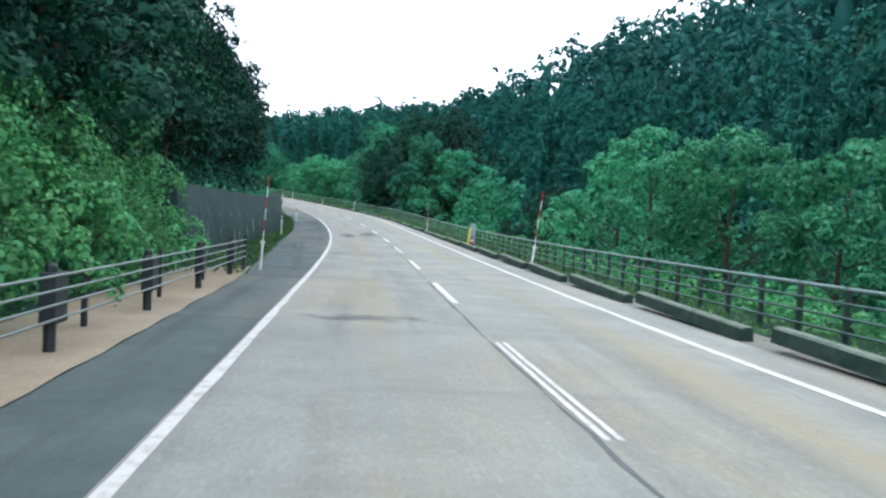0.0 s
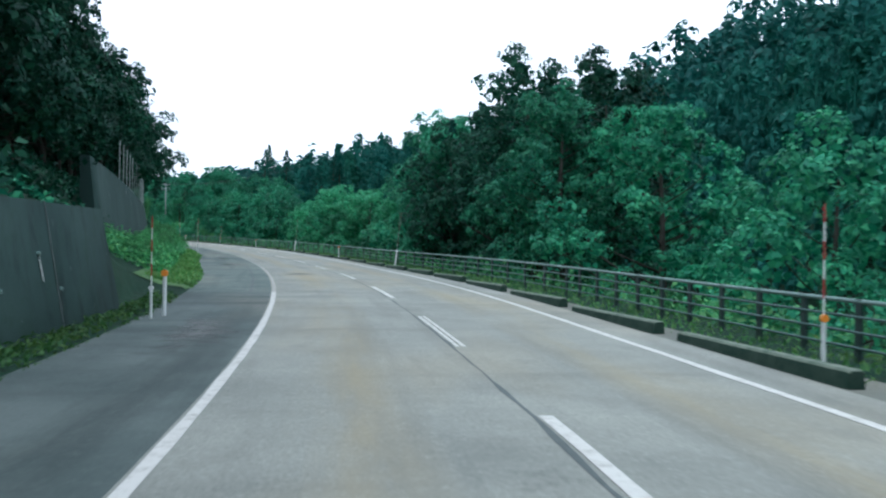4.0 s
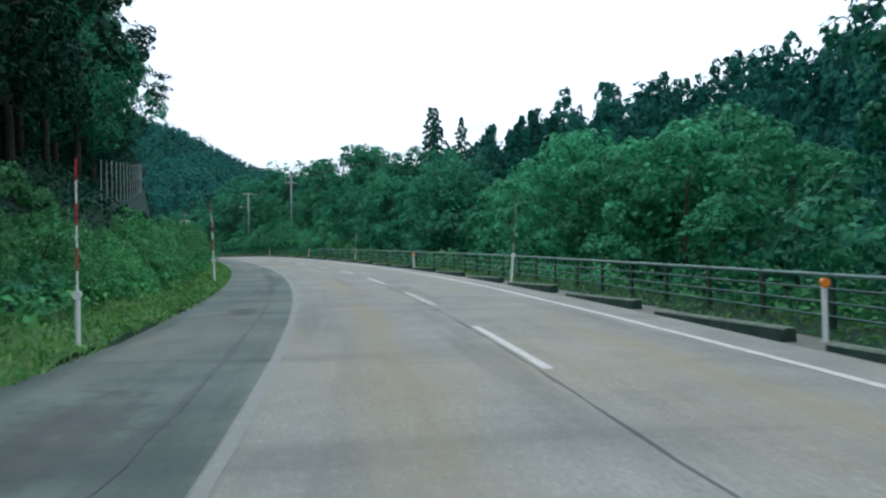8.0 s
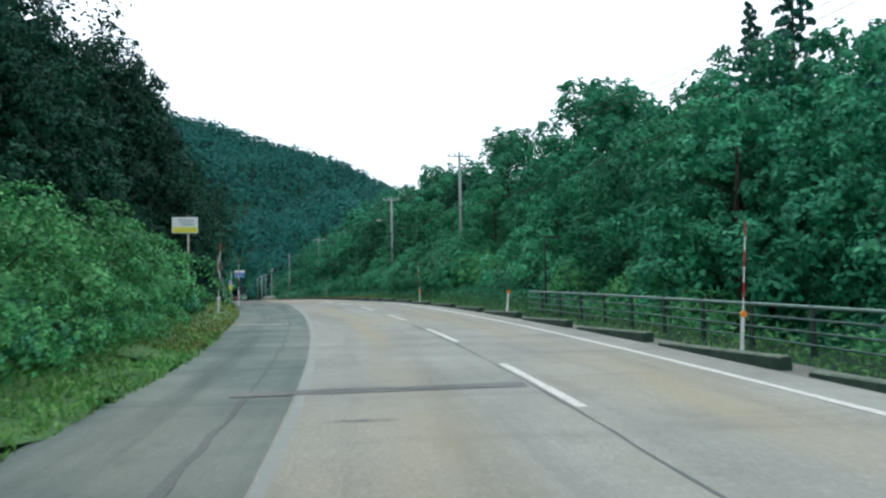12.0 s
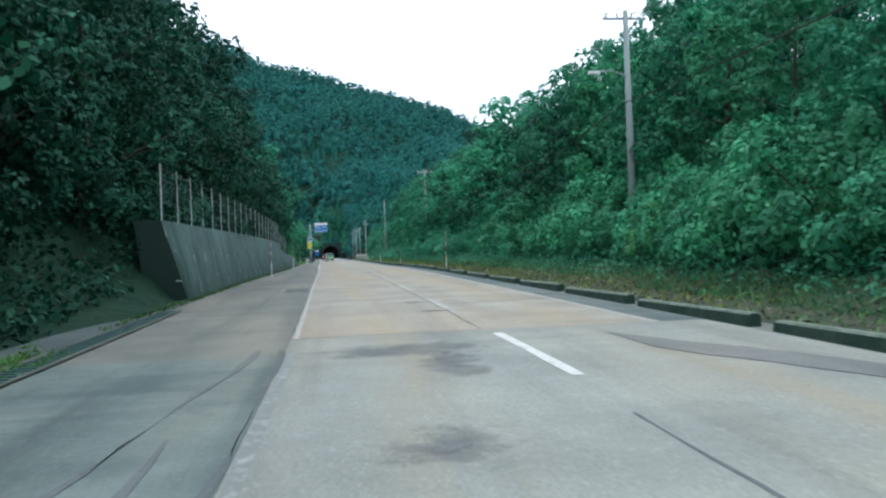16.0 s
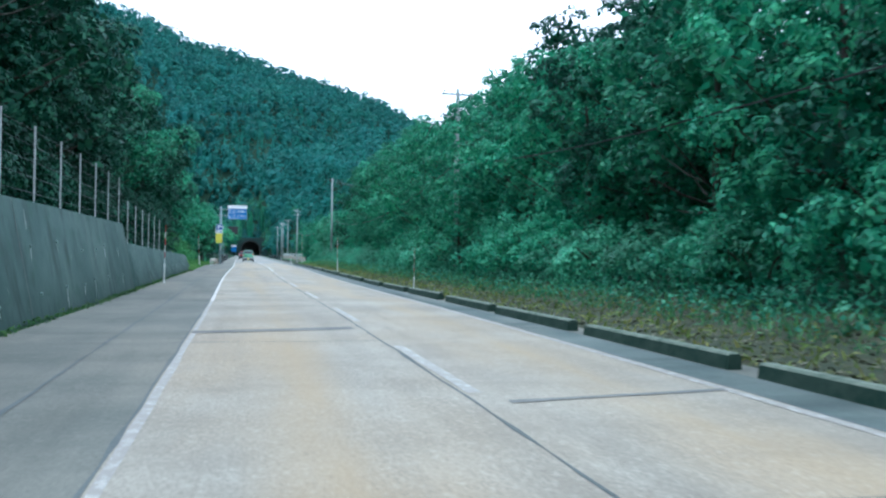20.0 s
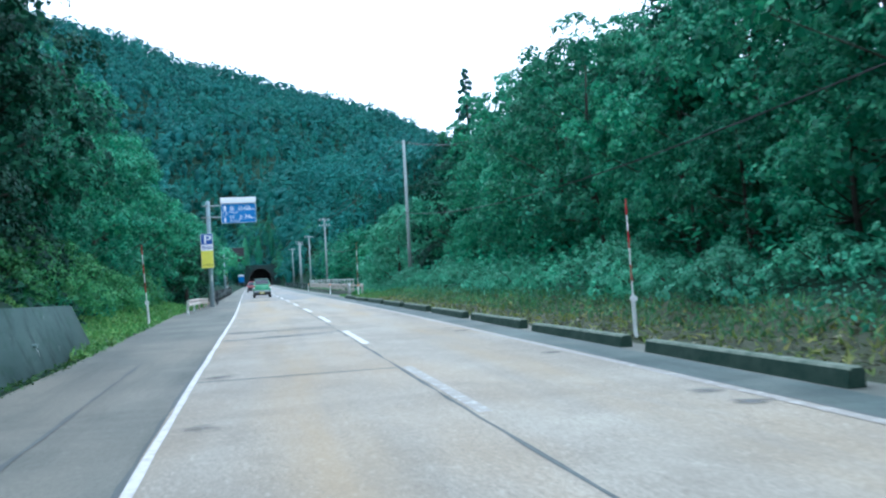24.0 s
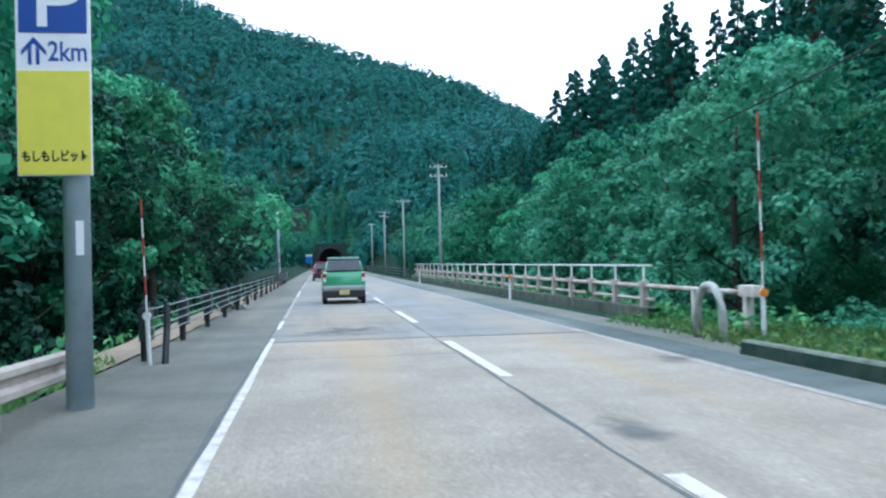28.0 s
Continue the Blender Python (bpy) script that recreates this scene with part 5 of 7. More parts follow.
edge = lambda k: (lambda s: left_edge(s) - k)
cover("weeds", "dense green weeds on the bank", -30, 13, edge(1.8), edge(4.5), 90, 0.16, M_LEAF2, 1, 0.7)
cover("grass", "yellow-green grass verge", 68, 166, edge(-0.08), edge(1.3), 230, 0.17, M_VERGE, 2, 0.1, 0.22, 0.6, "grass")
cover("weeds", "dense green weeds climbing the bank", 70, 162, edge(1.0), edge(3.4), 130, 0.15, M_LEAF2, 3, 0.5)
cover("grass", "yellow-green grass mound at the lay-by", 160, 194, edge(-0.03), edge(7.5), 120, 0.17, M_HAY, 4, 0.18, 0.22, 0.6, "grass")
cover("weeds", "grass and weeds at the foot of the wall", 9, 64, edge(-0.1), lambda s: WALL1(s) + 0.05, 110, 0.12, M_GRASS, 5, 0.1, 0.35)
cover("undergrowth", "dark undergrowth under the cedars above the wall", 10, 68, lambda s: np.interp(s, [8, 66], [-7.8, -7.6]), lambda s: np.interp(s, [8, 66], [-17.0, -17.0]), 24, 0.26, M_SHADELEAF, 38, 0.9)
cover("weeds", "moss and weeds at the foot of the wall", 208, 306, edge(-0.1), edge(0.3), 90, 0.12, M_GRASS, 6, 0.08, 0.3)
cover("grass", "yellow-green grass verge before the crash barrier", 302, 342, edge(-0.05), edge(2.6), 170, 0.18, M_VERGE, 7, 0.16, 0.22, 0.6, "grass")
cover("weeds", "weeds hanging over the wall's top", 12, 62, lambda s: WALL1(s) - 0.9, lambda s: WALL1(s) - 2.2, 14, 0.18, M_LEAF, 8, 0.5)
cover("weeds", "leafy undergrowth above the wall", 207, 312, edge(1.3), edge(5), 40, 0.22, M_SHADELEAF, 9, 0.8)
cover("weeds", "rank weeds behind the railing", -30, 172, 5.3, 8.5, 60, 0.17, M_LEAF2, 10, 0.7)
cover("grass", "grass growing over the drain's grate", 200.5, 204.5, -6.9, -6.15, 160, 0.16, M_VERGE, 42, 0.12, 0.25, 0.6, "grass")
cover("weeds", "dark undergrowth on the bank above the drain", 170, 208, edge(0.9), edge(6), 75, 0.15, M_SHADELEAF, 43, 0.5)
cover("weeds", "leafy undergrowth at the wood's edge", 170, 294, 6.4, 10.5, 50, 0.17, M_LEAF, 11, 0.6)
cover("weeds", "low dark undergrowth under the trees", 294, 344, 7.6, 10.5, 40, 0.19, M_LEAF, 37, 0.45)
cover("grass", "rank grass and weeds behind the kerb blocks", 170, 212, 4.9, 6.4, 80, 0.36, M_BLADES, 33, 0.12, 0.1, 1.2, "grass")
cover("grass", "rank grass at the foot of the shrubs", 212, 333, 5.35, 6.6, 60, 0.34, M_BLADES, 39, 0.12, 0.1, 1.2, "grass")
cover("weeds", "leafy weeds at the wood's edge", 170, 294, 5.6, 7.3, 75, 0.12, M_SHRUB, 34, 0.4)
cover("grass", "thin grass among dry leaves at the wood's edge", 294, 342, 4.9, 6.8, 55, 0.3, M_BLADES, 35, 0.08, 0.1, 1.0, "grass")
cover("weeds", "blue-green weeds before the wood's edge", 294, 342, 6.0, 7.4, 40, 0.13, M_SHRUB, 36, 0.3)
cover("leaf_litter", "dry brown leaves and twigs on the ground", 196, 333, 4.2, 6.3, 80, 0.12, M_DRY, 12, 0.04, 0.5, 0.05, "leaf litter")
cover("grass", "sparse grass behind the kerb blocks", -30, 205, 4.0, 5.6, 55, 0.14, M_GRASS, 13, 0.08, 0.22, 0.6, "grass")
cover("grass", "thin grass tufts among the dry leaves", 205, 344, 4.1, 6.2, 42, 0.2, M_HAY, 40, 0.08, 0.22, 0.6, "grass")
cover("grass", "bright green grass round the pipe hoop", 331, 347, 3.95, 6.5, 170, 0.17, M_GRASS, 41, 0.12, 0.2, 0.6, "grass")
cover("weeds", "green weeds beside the bridge", 342, 395, 4.9, 7.5, 40, 0.2, M_LEAF2, 14, 0.4)
cover("weeds", "weeds behind the cable fence", 341, 395, edge(0.7), edge(3.5), 45, 0.2, M_LEAF2, 15, 0.4)
cover("undergrowth", "low undergrowth under the roadside trees", 66, 164, edge(3.4), edge(9), 26, 0.19, M_SHADELEAF, 19, 0.45)
cover("undergrowth", "leafy undergrowth under the roadside trees", 164, 392, edge(3.4), edge(9), 30, 0.19, M_SHADELEAF, 44, 1.3)
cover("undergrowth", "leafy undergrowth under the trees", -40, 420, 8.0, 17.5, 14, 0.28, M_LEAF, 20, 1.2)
cover("undergrowth", "dark undergrowth of the woods", -40, 345, edge(9), edge(26), 3.2, 0.75, M_SHADELEAF, 16, 1.6)
cover("undergrowth", "dark undergrowth of the valley side", -40, 420, 17.0, 40.0, 3.2, 0.75, M_LEAF, 17, 1.6)
cover("undergrowth", "dark undergrowth of the woods", 390, 580, edge(3.5), edge(26), 2.6, 0.9, M_CEDAR, 18, 1.8)


def forest(name, label, s, lat, height, radius, n, size, mat, seed, conic, heart=1.0, per=9):
    """Far woods: every crown a heap of leaf tufts, all in one mesh."""
    rg = np.random.RandomState(seed)
    m = len(s)
    base = land(s, lat)
    h = height * (rg.uniform(0.8, 1.12, m) if np.ndim(height) == 0 else np.ones(m))
    r = radius * rg.uniform(0.65, 1.35, m)
    i = np.repeat(np.arange(m), max(3, n // per))
    k = len(i)
    a = rg.uniform(0, 2 * math.pi, k)
    if conic:
        t = rg.rand(k) ** 1.3
        rr = r[i] * (1 - t) ** 0.8 * rg.uniform(0.5, 1.0, k)
        z = h[i] * (0.12 + 0.86 * t) - 0.25 * rr
        out = np.stack([np.cos(a), np.sin(a), np.full(k, 0.45)], 1)
        tr = r[i] * (0.19 + 0.2 * (1 - t)) * rg.uniform(0.75, 1.2, k)
    else:
        ct = rg.uniform(-0.3, 1.0, k)
        st = np.sqrt(1 - ct ** 2)
        wob = 1 + 0.16 * np.sin(a * 3 + i) + 0.12 * np.sin(ct * 9 + i * 1.7)
        rr = r[i] * st * wob * rg.uniform(0.6, 0.92, k)
        z = h[i] * 0.56 + h[i] * 0.4 * ct * wob
        out = np.stack([np.cos(a) * st, np.sin(a) * st, ct + 0.25], 1)
        tr = r[i] * rg.uniform(0.2, 0.36, k)
    c = base[i] + np.stack([np.cos(a) * rr, np.sin(a) * rr, z], 1)
    v, q = tufts(rg, c, tr, unit(out), per, size, 0.36 if conic else 0.68, 0.16, 0.6 if conic else 0.1)
    # the dense heart of every crown, under its tufts
    ring = np.arange(6) * math.pi / 3
    lev = ((0.1, 0.42), (0.45, 0.3), (0.72, 0.13), (0.86, 0.02)) if conic else ((0.15, 0.35), (0.44, 0.6), (0.62, 0.5), (0.72, 0.2))
    cv = np.empty((m, 4, 6, 3))
    for j, (zf, rf) in enumerate(lev):
        wob = rg.uniform(0.75, 1.15, (m, 6))
        cv[:, j, :, 0] = base[:, :1] + np.cos(ring)[None] * (r * rf * heart)[:, None] * wob
        cv[:, j, :, 1] = base[:, 1:2] + np.sin(ring)[None] * (r * rf * heart)[:, None] * wob
        cv[:, j, :, 2] = base[:, 2:] + (h * zf)[:, None] * rg.uniform(0.93, 1.04, (m, 6))
    t4 = np.arange(m)[:, None, None] * 24 + np.arange(3)[None, :, None] * 6
    k6, k7 = np.arange(6)[None, None], (np.arange(6) + 1)[None, None] % 6
    cq = np.stack([t4 + k6, t4 + k7, t4 + 6 + k7, t4 + 6 + k6], -1).reshape(-1, 4)
    v, q = join([(v, q), (cv.reshape(-1, 3), cq)])
    return tagged(new(name, mesh_of(name, v, q, mat)), label, "forest", kind="stuff")


def scatter(seed, s0, s1, a, b, gap):
    rg = np.random.RandomState(seed)
    s, lat = np.meshgrid(np.arange(s0, s1, gap), np.arange(a, b, gap * 0.9))
    s, lat = s.ravel() + rg.uniform(-0.42, 0.42, s.size) * gap, lat.ravel() + rg.uniform(-0.42, 0.42, s.size) * gap
    return s, lat


for s, lat, top in ((578, -8.5, 8), (583, -9.5, 12), (578, 9, 8), (583, 10, 12), (586, -6.5, 13), (586, 7, 13), (602, 0, 24), (602, -4.5, 24), (602, 4.5, 24), (570, -9, 7), (570, 10, 7)):
    ROWS.append((s, lat, top))
ROWS = np.array(ROWS)
s, lat = ROWS[:, 0], ROWS[:, 1]
rise = np.maximum(4, ROWS[:, 2] + np.interp(s, SS, RZ) - land(s, lat)[:, 2])
west = (lat < 0) & (s < 315)
forest("wood", "tall dark-green broadleaf trees in the rear rows", s[~west], lat[~west], rise[~west], 3.5, 1500, 0.34, M_LEAF, 31, False, 0.7, 14)
forest("wood", "tall dark trees in the rear rows above the walls, leaves coloured as in shade", s[west], lat[west], rise[west], 3.5, 1500, 0.34, M_SHADELEAF, 32, False, 0.7, 14)
s, lat = scatter(1, -30, 240, 38, 57, 4.2)
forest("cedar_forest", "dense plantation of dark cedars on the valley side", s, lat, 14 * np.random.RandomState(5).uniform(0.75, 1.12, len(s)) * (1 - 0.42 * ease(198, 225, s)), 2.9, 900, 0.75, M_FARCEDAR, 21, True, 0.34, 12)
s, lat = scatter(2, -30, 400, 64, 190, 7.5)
forest("hill_forest", "mixed woods on the hill across the valley", s, lat, 14.5, 5.2, 162, 1.2, M_FAR_HAZE, 22, False, 0.55)
s, lat = scatter(3, 345, 575, 26, 62, 5.0)
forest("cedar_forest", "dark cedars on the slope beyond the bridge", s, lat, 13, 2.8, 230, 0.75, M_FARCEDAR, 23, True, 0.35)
s, lat = scatter(4, -30, 345, -75, -20, 6.0)
forest("hill_forest", "dense mixed woods on the slope above the road", s, lat, 11, 4.0, 63, 1.4, M_CEDAR, 24, False)
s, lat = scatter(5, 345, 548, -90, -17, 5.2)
forest("hill_forest", "dense mixed woods beside the tunnel's approach", s, lat, 10, 4.4, 225, 0.85, M_FAR_HAZE, 25, False, 0.45)
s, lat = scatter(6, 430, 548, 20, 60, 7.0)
forest("hill_forest", "round green crowns near the tunnel", s, lat, 8, 4, 225, 0.8, M_FAR_HAZE, 26, False, 0.45)
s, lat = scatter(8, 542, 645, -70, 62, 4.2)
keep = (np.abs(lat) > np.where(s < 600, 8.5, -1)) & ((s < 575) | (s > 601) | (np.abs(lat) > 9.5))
forest("hill_forest", "leafy trees on the slope round the tunnel", s[keep], lat[keep], 7.5, 3.3, 216, 0.78, M_FAR_HAZE, 28, False, 0.45)
s, lat = scatter(7, 590, 1012, -215, 190, 7.3)
keep = (np.abs(lat) > 64) | (s > 640)
s, lat = s[keep], lat[keep]
stand = lumps(s * 1.0, lat * 1.6, 24.0) + 0.5 * lumps(s + 90, lat, 11.0) > 0.42 + 0.9 * ease(800, 900, s)      # stands of conifers among the broadleaves, on the lower slopes
forest("mountain_forest", "hazy blue-green woods covering the mountain", s[~stand], lat[~stand], 10.5, 6.6, 99, 1.5, M_FAR_HAZE, 27, False, 0.6)
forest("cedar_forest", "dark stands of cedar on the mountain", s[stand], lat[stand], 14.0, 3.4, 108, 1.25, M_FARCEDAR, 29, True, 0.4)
s, lat = scatter(9, 392, 446, -52, -27, 4.6)
forest("cedar_forest", "tall dark cedars on the slope beside the road", s, lat, 15.0, 2.7, 180, 0.9, M_CEDAR, 30, True, 0.4)

# ---------------------------------------------------------------- railings and fences
def run_pipe(name, parent, s0, s1, lat, z, r, mat, ds=2.0, n=6, jag=0.0):
    s = np.arange(s0, s1 + ds * 0.5, ds)
    s[-1] = s1
    w = np.random.RandomState(int(z * 100) + int(s0) % 50).uniform(-jag, jag, len(s))
    p = along(s, np.full(len(s), lat) if not callable(lat) else np.array([lat(v) for v in s]), z + w)
    bm = bmesh.new()
    tube(bm, p, r, n)
    return part(name, bm, mat, parent, smooth=True)


def post_mesh(w, d, h, bevel=0.01):
    bm = bmesh.new()
    return box(bm, 0, 0, h / 2 - 0.1, w, d, h + 0.2, bevel)


railing = tagged(empty("railing", Matrix()), "long dark-green steel pipe railing on a low kerb", "railing")
p0 = part("post", post_mesh(0.05, 0.13, 0.84), M_GREEN_STEEL, railing, m=spot(-30, 4.86, 0.02))
for s in list(np.arange(-30 + 1.28, 64, 1.28)) + list(np.arange(64.5, 174, 2.0)):
    again(p0, spot(s, 4.86, 0.02))
for z, r in ((0.83, 0.034), (0.63, 0.02), (0.43, 0.02), (0.23, 0.02)):
    run_pipe("rail", railing, -30, 174, 4.86 - (0.035 if r < 0.03 else 0.0), z, r, M_PIPE if r > 0.03 else M_LOWPIPE)


def cable_fence(s0, s1, lat, gap, label):
    f = tagged(empty("cable_fence", Matrix()), label, "guard fence")
    first = None
    panel = None
    thin = None
    for s in np.arange(s0, s1, gap):
        la = lat(s) if callable(lat) else lat
        bm = bmesh.new()
        if first is None:
            tube(bm, [(0, 0, -0.2), (0, 0, 0.86), (0, 0, 0.885)], [0.06, 0.06, 0.045], 10)
            first = part("post", bm, M_BROWN_STEEL, f, smooth=False, m=spot(s, la - 0.08))
            bm = bmesh.new()
            panel = part("panel", box(bm, 0, 0, 0, 0.16, 0.36, 0.5, 0.015), M_BROWN_STEEL, f, m=spot(s, la - 0.05, 0.55))
            bm = bmesh.new()
            thin = part("spacer_post", box(bm, 0, 0, 0.38, 0.06, 0.09, 0.85, 0.008), M_BROWN_STEEL, f, m=spot(s + gap / 2, la - 0.35))
        else:
            again(first, spot(s, la - 0.08))
            again(panel, spot(s, la - 0.05, 0.55))
            again(thin, spot(s + gap / 2, la - 0.35))
    for z in (0.36, 0.5, 0.64, 0.78):
        run_pipe("cable", f, s0 - 0.4, s1, (lambda v: lat(v) + 0.045) if callable(lat) else lat + 0.045, z, 0.014, M_CABLE, 1.5, 5)
    bm = bmesh.new()
    tube(bm, [(0, 0, -0.1), (0, 0.25, 0.5), (0, 0.3, 0.85)], [0.05, 0.05, 0.05], 8)
    part("brace", bm, M_BROWN_STEEL, f, m=spot(s0 - 0.55 if s0 > 100 else s1, lat(s1) if callable(lat) else lat))
    return f


cable_fence(-26.6, 10.5, lambda s: -4.72, 3.93, "four-cable guard fence with dark brown panelled posts")
cable_fence(342.2, 394, lambda s: float(np.interp(s, [342, 360, 394], [-4.75, -4.6, -4.45])), 3.6, "four-cable guard fence with dark posts beside the stream")

# ---------------------------------------------------------------- snow poles and markers
def snow_pole(height, disc, label, red=None, white=None):
    o = empty("snow_pole", Matrix())
    bm = bmesh.new()
    tube(bm, [(0, 0, -0.15), (0, 0, 0.78), (0, 0, 0.82)], [0.037, 0.037, 0.028], 10)
    part("post", bm, M_WHITE, o, "white plastic marker post", smooth=False)
    bm = bmesh.new()
    r = bmesh.ops.create_cone(bm, cap_ends=True, segments=16, radius1=0.065, radius2=0.065, depth=0.05)
    bmesh.ops.rotate(bm, verts=r["verts"], matrix=Matrix.Rotation(math.pi / 2, 3, "X"))
    bmesh.ops.translate(bm, vec=(0, -0.02, 0.78), verts=r["verts"])
    part("reflector", bm, disc, o)
    if height > 1:
        n = 6
        zs = np.linspace(0.8, height, n + 1)
        for i in range(n):
            bm = bmesh.new()
            tube(bm, [(0, 0, zs[i]), (0, 0, zs[i + 1])], [0.015, 0.015], 8)
            part("band", bm, (red or M_RED) if (n - 1 - i) % 2 == 0 else (white or M_WHITE), o)
    return tagged(o, label, "snow pole", group="roadside markers")


SP = {"faded": snow_pole(2.6, M_WHITE, "weathered grey snow pole with worn red bands", M_OLDRED, M_OLDWHITE), "tall": snow_pole(2.65, M_WHITE, "red and white banded snow pole on a white post"), "amber": snow_pole(2.6, M_ORANGE, "red and white snow pole with an orange reflector"),
      "high": snow_pole(3.65, M_ORANGE, "tall faded red and white snow pole on a white post"), "short": snow_pole(0.8, M_ORANGE, "short white marker post with an orange reflector")}
_sp_used = set()
POLES_LEFT = (("tall", 10.7, -4.32, 0.92, -3), ("tall", 36.4, -5.74, 1.0, 0), ("short", 59, -5.0, 1.05, 0), ("tall", 58.4, -5.15, 0.72, 0), ("tall", 107.1, -5.8, 1.0, 0), ("tall", 126.6, -5.68, 1.1, 2), ("tall", 150.4, -6.0, 1.22, 0),
                              ("tall", 174, -6.05, 1.0, -2), ("tall", 194.6, -5.85, 1.0, 0), ("tall", 243.2, -5.75, 0.82, 0), ("tall", 277.2, -5.5, 0.95, -1), ("tall", 315, -5.85, 1.08, 3), ("tall", 341.6, -4.65, 0.91, 2), ("tall", 392.5, -4.9, 1.1, 0))
POLES_RIGHT = (("tall", 15.9, 3.74, 0.98, -6), ("amber", 51.8, 4.3, 0.8, 0), ("faded", 88.4, 4.22, 1.15, -6), ("short", 105.5, 4.13, 1.0, 0), ("faded", 123.2, 4.2, 1.15, -5), ("short", 140, 4.13, 1.0, 0),
                              ("amber", 157.7, 4.25, 0.88, -4), ("short", 174.6, 4.15, 1.05, -6), ("amber", 192.5, 4.2, 0.9, 2), ("amber", 241.5, 4.35, 0.95, 0), ("tall", 270, 4.3, 0.6, 0), ("tall", 297.4, 4.3, 0.94, 1), ("high", 341.3, 4.72, 1.0, 0), ("short", 358, 4.4, 1.0, 0), ("short", 384, 4.3, 1.0, 0))
for kind, s, lat, k, lean in POLES_LEFT + POLES_RIGHT:
    m = spot(s, lat, 0.0, 0, -lean, 0, k)
    if kind not in _sp_used:
        _sp_used.add(kind)
        SP[kind].matrix_basis = m
    else:
        copy_thing_scaled(SP[kind], m)

# leaning yellow marker, dark board and a small red-and-white cone beside the railing
bm = bmesh.new()
box(bm, 0, 0, 0.5, 0.1, 0.05, 1.0, 0.02)
o = tagged(part("marker_post", bm, M_YELLOW, None, m=spot(33.9, 4.15, 0.0, 0, 8)), "leaning yellow plastic marker post", "marker post")
o = tagged(empty("control_board", spot(35.2, 4.62)), "narrow blue-grey sheet-metal board before the railing", "board")
bm = bmesh.new()
part("plate", box(bm, 0, 0, 0.6, 0.3, 0.06, 1.15, 0.015), M_GREYPOST, o)
bm = bmesh.new()
part("foot", box(bm, 0, 0.03, 0.02, 0.36, 0.25, 0.06, 0.01), M_BROWN_STEEL, o)
o = tagged(empty("traffic_cone", spot(34.6, 4.5)), "small red and white traffic cone", "traffic cone")
bm = bmesh.new()
tube(bm, [(0, 0, 0.03), (0, 0, 0.2)], [0.13, 0.095], 14)
part("lower_cone", bm, M_RED, o, smooth=True)
bm = bmesh.new()
tube(bm, [(0, 0, 0.2), (0, 0, 0.33)], [0.095, 0.065], 14)
part("white_band", bm, M_WHITE, o, smooth=True)
bm = bmesh.new()
tube(bm, [(0, 0, 0.33), (0, 0, 0.52)], [0.065, 0.025], 14)
part("tip", bm, M_RED, o, smooth=True)
bm = bmesh.new()
part("base", box(bm, 0, 0, 0.015, 0.32, 0.32, 0.04, 0.01), M_BLACK, o)


# fences on the walls
def wall_fence(s0, s1, lat, top, gap, h, label, wires=5):
    f = tagged(empty("wall_fence", Matrix()), label, "fence")
    first = None
    for s in np.arange(s0, s1, gap):
        z = top(s)
        if first is None:
            bm = bmesh.new()
            box(bm, 0, 0, h / 2 - 0.15, 0.038, 0.038, h + 0.3, 0.005)
            first = part("post", bm, M_FENCE, f, m=spot(s, lat(s), z))
        else:
            again(first, spot(s, lat(s), z))
    for k in range(wires):
        ss = np.arange(s0, s1, 2.0)
        bm = bmesh.new()
        tube(bm, [tuple(along(s, lat(s) + 0.03, top(s) + h * (k + 0.6) / wires)) for s in ss], 0.006, 4)
        part("wire", bm, M_BROWN_STEEL, f)
    return f


wall_fence(217.6, 289, lambda s: float(left_edge(s)) - 0.87, lambda s: 2.36 if s < 270.8 else float(np.interp(s, [270, 305], [1.7, 1.05])), 2.65, 1.68, "thin steel post fence on the retaining wall")
wall_fence(132, 155, lambda s: -10.25, lambda s: float(np.interp(s, [116, 132, 144, 156], [2.7, 3.1, 3.94, 5.0])), 1.6, 1.78, "tall steel post fence on the wall's end")
wall_fence(84, 114, lambda s: -9.55, lambda s: float(np.interp(s, [74, 93, 106, 116], [4.3, 3.58, 3.1, 2.46])), 1.7, 1.9, "steel post fence on the dark wall")

# ivy that has climbed the fence on the dark wall
ri = np.random.RandomState(91)
n_ = 170
s_ = ri.uniform(108.5, 119, n_)
hang = ri.rand(n_)
z_ = np.interp(s_, [106, 116, 122], [3.1, 2.46, 1.9]) + 0.1 + (1.55 - 0.12 * (s_ - 108.5)) * hang * (0.75 + 0.25 * np.sin(s_ * 2.3))
c_ = along(s_, -9.45 + 0.18 * hang, z_)
tn = math.radians(turn_at(114))
v_, q_ = tufts(ri, c_, ri.uniform(0.14, 0.3, n_), np.repeat(np.array([[math.cos(tn) * 0.8 + 0.3 * math.sin(tn), math.sin(tn) * 0.8 - 0.3 * math.cos(tn), 0.35]]), n_, 0), 22, 0.11)
tagged(new("ivy", mesh_of("ivy", v_, q_, M_LEAF2)), "green ivy hanging over the fence on the wall", "climbing plant")

# ---------------------------------------------------------------- crash barrier and bridge
barrier = tagged(empty("crash_barrier", Matrix()), "white steel crash barrier with a rusty end", "crash barrier")


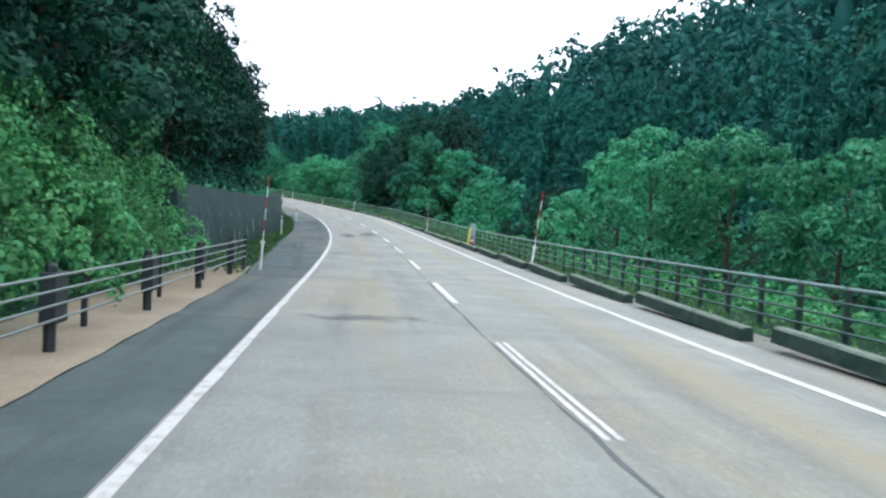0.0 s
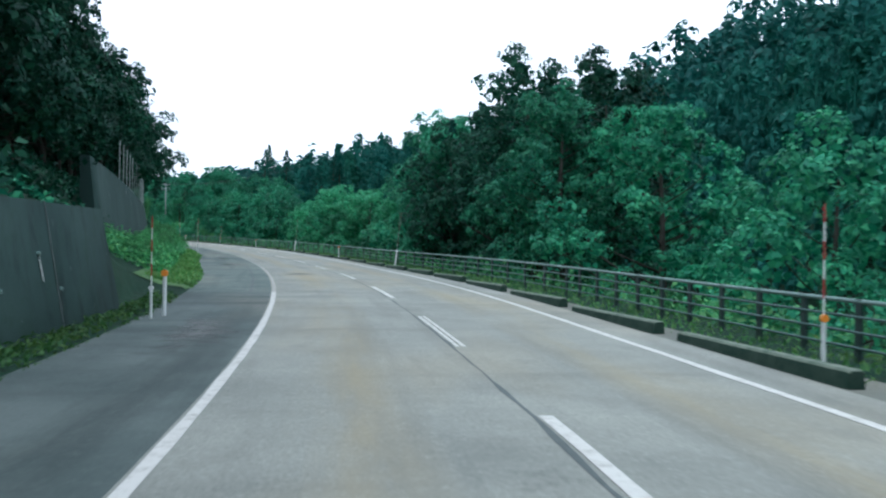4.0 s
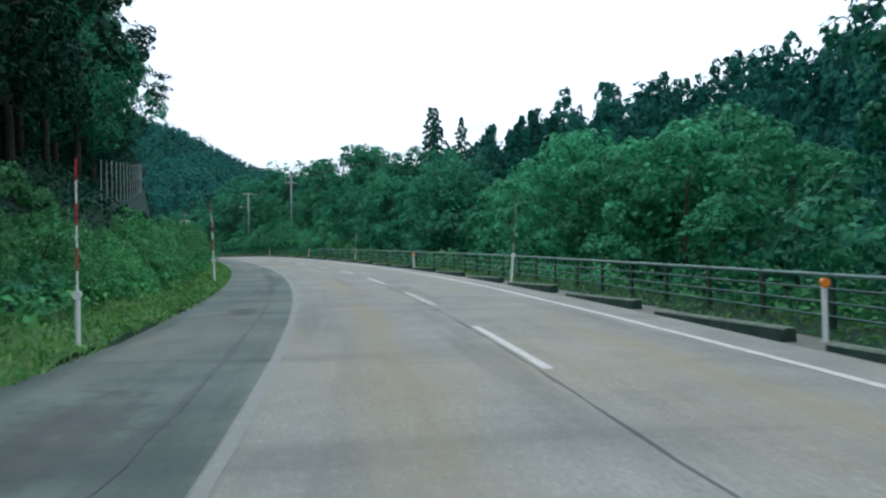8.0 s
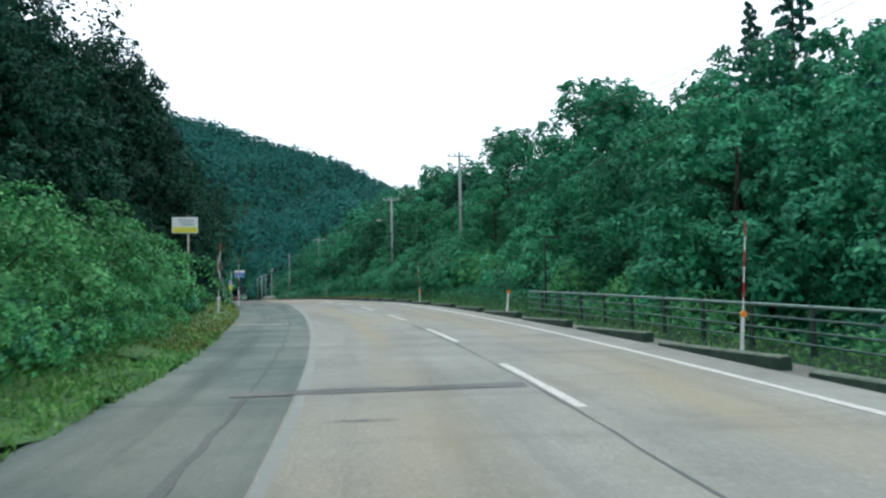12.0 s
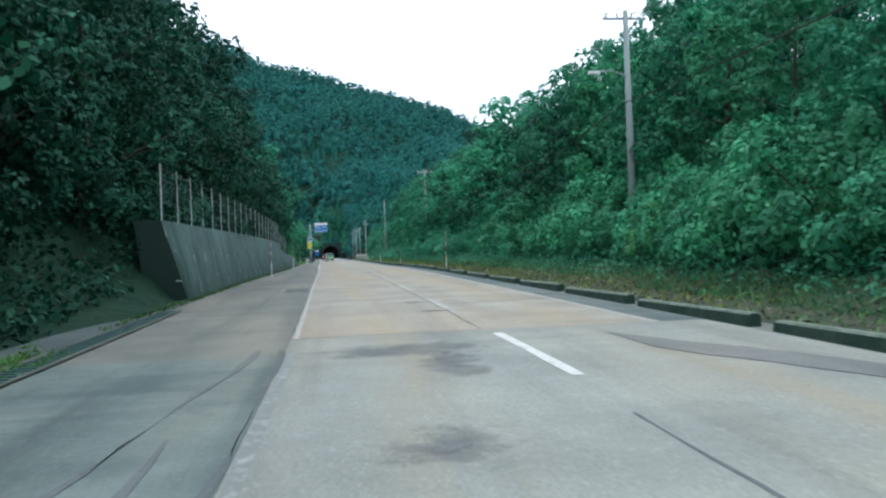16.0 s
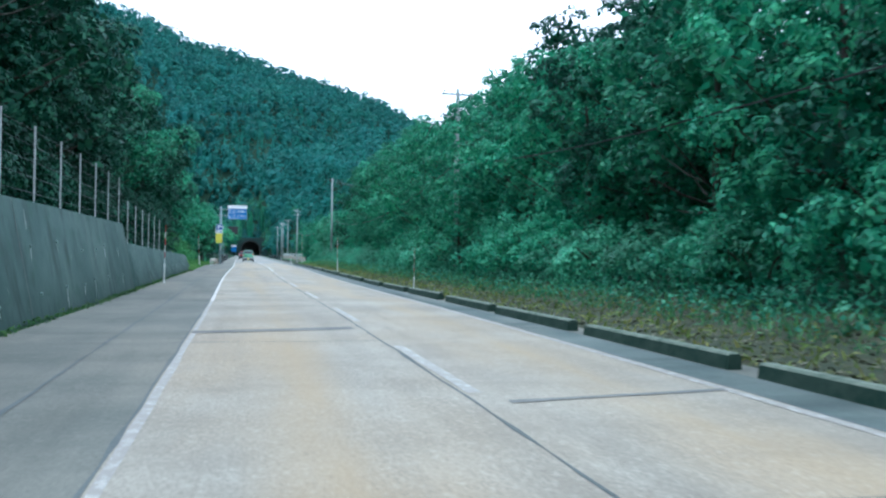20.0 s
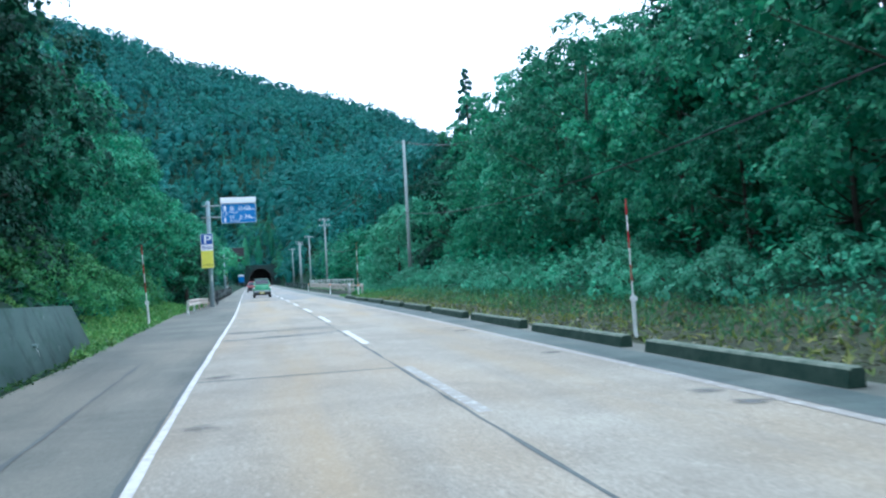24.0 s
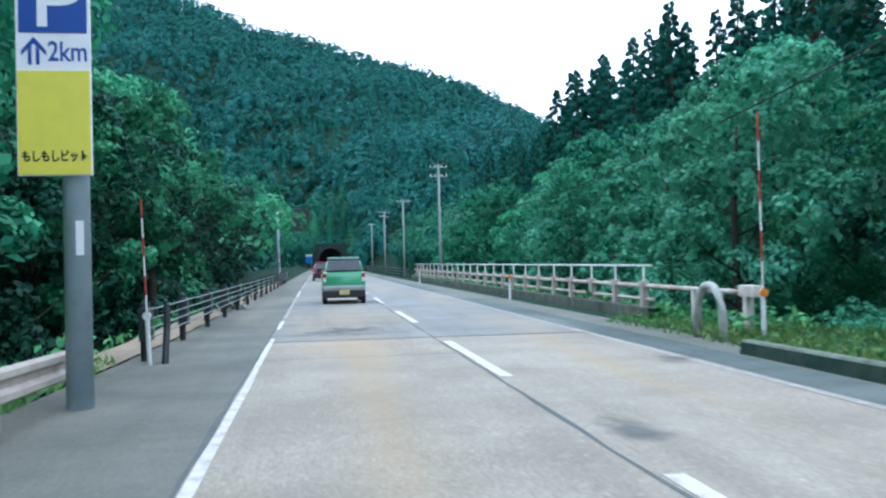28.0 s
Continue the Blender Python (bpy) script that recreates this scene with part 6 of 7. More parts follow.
def beam(s0, s1, mat, label):
    sec = [(0.0, 0.33), (0.055, 0.36), (0.055, 0.42), (0.0, 0.46), (0.0, 0.52), (0.055, 0.56), (0.055, 0.62), (0.0, 0.65), (-0.025, 0.65), (-0.03, 0.33)]
    ss = np.linspace(s0, s1, 12)
    bm = bmesh.new()
    rows = []
    for s in ss:
        la, up = np.interp(s, [325.4, 338.7], [-5.22, -4.92]), np.interp(s, [325.4, 332, 338.7], [0.05, 0.0, -0.12])
        rows.append([bm.verts.new(tuple(along(s, la + x, z + up))) for x, z in sec])
    for a, b in zip(rows, rows[1:]):
        for j in range(len(sec)):
            bm.faces.new((a[j], b[j], b[(j + 1) % len(sec)], a[(j + 1) % len(sec)]))
    bm.faces.new(rows[0][::-1])
    bm.faces.new(rows[-1])
    part("beam", bm, mat, barrier, label, smooth=False)


M_RUSTY = paint("rusted_steel", (0.5, 0.46, 0.4), 0.85, 0.0, 0.85, 2.5, (0.26, 0.12, 0.055))
beam(325.4, 331.6, M_RUST, "white painted W-beam with rust")
beam(331.6, 338.7, M_RUSTY, "rust-eaten beam end")
for s in (325.9, 329.5, 333.0, 336.6):
    bm = bmesh.new()
    tube(bm, [(0, 0, -0.2), (0, 0, 0.56 if s > 332 else 0.63)], [0.057, 0.057], 10)
    part("post", bm, M_WHITE if s < 331 else M_RUSTY, barrier, m=spot(s, float(np.interp(s, [325.4, 338.7], [-5.22, -4.92])) - 0.1))

bridge = tagged(empty("bridge_railing", Matrix()), "old white bridge railing with rusty rails on concrete posts", "bridge railing")
M_HOOP = paint("weathered_pale_pipe", (0.42, 0.44, 0.4), 0.7, 0.1, 0.5, 4.0)
M_OLDCON = wall_mat("pale_post_concrete", (0.36, 0.33, 0.28), (0.48, 0.45, 0.39), (0.3, 0.2, 0.13))
bp = bt = None
for i, s in enumerate(np.arange(347.3, 394, 1.87)):
    if bp is None:
        bm = bmesh.new()
        box(bm, 0, 0, 0.2, 0.15, 0.19, 0.96, 0.02)
        box(bm, 0, 0, 0.75, 0.19, 0.24, 0.16, 0.03)
        bp = part("concrete_post", bm, M_OLDCON, bridge, m=spot(s, 5.1))
        bm = bmesh.new()
        box(bm, 0, 0, 1.0, 0.045, 0.055, 0.38, 0.008)
        bt = part("upper_post", bm, M_WHITE, bridge, "white steel upright", m=spot(s, 5.1))
    else:
        again(bp, spot(s, 5.1))
        again(bt, spot(s, 5.1))
run_pipe("top_rail", bridge, 346.8, 394, 5.1, 1.18, 0.024, M_WHITE)
run_pipe("middle_rail", bridge, 342.0, 394, 5.13, 0.72, 0.055, M_RUSTY)
run_pipe("lower_rail", bridge, 346.8, 394, 5.13, 0.42, 0.045, M_RUSTY)
for s in (342.6, 344.7):
    bm = bmesh.new()
    box(bm, 0, 0, 0.3, 0.14, 0.16, 0.9, 0.02)
    part("end_post", bm, M_RUST, bridge, m=spot(s, 5.15))
bm = bmesh.new()
box(bm, 0, 0, 0.76, 0.2, 0.55, 0.2, 0.03)
part("end_cap", bm, M_RUST, bridge, m=spot(342.3, 5.05))
tagged(strip("bridge_kerb", 346.5, 394, 4.85, 5.35, 0.26, M_CURB, 2.0, 1), "low concrete kerb under the bridge railing", "kerb", kind="structure")
n_ = 25
s_ = np.linspace(346.5, 394, n_)
v_ = np.concatenate([along(s_, 4.85, -0.1), along(s_, 4.85, 0.26)])
tagged(new("kerb_face", mesh_of("kerb_face", v_, [(i, i + 1, n_ + i + 1, n_ + i) for i in range(n_ - 1)], M_CURB, np.concatenate([np.stack([s_, s_ * 0], 1), np.stack([s_, s_ * 0 + 0.3], 1)]))), "low concrete kerb face of the bridge", "kerb", kind="structure")
bm = bmesh.new()
tube(bm, [(0, -0.5, -0.1), (0, -0.46, 0.45), (0, -0.36, 0.72), (0, -0.18, 0.86), (0, 0, 0.89), (0, 0.18, 0.86), (0, 0.36, 0.72), (0, 0.46, 0.45), (0, 0.5, -0.1)], 0.07, 10)
tagged(part("pipe_hoop", bm, M_HOOP, None, smooth=True, m=spot(342.1, 4.2, 0.0, 0, 0, 0)), "pale weathered pipe hoop standing in the grass", "pipe hoop")
# net fence and low kerb beyond the bridge
far_fence = tagged(empty("guard_fence", Matrix()), "dark green guard fence before the tunnel", "guard fence")
for z in (0.3, 0.55, 0.8):
    run_pipe("rail", far_fence, 396, 470, 4.9, z, 0.03, M_GREEN_STEEL, 4.0)
fp = None
for s in np.arange(396, 470, 3.0):
    if fp is None:
        fp = part("post", post_mesh(0.1, 0.1, 0.85), M_GREEN_STEEL, far_fence, m=spot(s, 4.95))
    else:
        again(fp, spot(s, 4.95))

# ---------------------------------------------------------------- utility poles and wires
def utility_pole(h, arms, lamp=False):
    o = empty("utility_pole", Matrix())
    bm = bmesh.new()
    tube(bm, [(0, 0, -0.5), (0, 0, h)], [0.135, 0.085], 12)
    part("shaft", bm, M_POLE, o, smooth=True)
    for k in range(arms):
        z = h - 0.25 - 0.75 * k
        bm = bmesh.new()
        box(bm, 0, 0.1, z, 1.5, 0.08, 0.08, 0.01)
        arm = part("crossarm", bm, M_GALV, o)
        for x in (-0.65, -0.25, 0.25, 0.65):
            bm = bmesh.new()
            tube(bm, [(x, 0.1, z + 0.04), (x, 0.1, z + 0.1), (x, 0.1, z + 0.13), (x, 0.1, z + 0.2)], [0.02, 0.05, 0.035, 0.05], 8)
            part("insulator", bm, M_WHITE, arm, "white porcelain insulator")
    if lamp:
        bm = bmesh.new()
        tube(bm, [(0, 0, h - 2.2), (-0.6, 0, h - 2.0), (-1.0, 0, h - 2.05)], 0.025, 6)
        part("lamp_arm", bm, M_GALV, o)
        bm = bmesh.new()
        part("lamp_head", box(bm, -1.15, 0, h - 2.08, 0.4, 0.16, 0.1, 0.03), M_WHITE, o)
    return tagged(o, "grey concrete utility pole with steel crossarms", "utility pole", group="utility poles")


POLES = [(198, 8.1, 9.6, False), (219.3, 7.65, 9.0, True), (276.5, 7.6, 9.2, False), (322, 13.5, 9.1, False), (339.6, 8.0, 10.2, False), (399, 7.8, 9.3, False), (428, 7.6, 8.5, False), (455, 7.4, 8.8, False), (470, 8.4, 9.0, False), (500, 8.0, 9.0, False)]
tops = []
for s, lat, h, lamp in POLES:
    p = land(np.array(s), np.array(lat))
    base = float(np.interp(s, SS, RZ))
    o = utility_pole(base + h - p[2], 0 if s == 339.6 else 1 if h < 9.25 else 2, lamp)
    o.matrix_basis = pose(p[0], p[1], p[2], 0, 0, turn_at(s))
    tops.append(Vector((p[0], p[1], base + h)))
wires = tagged(empty("power_lines", Matrix()), "thin black overhead power lines with sag", "power line")
start = Vector(along(160, 16, 11))
for a, b in zip([start] + tops[:7], tops[:8]):
    side = (b - a).cross(Vector((0, 0, 1))).normalized()
    for x in (-0.6, 0.25):
        pts = []
        for i in range(13):
            f = i / 12
            q = a.lerp(b, f) + side * x
            q.z += 0.0 - 4 * 0.9 * f * (1 - f) - 0.1
            pts.append(q)
        bm = bmesh.new()
        tube(bm, pts, 0.016, 4)
        part("wire", bm, M_BLACK, wires)
line = tagged(empty("telephone_line", Matrix()), "black telephone cable slung low between the utility poles", "cable")
hang = [Vector(along(s, lat, z)) for s, lat, z in ((170, 8.6, 6.0), (198, 8.0, 6.0), (219.3, 7.5, 5.9), (276.5, 7.45, 5.6), (339.6, 7.85, 5.4), (399, 7.65, 5.4), (428, 7.45, 5.3), (455, 7.25, 5.3))]
for a, b in zip(hang, hang[1:]):
    drop = 1.4 * ((b - a).length / 60) ** 2
    bm = bmesh.new()
    tube(bm, [a.lerp(b, i / 14) - Vector((0, 0, 4 * drop * i / 14 * (1 - i / 14))) for i in range(15)], 0.021, 5)
    part("cable", bm, M_BLACK, line)
a, b = tops[0] - Vector((0, 0, 1.0)), Vector(along(203, 12.5, 1.5))
bm = bmesh.new()
tube(bm, [a, b], 0.014, 4)
part("guy_wire", bm, M_GALV, wires)

# thin lamp post at the railing's end
o = tagged(empty("arm_post", spot(174.4, 5.6, -0.1)), "thin dark steel post with a short arm", "post")
bm = bmesh.new()
tube(bm, [(0, 0, -0.3), (0, 0, 2.85), (0.05, 0, 2.92)], 0.035, 8)
part("shaft", bm, M_BROWN_STEEL, o, smooth=True)
bm = bmesh.new()
part("arm", box(bm, 0.3, 0, 2.9, 0.6, 0.05, 0.07, 0.01), M_BROWN_STEEL, o)


# ---------------------------------------------------------------- signs
def words(text, size, mat, parent, x, y, z, name="lettering", width=None, bold=0.0):
    """Lettering that faces back along the road, its lower left corner at x, z."""
    cu = bpy.data.curves.new(name, "FONT")
    cu.body, cu.size, cu.extrude, cu.offset = text, size, 0.002, bold
    tmp = bpy.data.objects.new("tmp", cu)
    scene.collection.objects.link(tmp)
    bpy.context.view_layer.update()
    me = bpy.data.meshes.new_from_object(tmp.evaluated_get(bpy.context.evaluated_depsgraph_get()))
    bpy.data.objects.remove(tmp)
    me.materials.clear()
    me.materials.append(mat)
    o = new(name, me)
    o.parent = parent
    k = 1.0
    if width and len(me.vertices):
        xs = [v.co.x for v in me.vertices]
        k = width / max(0.01, max(xs) - min(xs))
    o.matrix_basis = pose(x, y, z, 90, 0, 0) @ Matrix.Diagonal((k, 1, 1, 1))
    return o


def plate(name, parent, x0, x1, z0, z1, y, mat, t=0.02, label=""):
    bm = bmesh.new()
    return part(name, box(bm, (x0 + x1) / 2, y, (z0 + z1) / 2, x1 - x0, t, z1 - z0, 0.004), mat, parent, label)


sign = tagged(empty("road_sign", spot(337.8, -4.64)), "blue overhead direction sign and parking sign on a grey pole", "road sign")
bm = bmesh.new()
tube(bm, [(0, 0, -0.3), (0, 0, 6.35), (0, 0, 6.42)], [0.135, 0.125, 0.08], 16)
part("pole", bm, M_GREYPOST, sign, smooth=True)
for z in (6.12, 5.42):
    bm = bmesh.new()
    tube(bm, [(-0.4, -0.02, z), (1.0, -0.02, z)], 0.035, 8)
    part("bracket_arm", bm, M_GALV, sign, smooth=True)
    bm = bmesh.new()
    tube(bm, [(0, -0.01, z - 0.06), (0, -0.01, z + 0.06)], 0.15, 14)
    part("clamp", bm, M_GALV, sign)
board = plate("direction_board", sign, 0.78, 2.85, 5.03, 6.22, -0.08, M_SIGNW, 0.03, "white rim of the blue board")
plate("blue_face", board, 0.8, 2.83, 5.05, 6.2, -0.1, M_BLUE, 0.012, "blue direction panel")
bm = bmesh.new()
box(bm, 1.815, -0.02, 6.41, 2.1, 0.34, 0.36, 0.02)
part("light_housing", bm, M_SIGNW, sign, "white sheet-metal light housing")
words("新", 0.3, M_SIGNW, board, 1.28, -0.108, 5.8)
words("潟", 0.3, M_SIGNW, board, 1.78, -0.108, 5.8)
words("68", 0.36, M_SIGNW, board, 2.12, -0.108, 5.8, width=0.36)
words("km", 0.2, M_SIGNW, board, 2.5, -0.108, 5.8, width=0.26)
words("Niigata", 0.17, M_SIGNW, board, 1.28, -0.108, 5.63)
words("村", 0.3, M_SIGNW, board, 1.28, -0.108, 5.28)
words("上", 0.3, M_SIGNW, board, 1.78, -0.108, 5.28)
words("34", 0.36, M_SIGNW, board, 2.12, -0.108, 5.28, width=0.36)
words("km", 0.2, M_SIGNW, board, 2.5, -0.108, 5.28, width=0.26)
words("Murakami", 0.17, M_SIGNW, board, 1.28, -0.108, 5.1)
bm = bmesh.new()
q = [(0.95, 5.78), (1.05, 5.78), (1.05, 5.95), (1.12, 5.95), (1.0, 6.14), (0.88, 5.95), (0.95, 5.95)]
f = bm.faces.new([bm.verts.new((x, -0.109, z)) for x, z in q])
part("arrow", bm, M_SIGNW, board)
plate("arrow_tail", board, 0.95, 1.05, 5.1, 5.36, -0.109, M_SIGNW, 0.004)
bm = bmesh.new()
a_ = [bm.verts.new((1.0 + 0.17 * x, -0.108, 5.57 + 0.17 * z)) for x, z in ((-0.95, 0.55), (-0.5, 0.95), (0.5, 0.95), (0.95, 0.55), (0.75, -0.35), (0, -1.0), (-0.75, -0.35))]
bm.faces.new(a_)
part("route_shield", bm, M_SIGNW, board)
bm = bmesh.new()
a_ = [bm.verts.new((1.0 + 0.145 * x, -0.111, 5.57 + 0.145 * z)) for x, z in ((-0.95, 0.55), (-0.5, 0.95), (0.5, 0.95), (0.95, 0.55), (0.75, -0.35), (0, -1.0), (-0.75, -0.35))]
bm.faces.new(a_)
part("route_shield_face", bm, M_BLUE, board)
words("113", 0.13, M_SIGNW, board, 0.89, -0.114, 5.55, width=0.22)
pk = plate("parking_board", sign, -0.5, 0.21, 2.35, 4.43, -0.19, M_SIGNW, 0.03, "white-rimmed parking board")
plate("parking_face", pk, -0.47, 0.18, 3.78, 4.41, -0.208, M_PBLUE, 0.01, "blue square with a white letter")
plate("yellow_face", pk, -0.49, 0.2, 2.36, 3.4, -0.208, M_SIGNY, 0.01, "yellow lower panel")
words("P", 0.72, M_SIGNW, pk, -0.36, -0.215, 3.84, width=0.42)
words("2km", 0.28, M_PBLUE, pk, -0.2, -0.207, 3.5, width=0.37, bold=0.004)
words("もしもしピット", 0.12, M_BLACK, pk, -0.46, -0.215, 2.5, width=0.62, bold=0.004)
bm = bmesh.new()
for q in ([(-0.385, 3.46), (-0.35, 3.46), (-0.35, 3.65), (-0.385, 3.61)], [(-0.31, 3.46), (-0.275, 3.46), (-0.275, 3.61), (-0.31, 3.65)], [(-0.33, 3.74), (-0.45, 3.6), (-0.45, 3.55), (-0.33, 3.67)], [(-0.33, 3.74), (-0.21, 3.6), (-0.21, 3.55), (-0.33, 3.67)]):
    bm.faces.new([bm.verts.new((x, -0.2085, z)) for x, z in q])
part("arrow", bm, M_PBLUE, pk)
plate("sticker", sign, 0.02, 0.1, 1.55, 1.9, -0.142, M_SIGNW, 0.006)

led = tagged(empty("message_sign", spot(404.5, -5.5)), "dark electronic message board on a grey pole", "message sign")
bm = bmesh.new()
tube(bm, [(0, 0, -0.3), (0, 0, 6.1)], [0.14, 0.11], 12)
part("pole", bm, M_GREYPOST, led, smooth=True)
bm = bmesh.new()
part("board", box(bm, 1.75, -0.1, 5.15, 1.9, 0.25, 1.9, 0.03), M_BLACK, led, "black display housing")
for z in (5.6, 4.7):
    bm = bmesh.new()
    tube(bm, [(0, 0, z), (0.85, 0, z)], 0.04, 6)
    part("bracket", bm, M_GALV, led)
small = tagged(empty("roadside_sign", spot(171.5, -6.75, 0.1)), "small white and yellow roadside board on a brown post", "road sign")
bm = bmesh.new()
tube(bm, [(0, 0, -0.3), (0, 0, 3.3)], 0.035, 8)
part("post", bm, M_RUSTY, small)
b_ = plate("board", small, -0.48, 0.3, 2.75, 3.25, -0.05, M_SIGNW, 0.02, "white board")
plate("yellow_strip", b_, -0.46, 0.28, 2.77, 2.94, -0.062, M_SIGNY, 0.006)
for k in range(3):
    plate("text_bar", b_, -0.3 + 0.06 * k, 0.18, 3.14 - 0.07 * k, 3.17 - 0.07 * k, -0.062, M_GREYPOST, 0.004)
info = tagged(empty("tunnel_sign", spot(560, -5.6)), "blue tunnel notice board on two posts", "road sign")
plate("board", info, -0.9, 0.9, 1.4, 3.2, 0, M_BLUE, 0.05)
plate("upper_strip", info, -0.9, 0.9, 3.25, 3.75, 0, M_SIGNW, 0.05)
for x in (-0.7, 0.7):
    bm = bmesh.new()
    tube(bm, [(x, 0.05, -0.3), (x, 0.05, 3.6)], 0.05, 8)
    part("post", bm, M_GALV, info)

# ---------------------------------------------------------------- tunnel
tunnel = tagged(empty("tunnel_portal", spot(584, 0.2)), "dark arched tunnel mouth with a pale concrete ring", "tunnel", kind="structure")
# near-black lining and end face stand for the tunnel's unlit depth
M_TUN = wall_mat("sooty_tunnel_lining", (0.035, 0.036, 0.036), (0.06, 0.06, 0.058), (0.03, 0.03, 0.028))
M_RING = wall_mat("portal_concrete", (0.03, 0.035, 0.033), (0.055, 0.06, 0.056), (0.05, 0.065, 0.045))


def arch(r, spring, n=20):
    return [(-r, 0.0)] + [(-r * math.cos(math.pi * i / n), spring + r * math.sin(math.pi * i / n)) for i in range(n + 1)] + [(r, 0.0)]


bm = bmesh.new()
i_, o_ = arch(3.5, 2.3), arch(3.95, 2.3)
rows = [[bm.verts.new((x, y, z - 0.1)) for x, z in pts] for pts, y in ((i_, 0.0), (i_, -0.8), (o_, -0.8), (o_, 1.5))]
for a, b in zip(rows, rows[1:]):
    for j in range(len(a) - 1):
        bm.faces.new((a[j], a[j + 1], b[j + 1], b[j]))
part("ring", bm, M_RING, tunnel, "pale concrete ring")
bm = bmesh.new()
rows = [[bm.verts.new((x, y, z - 0.1)) for x, z in i_] for y in (0.0, 4.0, 9.0)]
for a, b in zip(rows, rows[1:]):
    for j in range(len(a) - 1):
        bm.faces.new((a[j], b[j], b[j + 1], a[j + 1]))
bm.faces.new(rows[-1])
part("bore", bm, M_TUN, tunnel, "dark bore shut by an end face")
bm = bmesh.new()
out = [(-6.6, 0), (-6.6, 4.6), (-4.6, 7.2), (4.6, 7.2), (6.6, 4.6), (6.6, 0)]
vs_o = [bm.verts.new((x, 0.3, z - 0.2)) for x, z in out]
vs_i = [bm.verts.new((x, 0.3, z - 0.2)) for x, z in arch(3.7, 2.3, 6)]
bm.faces.new((vs_o[0], vs_o[1], vs_i[1], vs_i[0]))
bm.faces.new((vs_o[1], vs_o[2], vs_i[3], vs_i[2], vs_i[1]))
bm.faces.new((vs_o[2], vs_o[3], vs_i[5], vs_i[4], vs_i[3]))
bm.faces.new((vs_o[3], vs_o[4], vs_i[7], vs_i[6], vs_i[5]))
bm.faces.new((vs_o[4], vs_o[5], vs_i[8], vs_i[7]))
part("headwall", bm, M_WALL_DARK, tunnel, "dark mossy headwall")

# ---------------------------------------------------------------- vehicles
def glass(name, col):
    n = Nodes(name, 0.08)
    n.b.inputs["Specular IOR Level"].default_value = 0.7
    return n.colour(col)


M_GLASS = glass("tinted_car_glass", (0.02, 0.03, 0.04))
M_ROOF = paint("grey_green_car_roof", (0.2, 0.33, 0.27), 0.3, 0.0, 0.05)
M_TYRE = paint("tyre_rubber", (0.014, 0.014, 0.015), 0.85)
M_LAMP = paint("red_lamp_lens", (0.35, 0.02, 0.02), 0.2, 0, 0.05)
M_LAMPW = paint("clear_lamp_lens", (0.7, 0.7, 0.68), 0.2, 0, 0.05)


def car_paint(name, col):
    n = Nodes(name, 0.35)
    n.b.inputs["Coat Weight"].default_value = 0.5
    v = n.coords()
    return n.colour(n.mix(n.ramp(n.noise(v, 3.0, 4), (0.5, 0.0), (0.8, 0.2)), col, tuple(c * 0.6 for c in col)))


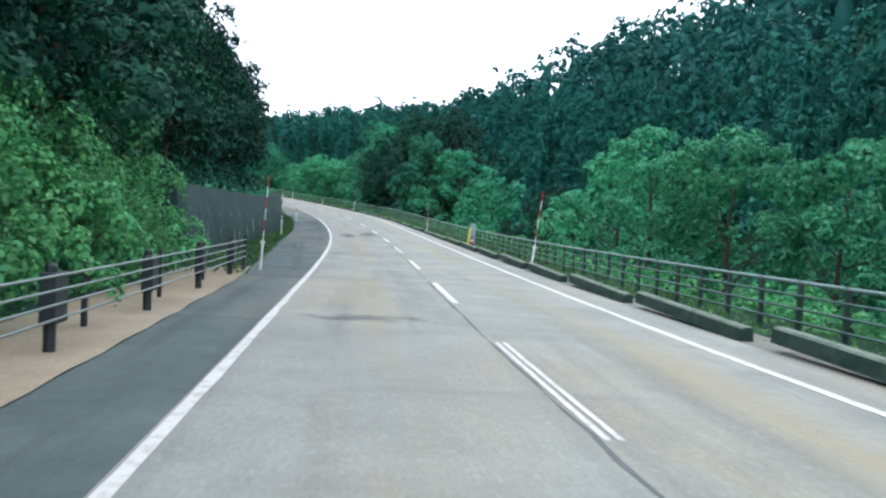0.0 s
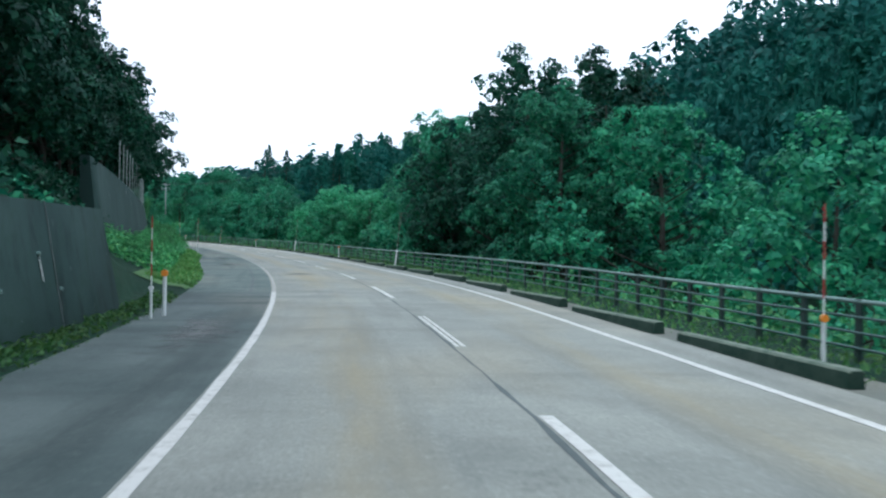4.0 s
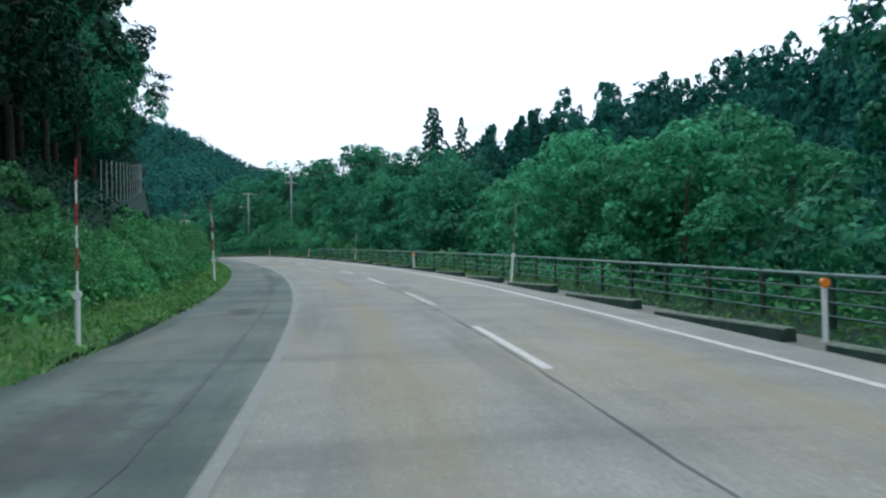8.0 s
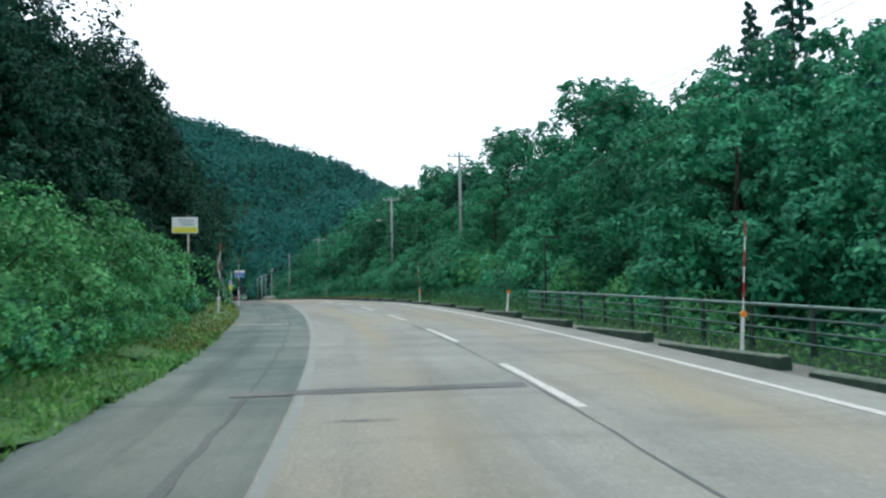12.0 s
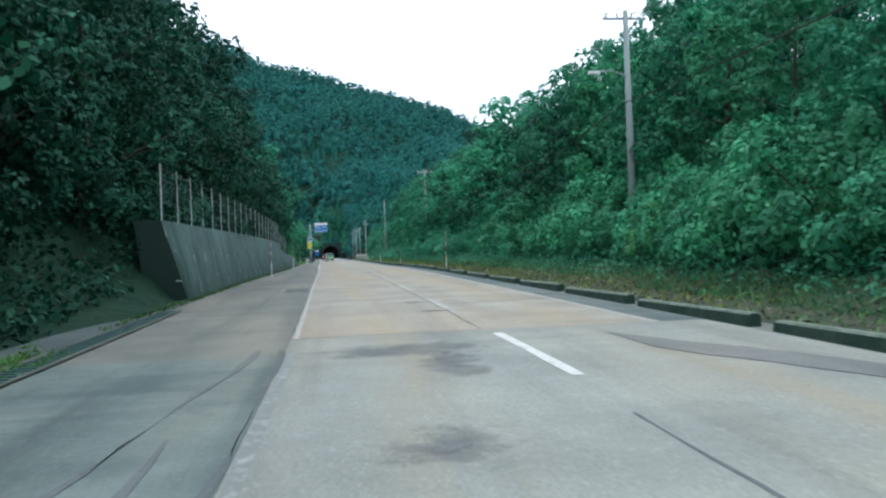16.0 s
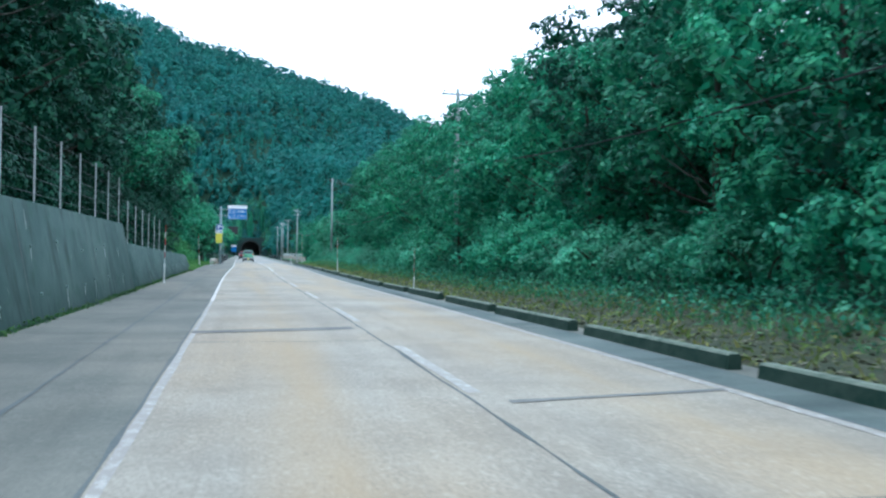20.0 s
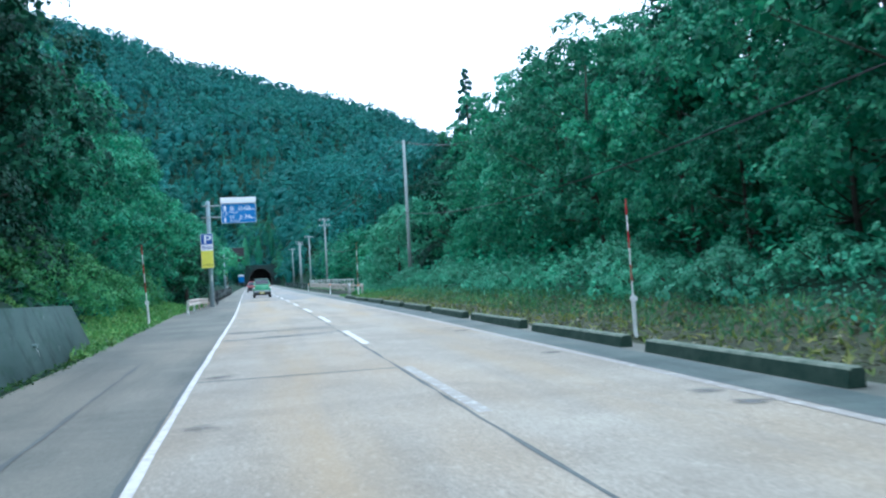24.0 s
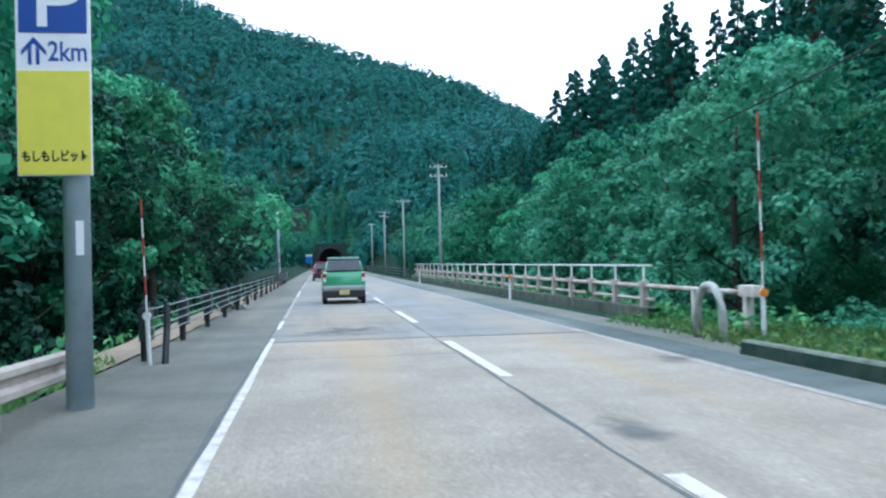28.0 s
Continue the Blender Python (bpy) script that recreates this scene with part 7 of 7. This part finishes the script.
def car(name, label, col, L, W, H, boxy, plate_mat, roof_mat=None):
    """A small car seen from behind: x to its right, y ahead, the rear bumper at y = 0."""
    o = empty(name, Matrix())
    body_mat = car_paint(name + "_paint", col)
    h = W / 2
    belt = H * (0.69 if boxy else 0.58)
    tail = 0.10 if boxy else 0.45
    bm = bmesh.new()
    # lower body: rings along y
    prof = [(0.02, 0.36, belt * 0.92, 0.93), (0.10, 0.28, belt * 1.0, 0.985), (0.5, 0.24, belt * 1.02, 1.0), (L * 0.5, 0.22, belt * 0.99, 1.0), (L * 0.72, 0.22, belt * 0.97, 0.99), (L * 0.9, 0.25, belt * 0.86, 0.95), (L, 0.36, belt * 0.7, 0.86)]
    rings = []
    for y, z0, z1, k in prof:
        w = h * k
        rings.append([bm.verts.new(p) for p in ((-w * 0.9, y, z0), (-w, y, z0 + 0.1), (-w, y, z1 - 0.14), (-w * 0.94, y, z1), (w * 0.94, y, z1), (w, y, z1 - 0.14), (w, y, z0 + 0.1), (w * 0.9, y, z0))])
    for a, b in zip(rings, rings[1:]):
        for j in range(8):
            bm.faces.new((a[j], a[(j + 1) % 8], b[(j + 1) % 8], b[j]))
    bm.faces.new(rings[0][::-1])
    bm.faces.new(rings[-1])
    bmesh.ops.recalc_face_normals(bm, faces=bm.faces)
    bmesh.ops.bevel(bm, geom=list(bm.edges), offset=0.03, segments=2, affect="EDGES")
    part("body", bm, body_mat, o, smooth=True)
    bm = bmesh.new()
    y0, y1, y2, y3 = tail * 0.3 + 0.06, tail + 0.12, L * 0.55, L * 0.72
    w0, w1 = h * 0.95, h * (0.74 if boxy else 0.76)
    lo = [(-w0, y0), (w0, y0), (w0, y3), (-w0, y3)]
    hi = [(-w1, y1), (w1, y1), (w1, y2), (-w1, y2)]
    A = [bm.verts.new((x, y, belt - 0.02)) for x, y in lo]
    B = [bm.verts.new((x, y, H - 0.06)) for x, y in hi]
    for j in range(4):
        bm.faces.new((A[j], A[(j + 1) % 4], B[(j + 1) % 4], B[j]))
    bm.faces.new(B)
    bm.faces.new(A[::-1])
    bmesh.ops.bevel(bm, geom=list(bm.edges), offset=0.08, segments=3, affect="EDGES")
    part("cabin", bm, body_mat, o, smooth=True)
    bm = bmesh.new()
    box(bm, 0, (y1 + y2) / 2, H - 0.045, w1 * 1.96, y2 - y1 + 0.1, 0.09, 0.04)
    part("roof", bm, roof_mat or body_mat, o, smooth=True)

    def pane(nm, q, mat):
        bm = bmesh.new()
        bm.faces.new([bm.verts.new(p) for p in q])
        r = bmesh.ops.extrude_face_region(bm, geom=list(bm.faces))
        nrm = (Vector(q[1]) - Vector(q[0])).cross(Vector(q[2]) - Vector(q[0])).normalized() * 0.012
        bmesh.ops.translate(bm, vec=nrm, verts=[v for v in r["geom"] if isinstance(v, bmesh.types.BMVert)])
        bmesh.ops.recalc_face_normals(bm, faces=bm.faces)
        return part(nm, bm, mat, o)

    t0, t1 = 0.1, 0.86
    def back(x, t):
        return (x * (1 - t) + x * (w1 / w0) * t, y0 + (y1 - y0) * t - 0.012, belt + (H - 0.06 - belt) * t)
    rw = pane("rear_window", [back(-w0 * 0.9, t0), back(w0 * 0.9, t0), back(w0 * 0.9, t1), back(-w0 * 0.9, t1)], M_GLASS)
    for sg in (-1, 1):
        def side(y, t):
            x = sg * (w0 + (w1 - w0) * t + 0.012)
            return (x, y, belt + (H - 0.06 - belt) * t)
        q = [side(y0 + 0.35, 0.12), side(y3 - 0.25, 0.12), side(y2 - 0.1, 0.84), side(y1 + 0.25, 0.84)]
        pane("side_window", q if sg > 0 else q[::-1], M_GLASS)
        z = belt * 0.80
        bm = bmesh.new()
        lamp = part("tail_lamp", box(bm, sg * h * 0.885, 0.045, z + 0.1, h * 0.16, 0.1, 0.13, 0.02), M_LAMP, o, "red tail lamp")
        bm = bmesh.new()
        part("reversing_lens", box(bm, sg * h * 0.885, 0.045, z - 0.05, h * 0.15, 0.098, 0.14, 0.02), M_LAMPW, o, "clear reversing lens")
        bm = bmesh.new()
        part("door_mirror", box(bm, sg * (h + 0.09), L * 0.68, belt + 0.06, 0.17, 0.1, 0.15, 0.03), body_mat if not boxy else M_BLACK, o)
        for y in (L * 0.17, L * 0.8):
            bm = bmesh.new()
            tube(bm, [(sg * (h - 0.17), y, 0.31), (sg * (h - 0.15), y, 0.31), (sg * (h - 0.02), y, 0.31), (sg * h, y, 0.31)], [0.28, 0.31, 0.31, 0.28], 22)
            wh = part("wheel", bm, M_TYRE, o, "black tyre")
            bm = bmesh.new()
            tube(bm, [(sg * (h - 0.01), y, 0.31), (sg * (h + 0.008), y, 0.31)], [0.2, 0.17], 16)
            part("rim", bm, M_GALV, wh, "silver rim")
    bm = bmesh.new()
    part("rear_bumper", box(bm, 0, 0.0, 0.55, W * 0.985, 0.18, 0.17, 0.06), M_BLACK if not boxy else M_GALV, o, "silver bumper strip" if boxy else "dark bumper")
    bm = bmesh.new()
    part("lower_bumper", box(bm, 0, 0.02, 0.35, W * 0.97, 0.16, 0.25, 0.05), M_BLACK, o, "black lower bumper")
    pl = plate("number_plate", o, -0.165, 0.165, 0.33, 0.495, -0.1, plate_mat, 0.012, "plate with plain bars")
    plate("bar", pl, -0.09, 0.1, 0.465, 0.482, -0.109, M_BLACK, 0.004)
    plate("bar", pl, -0.12, 0.13, 0.35, 0.43, -0.109, M_GREYPOST, 0.004)
    bm = bmesh.new()
    a = Vector(back(0.05, 0.08))
    b = Vector(back(-w0 * 0.45, 0.26))
    tube(bm, [a + Vector((0, -0.02, 0)), b + Vector((0, -0.02, 0))], 0.012, 6)
    part("rear_wiper", bm, M_BLACK, o)
    bm = bmesh.new()
    part("undertray", box(bm, 0, L / 2, 0.27, W * 0.8, L * 0.9, 0.12, 0.03), M_BLACK, o)
    return tagged(o, label, "car")


green_car = car("compact_car", "boxy green compact car with a silver rear bumper on the road", (0.085, 0.32, 0.15), 3.4, 1.475, 1.6, True, M_YELLOW, M_ROOF)
green_car.matrix_basis = spot(358.2, -1.3)
red_car = car("hatchback_car", "dark red hatchback driving towards the tunnel", (0.22, 0.012, 0.02), 3.9, 1.695, 1.5, False, M_SIGNW)
red_car.matrix_basis = spot(398, -1.75)

# grated drain along the lay-by's mouth
drain = tagged(empty("drain_grate", Matrix()), "long grey concrete drain with grated covers", "drain", group="")
bar0 = None
for lat_, name_ in ((-6.12, "rim"), (-6.58, "rim")):
    o = strip(name_, 196.5, 213, lat_, lat_ + 0.1, 0.028, M_CURB, 1.0, 1, 0.004, 0.05)
    o.parent = drain
for s in np.arange(196.8, 213, 0.24):
    if bar0 is None:
        bm = bmesh.new()
        bar0 = part("slat", box(bm, 0, 0, 0.012, 0.36, 0.1, 0.03, 0.004), M_LOWPIPE, drain, m=spot(s, -6.3, 0.0))
    else:
        again(bar0, spot(s, -6.3, 0.0))
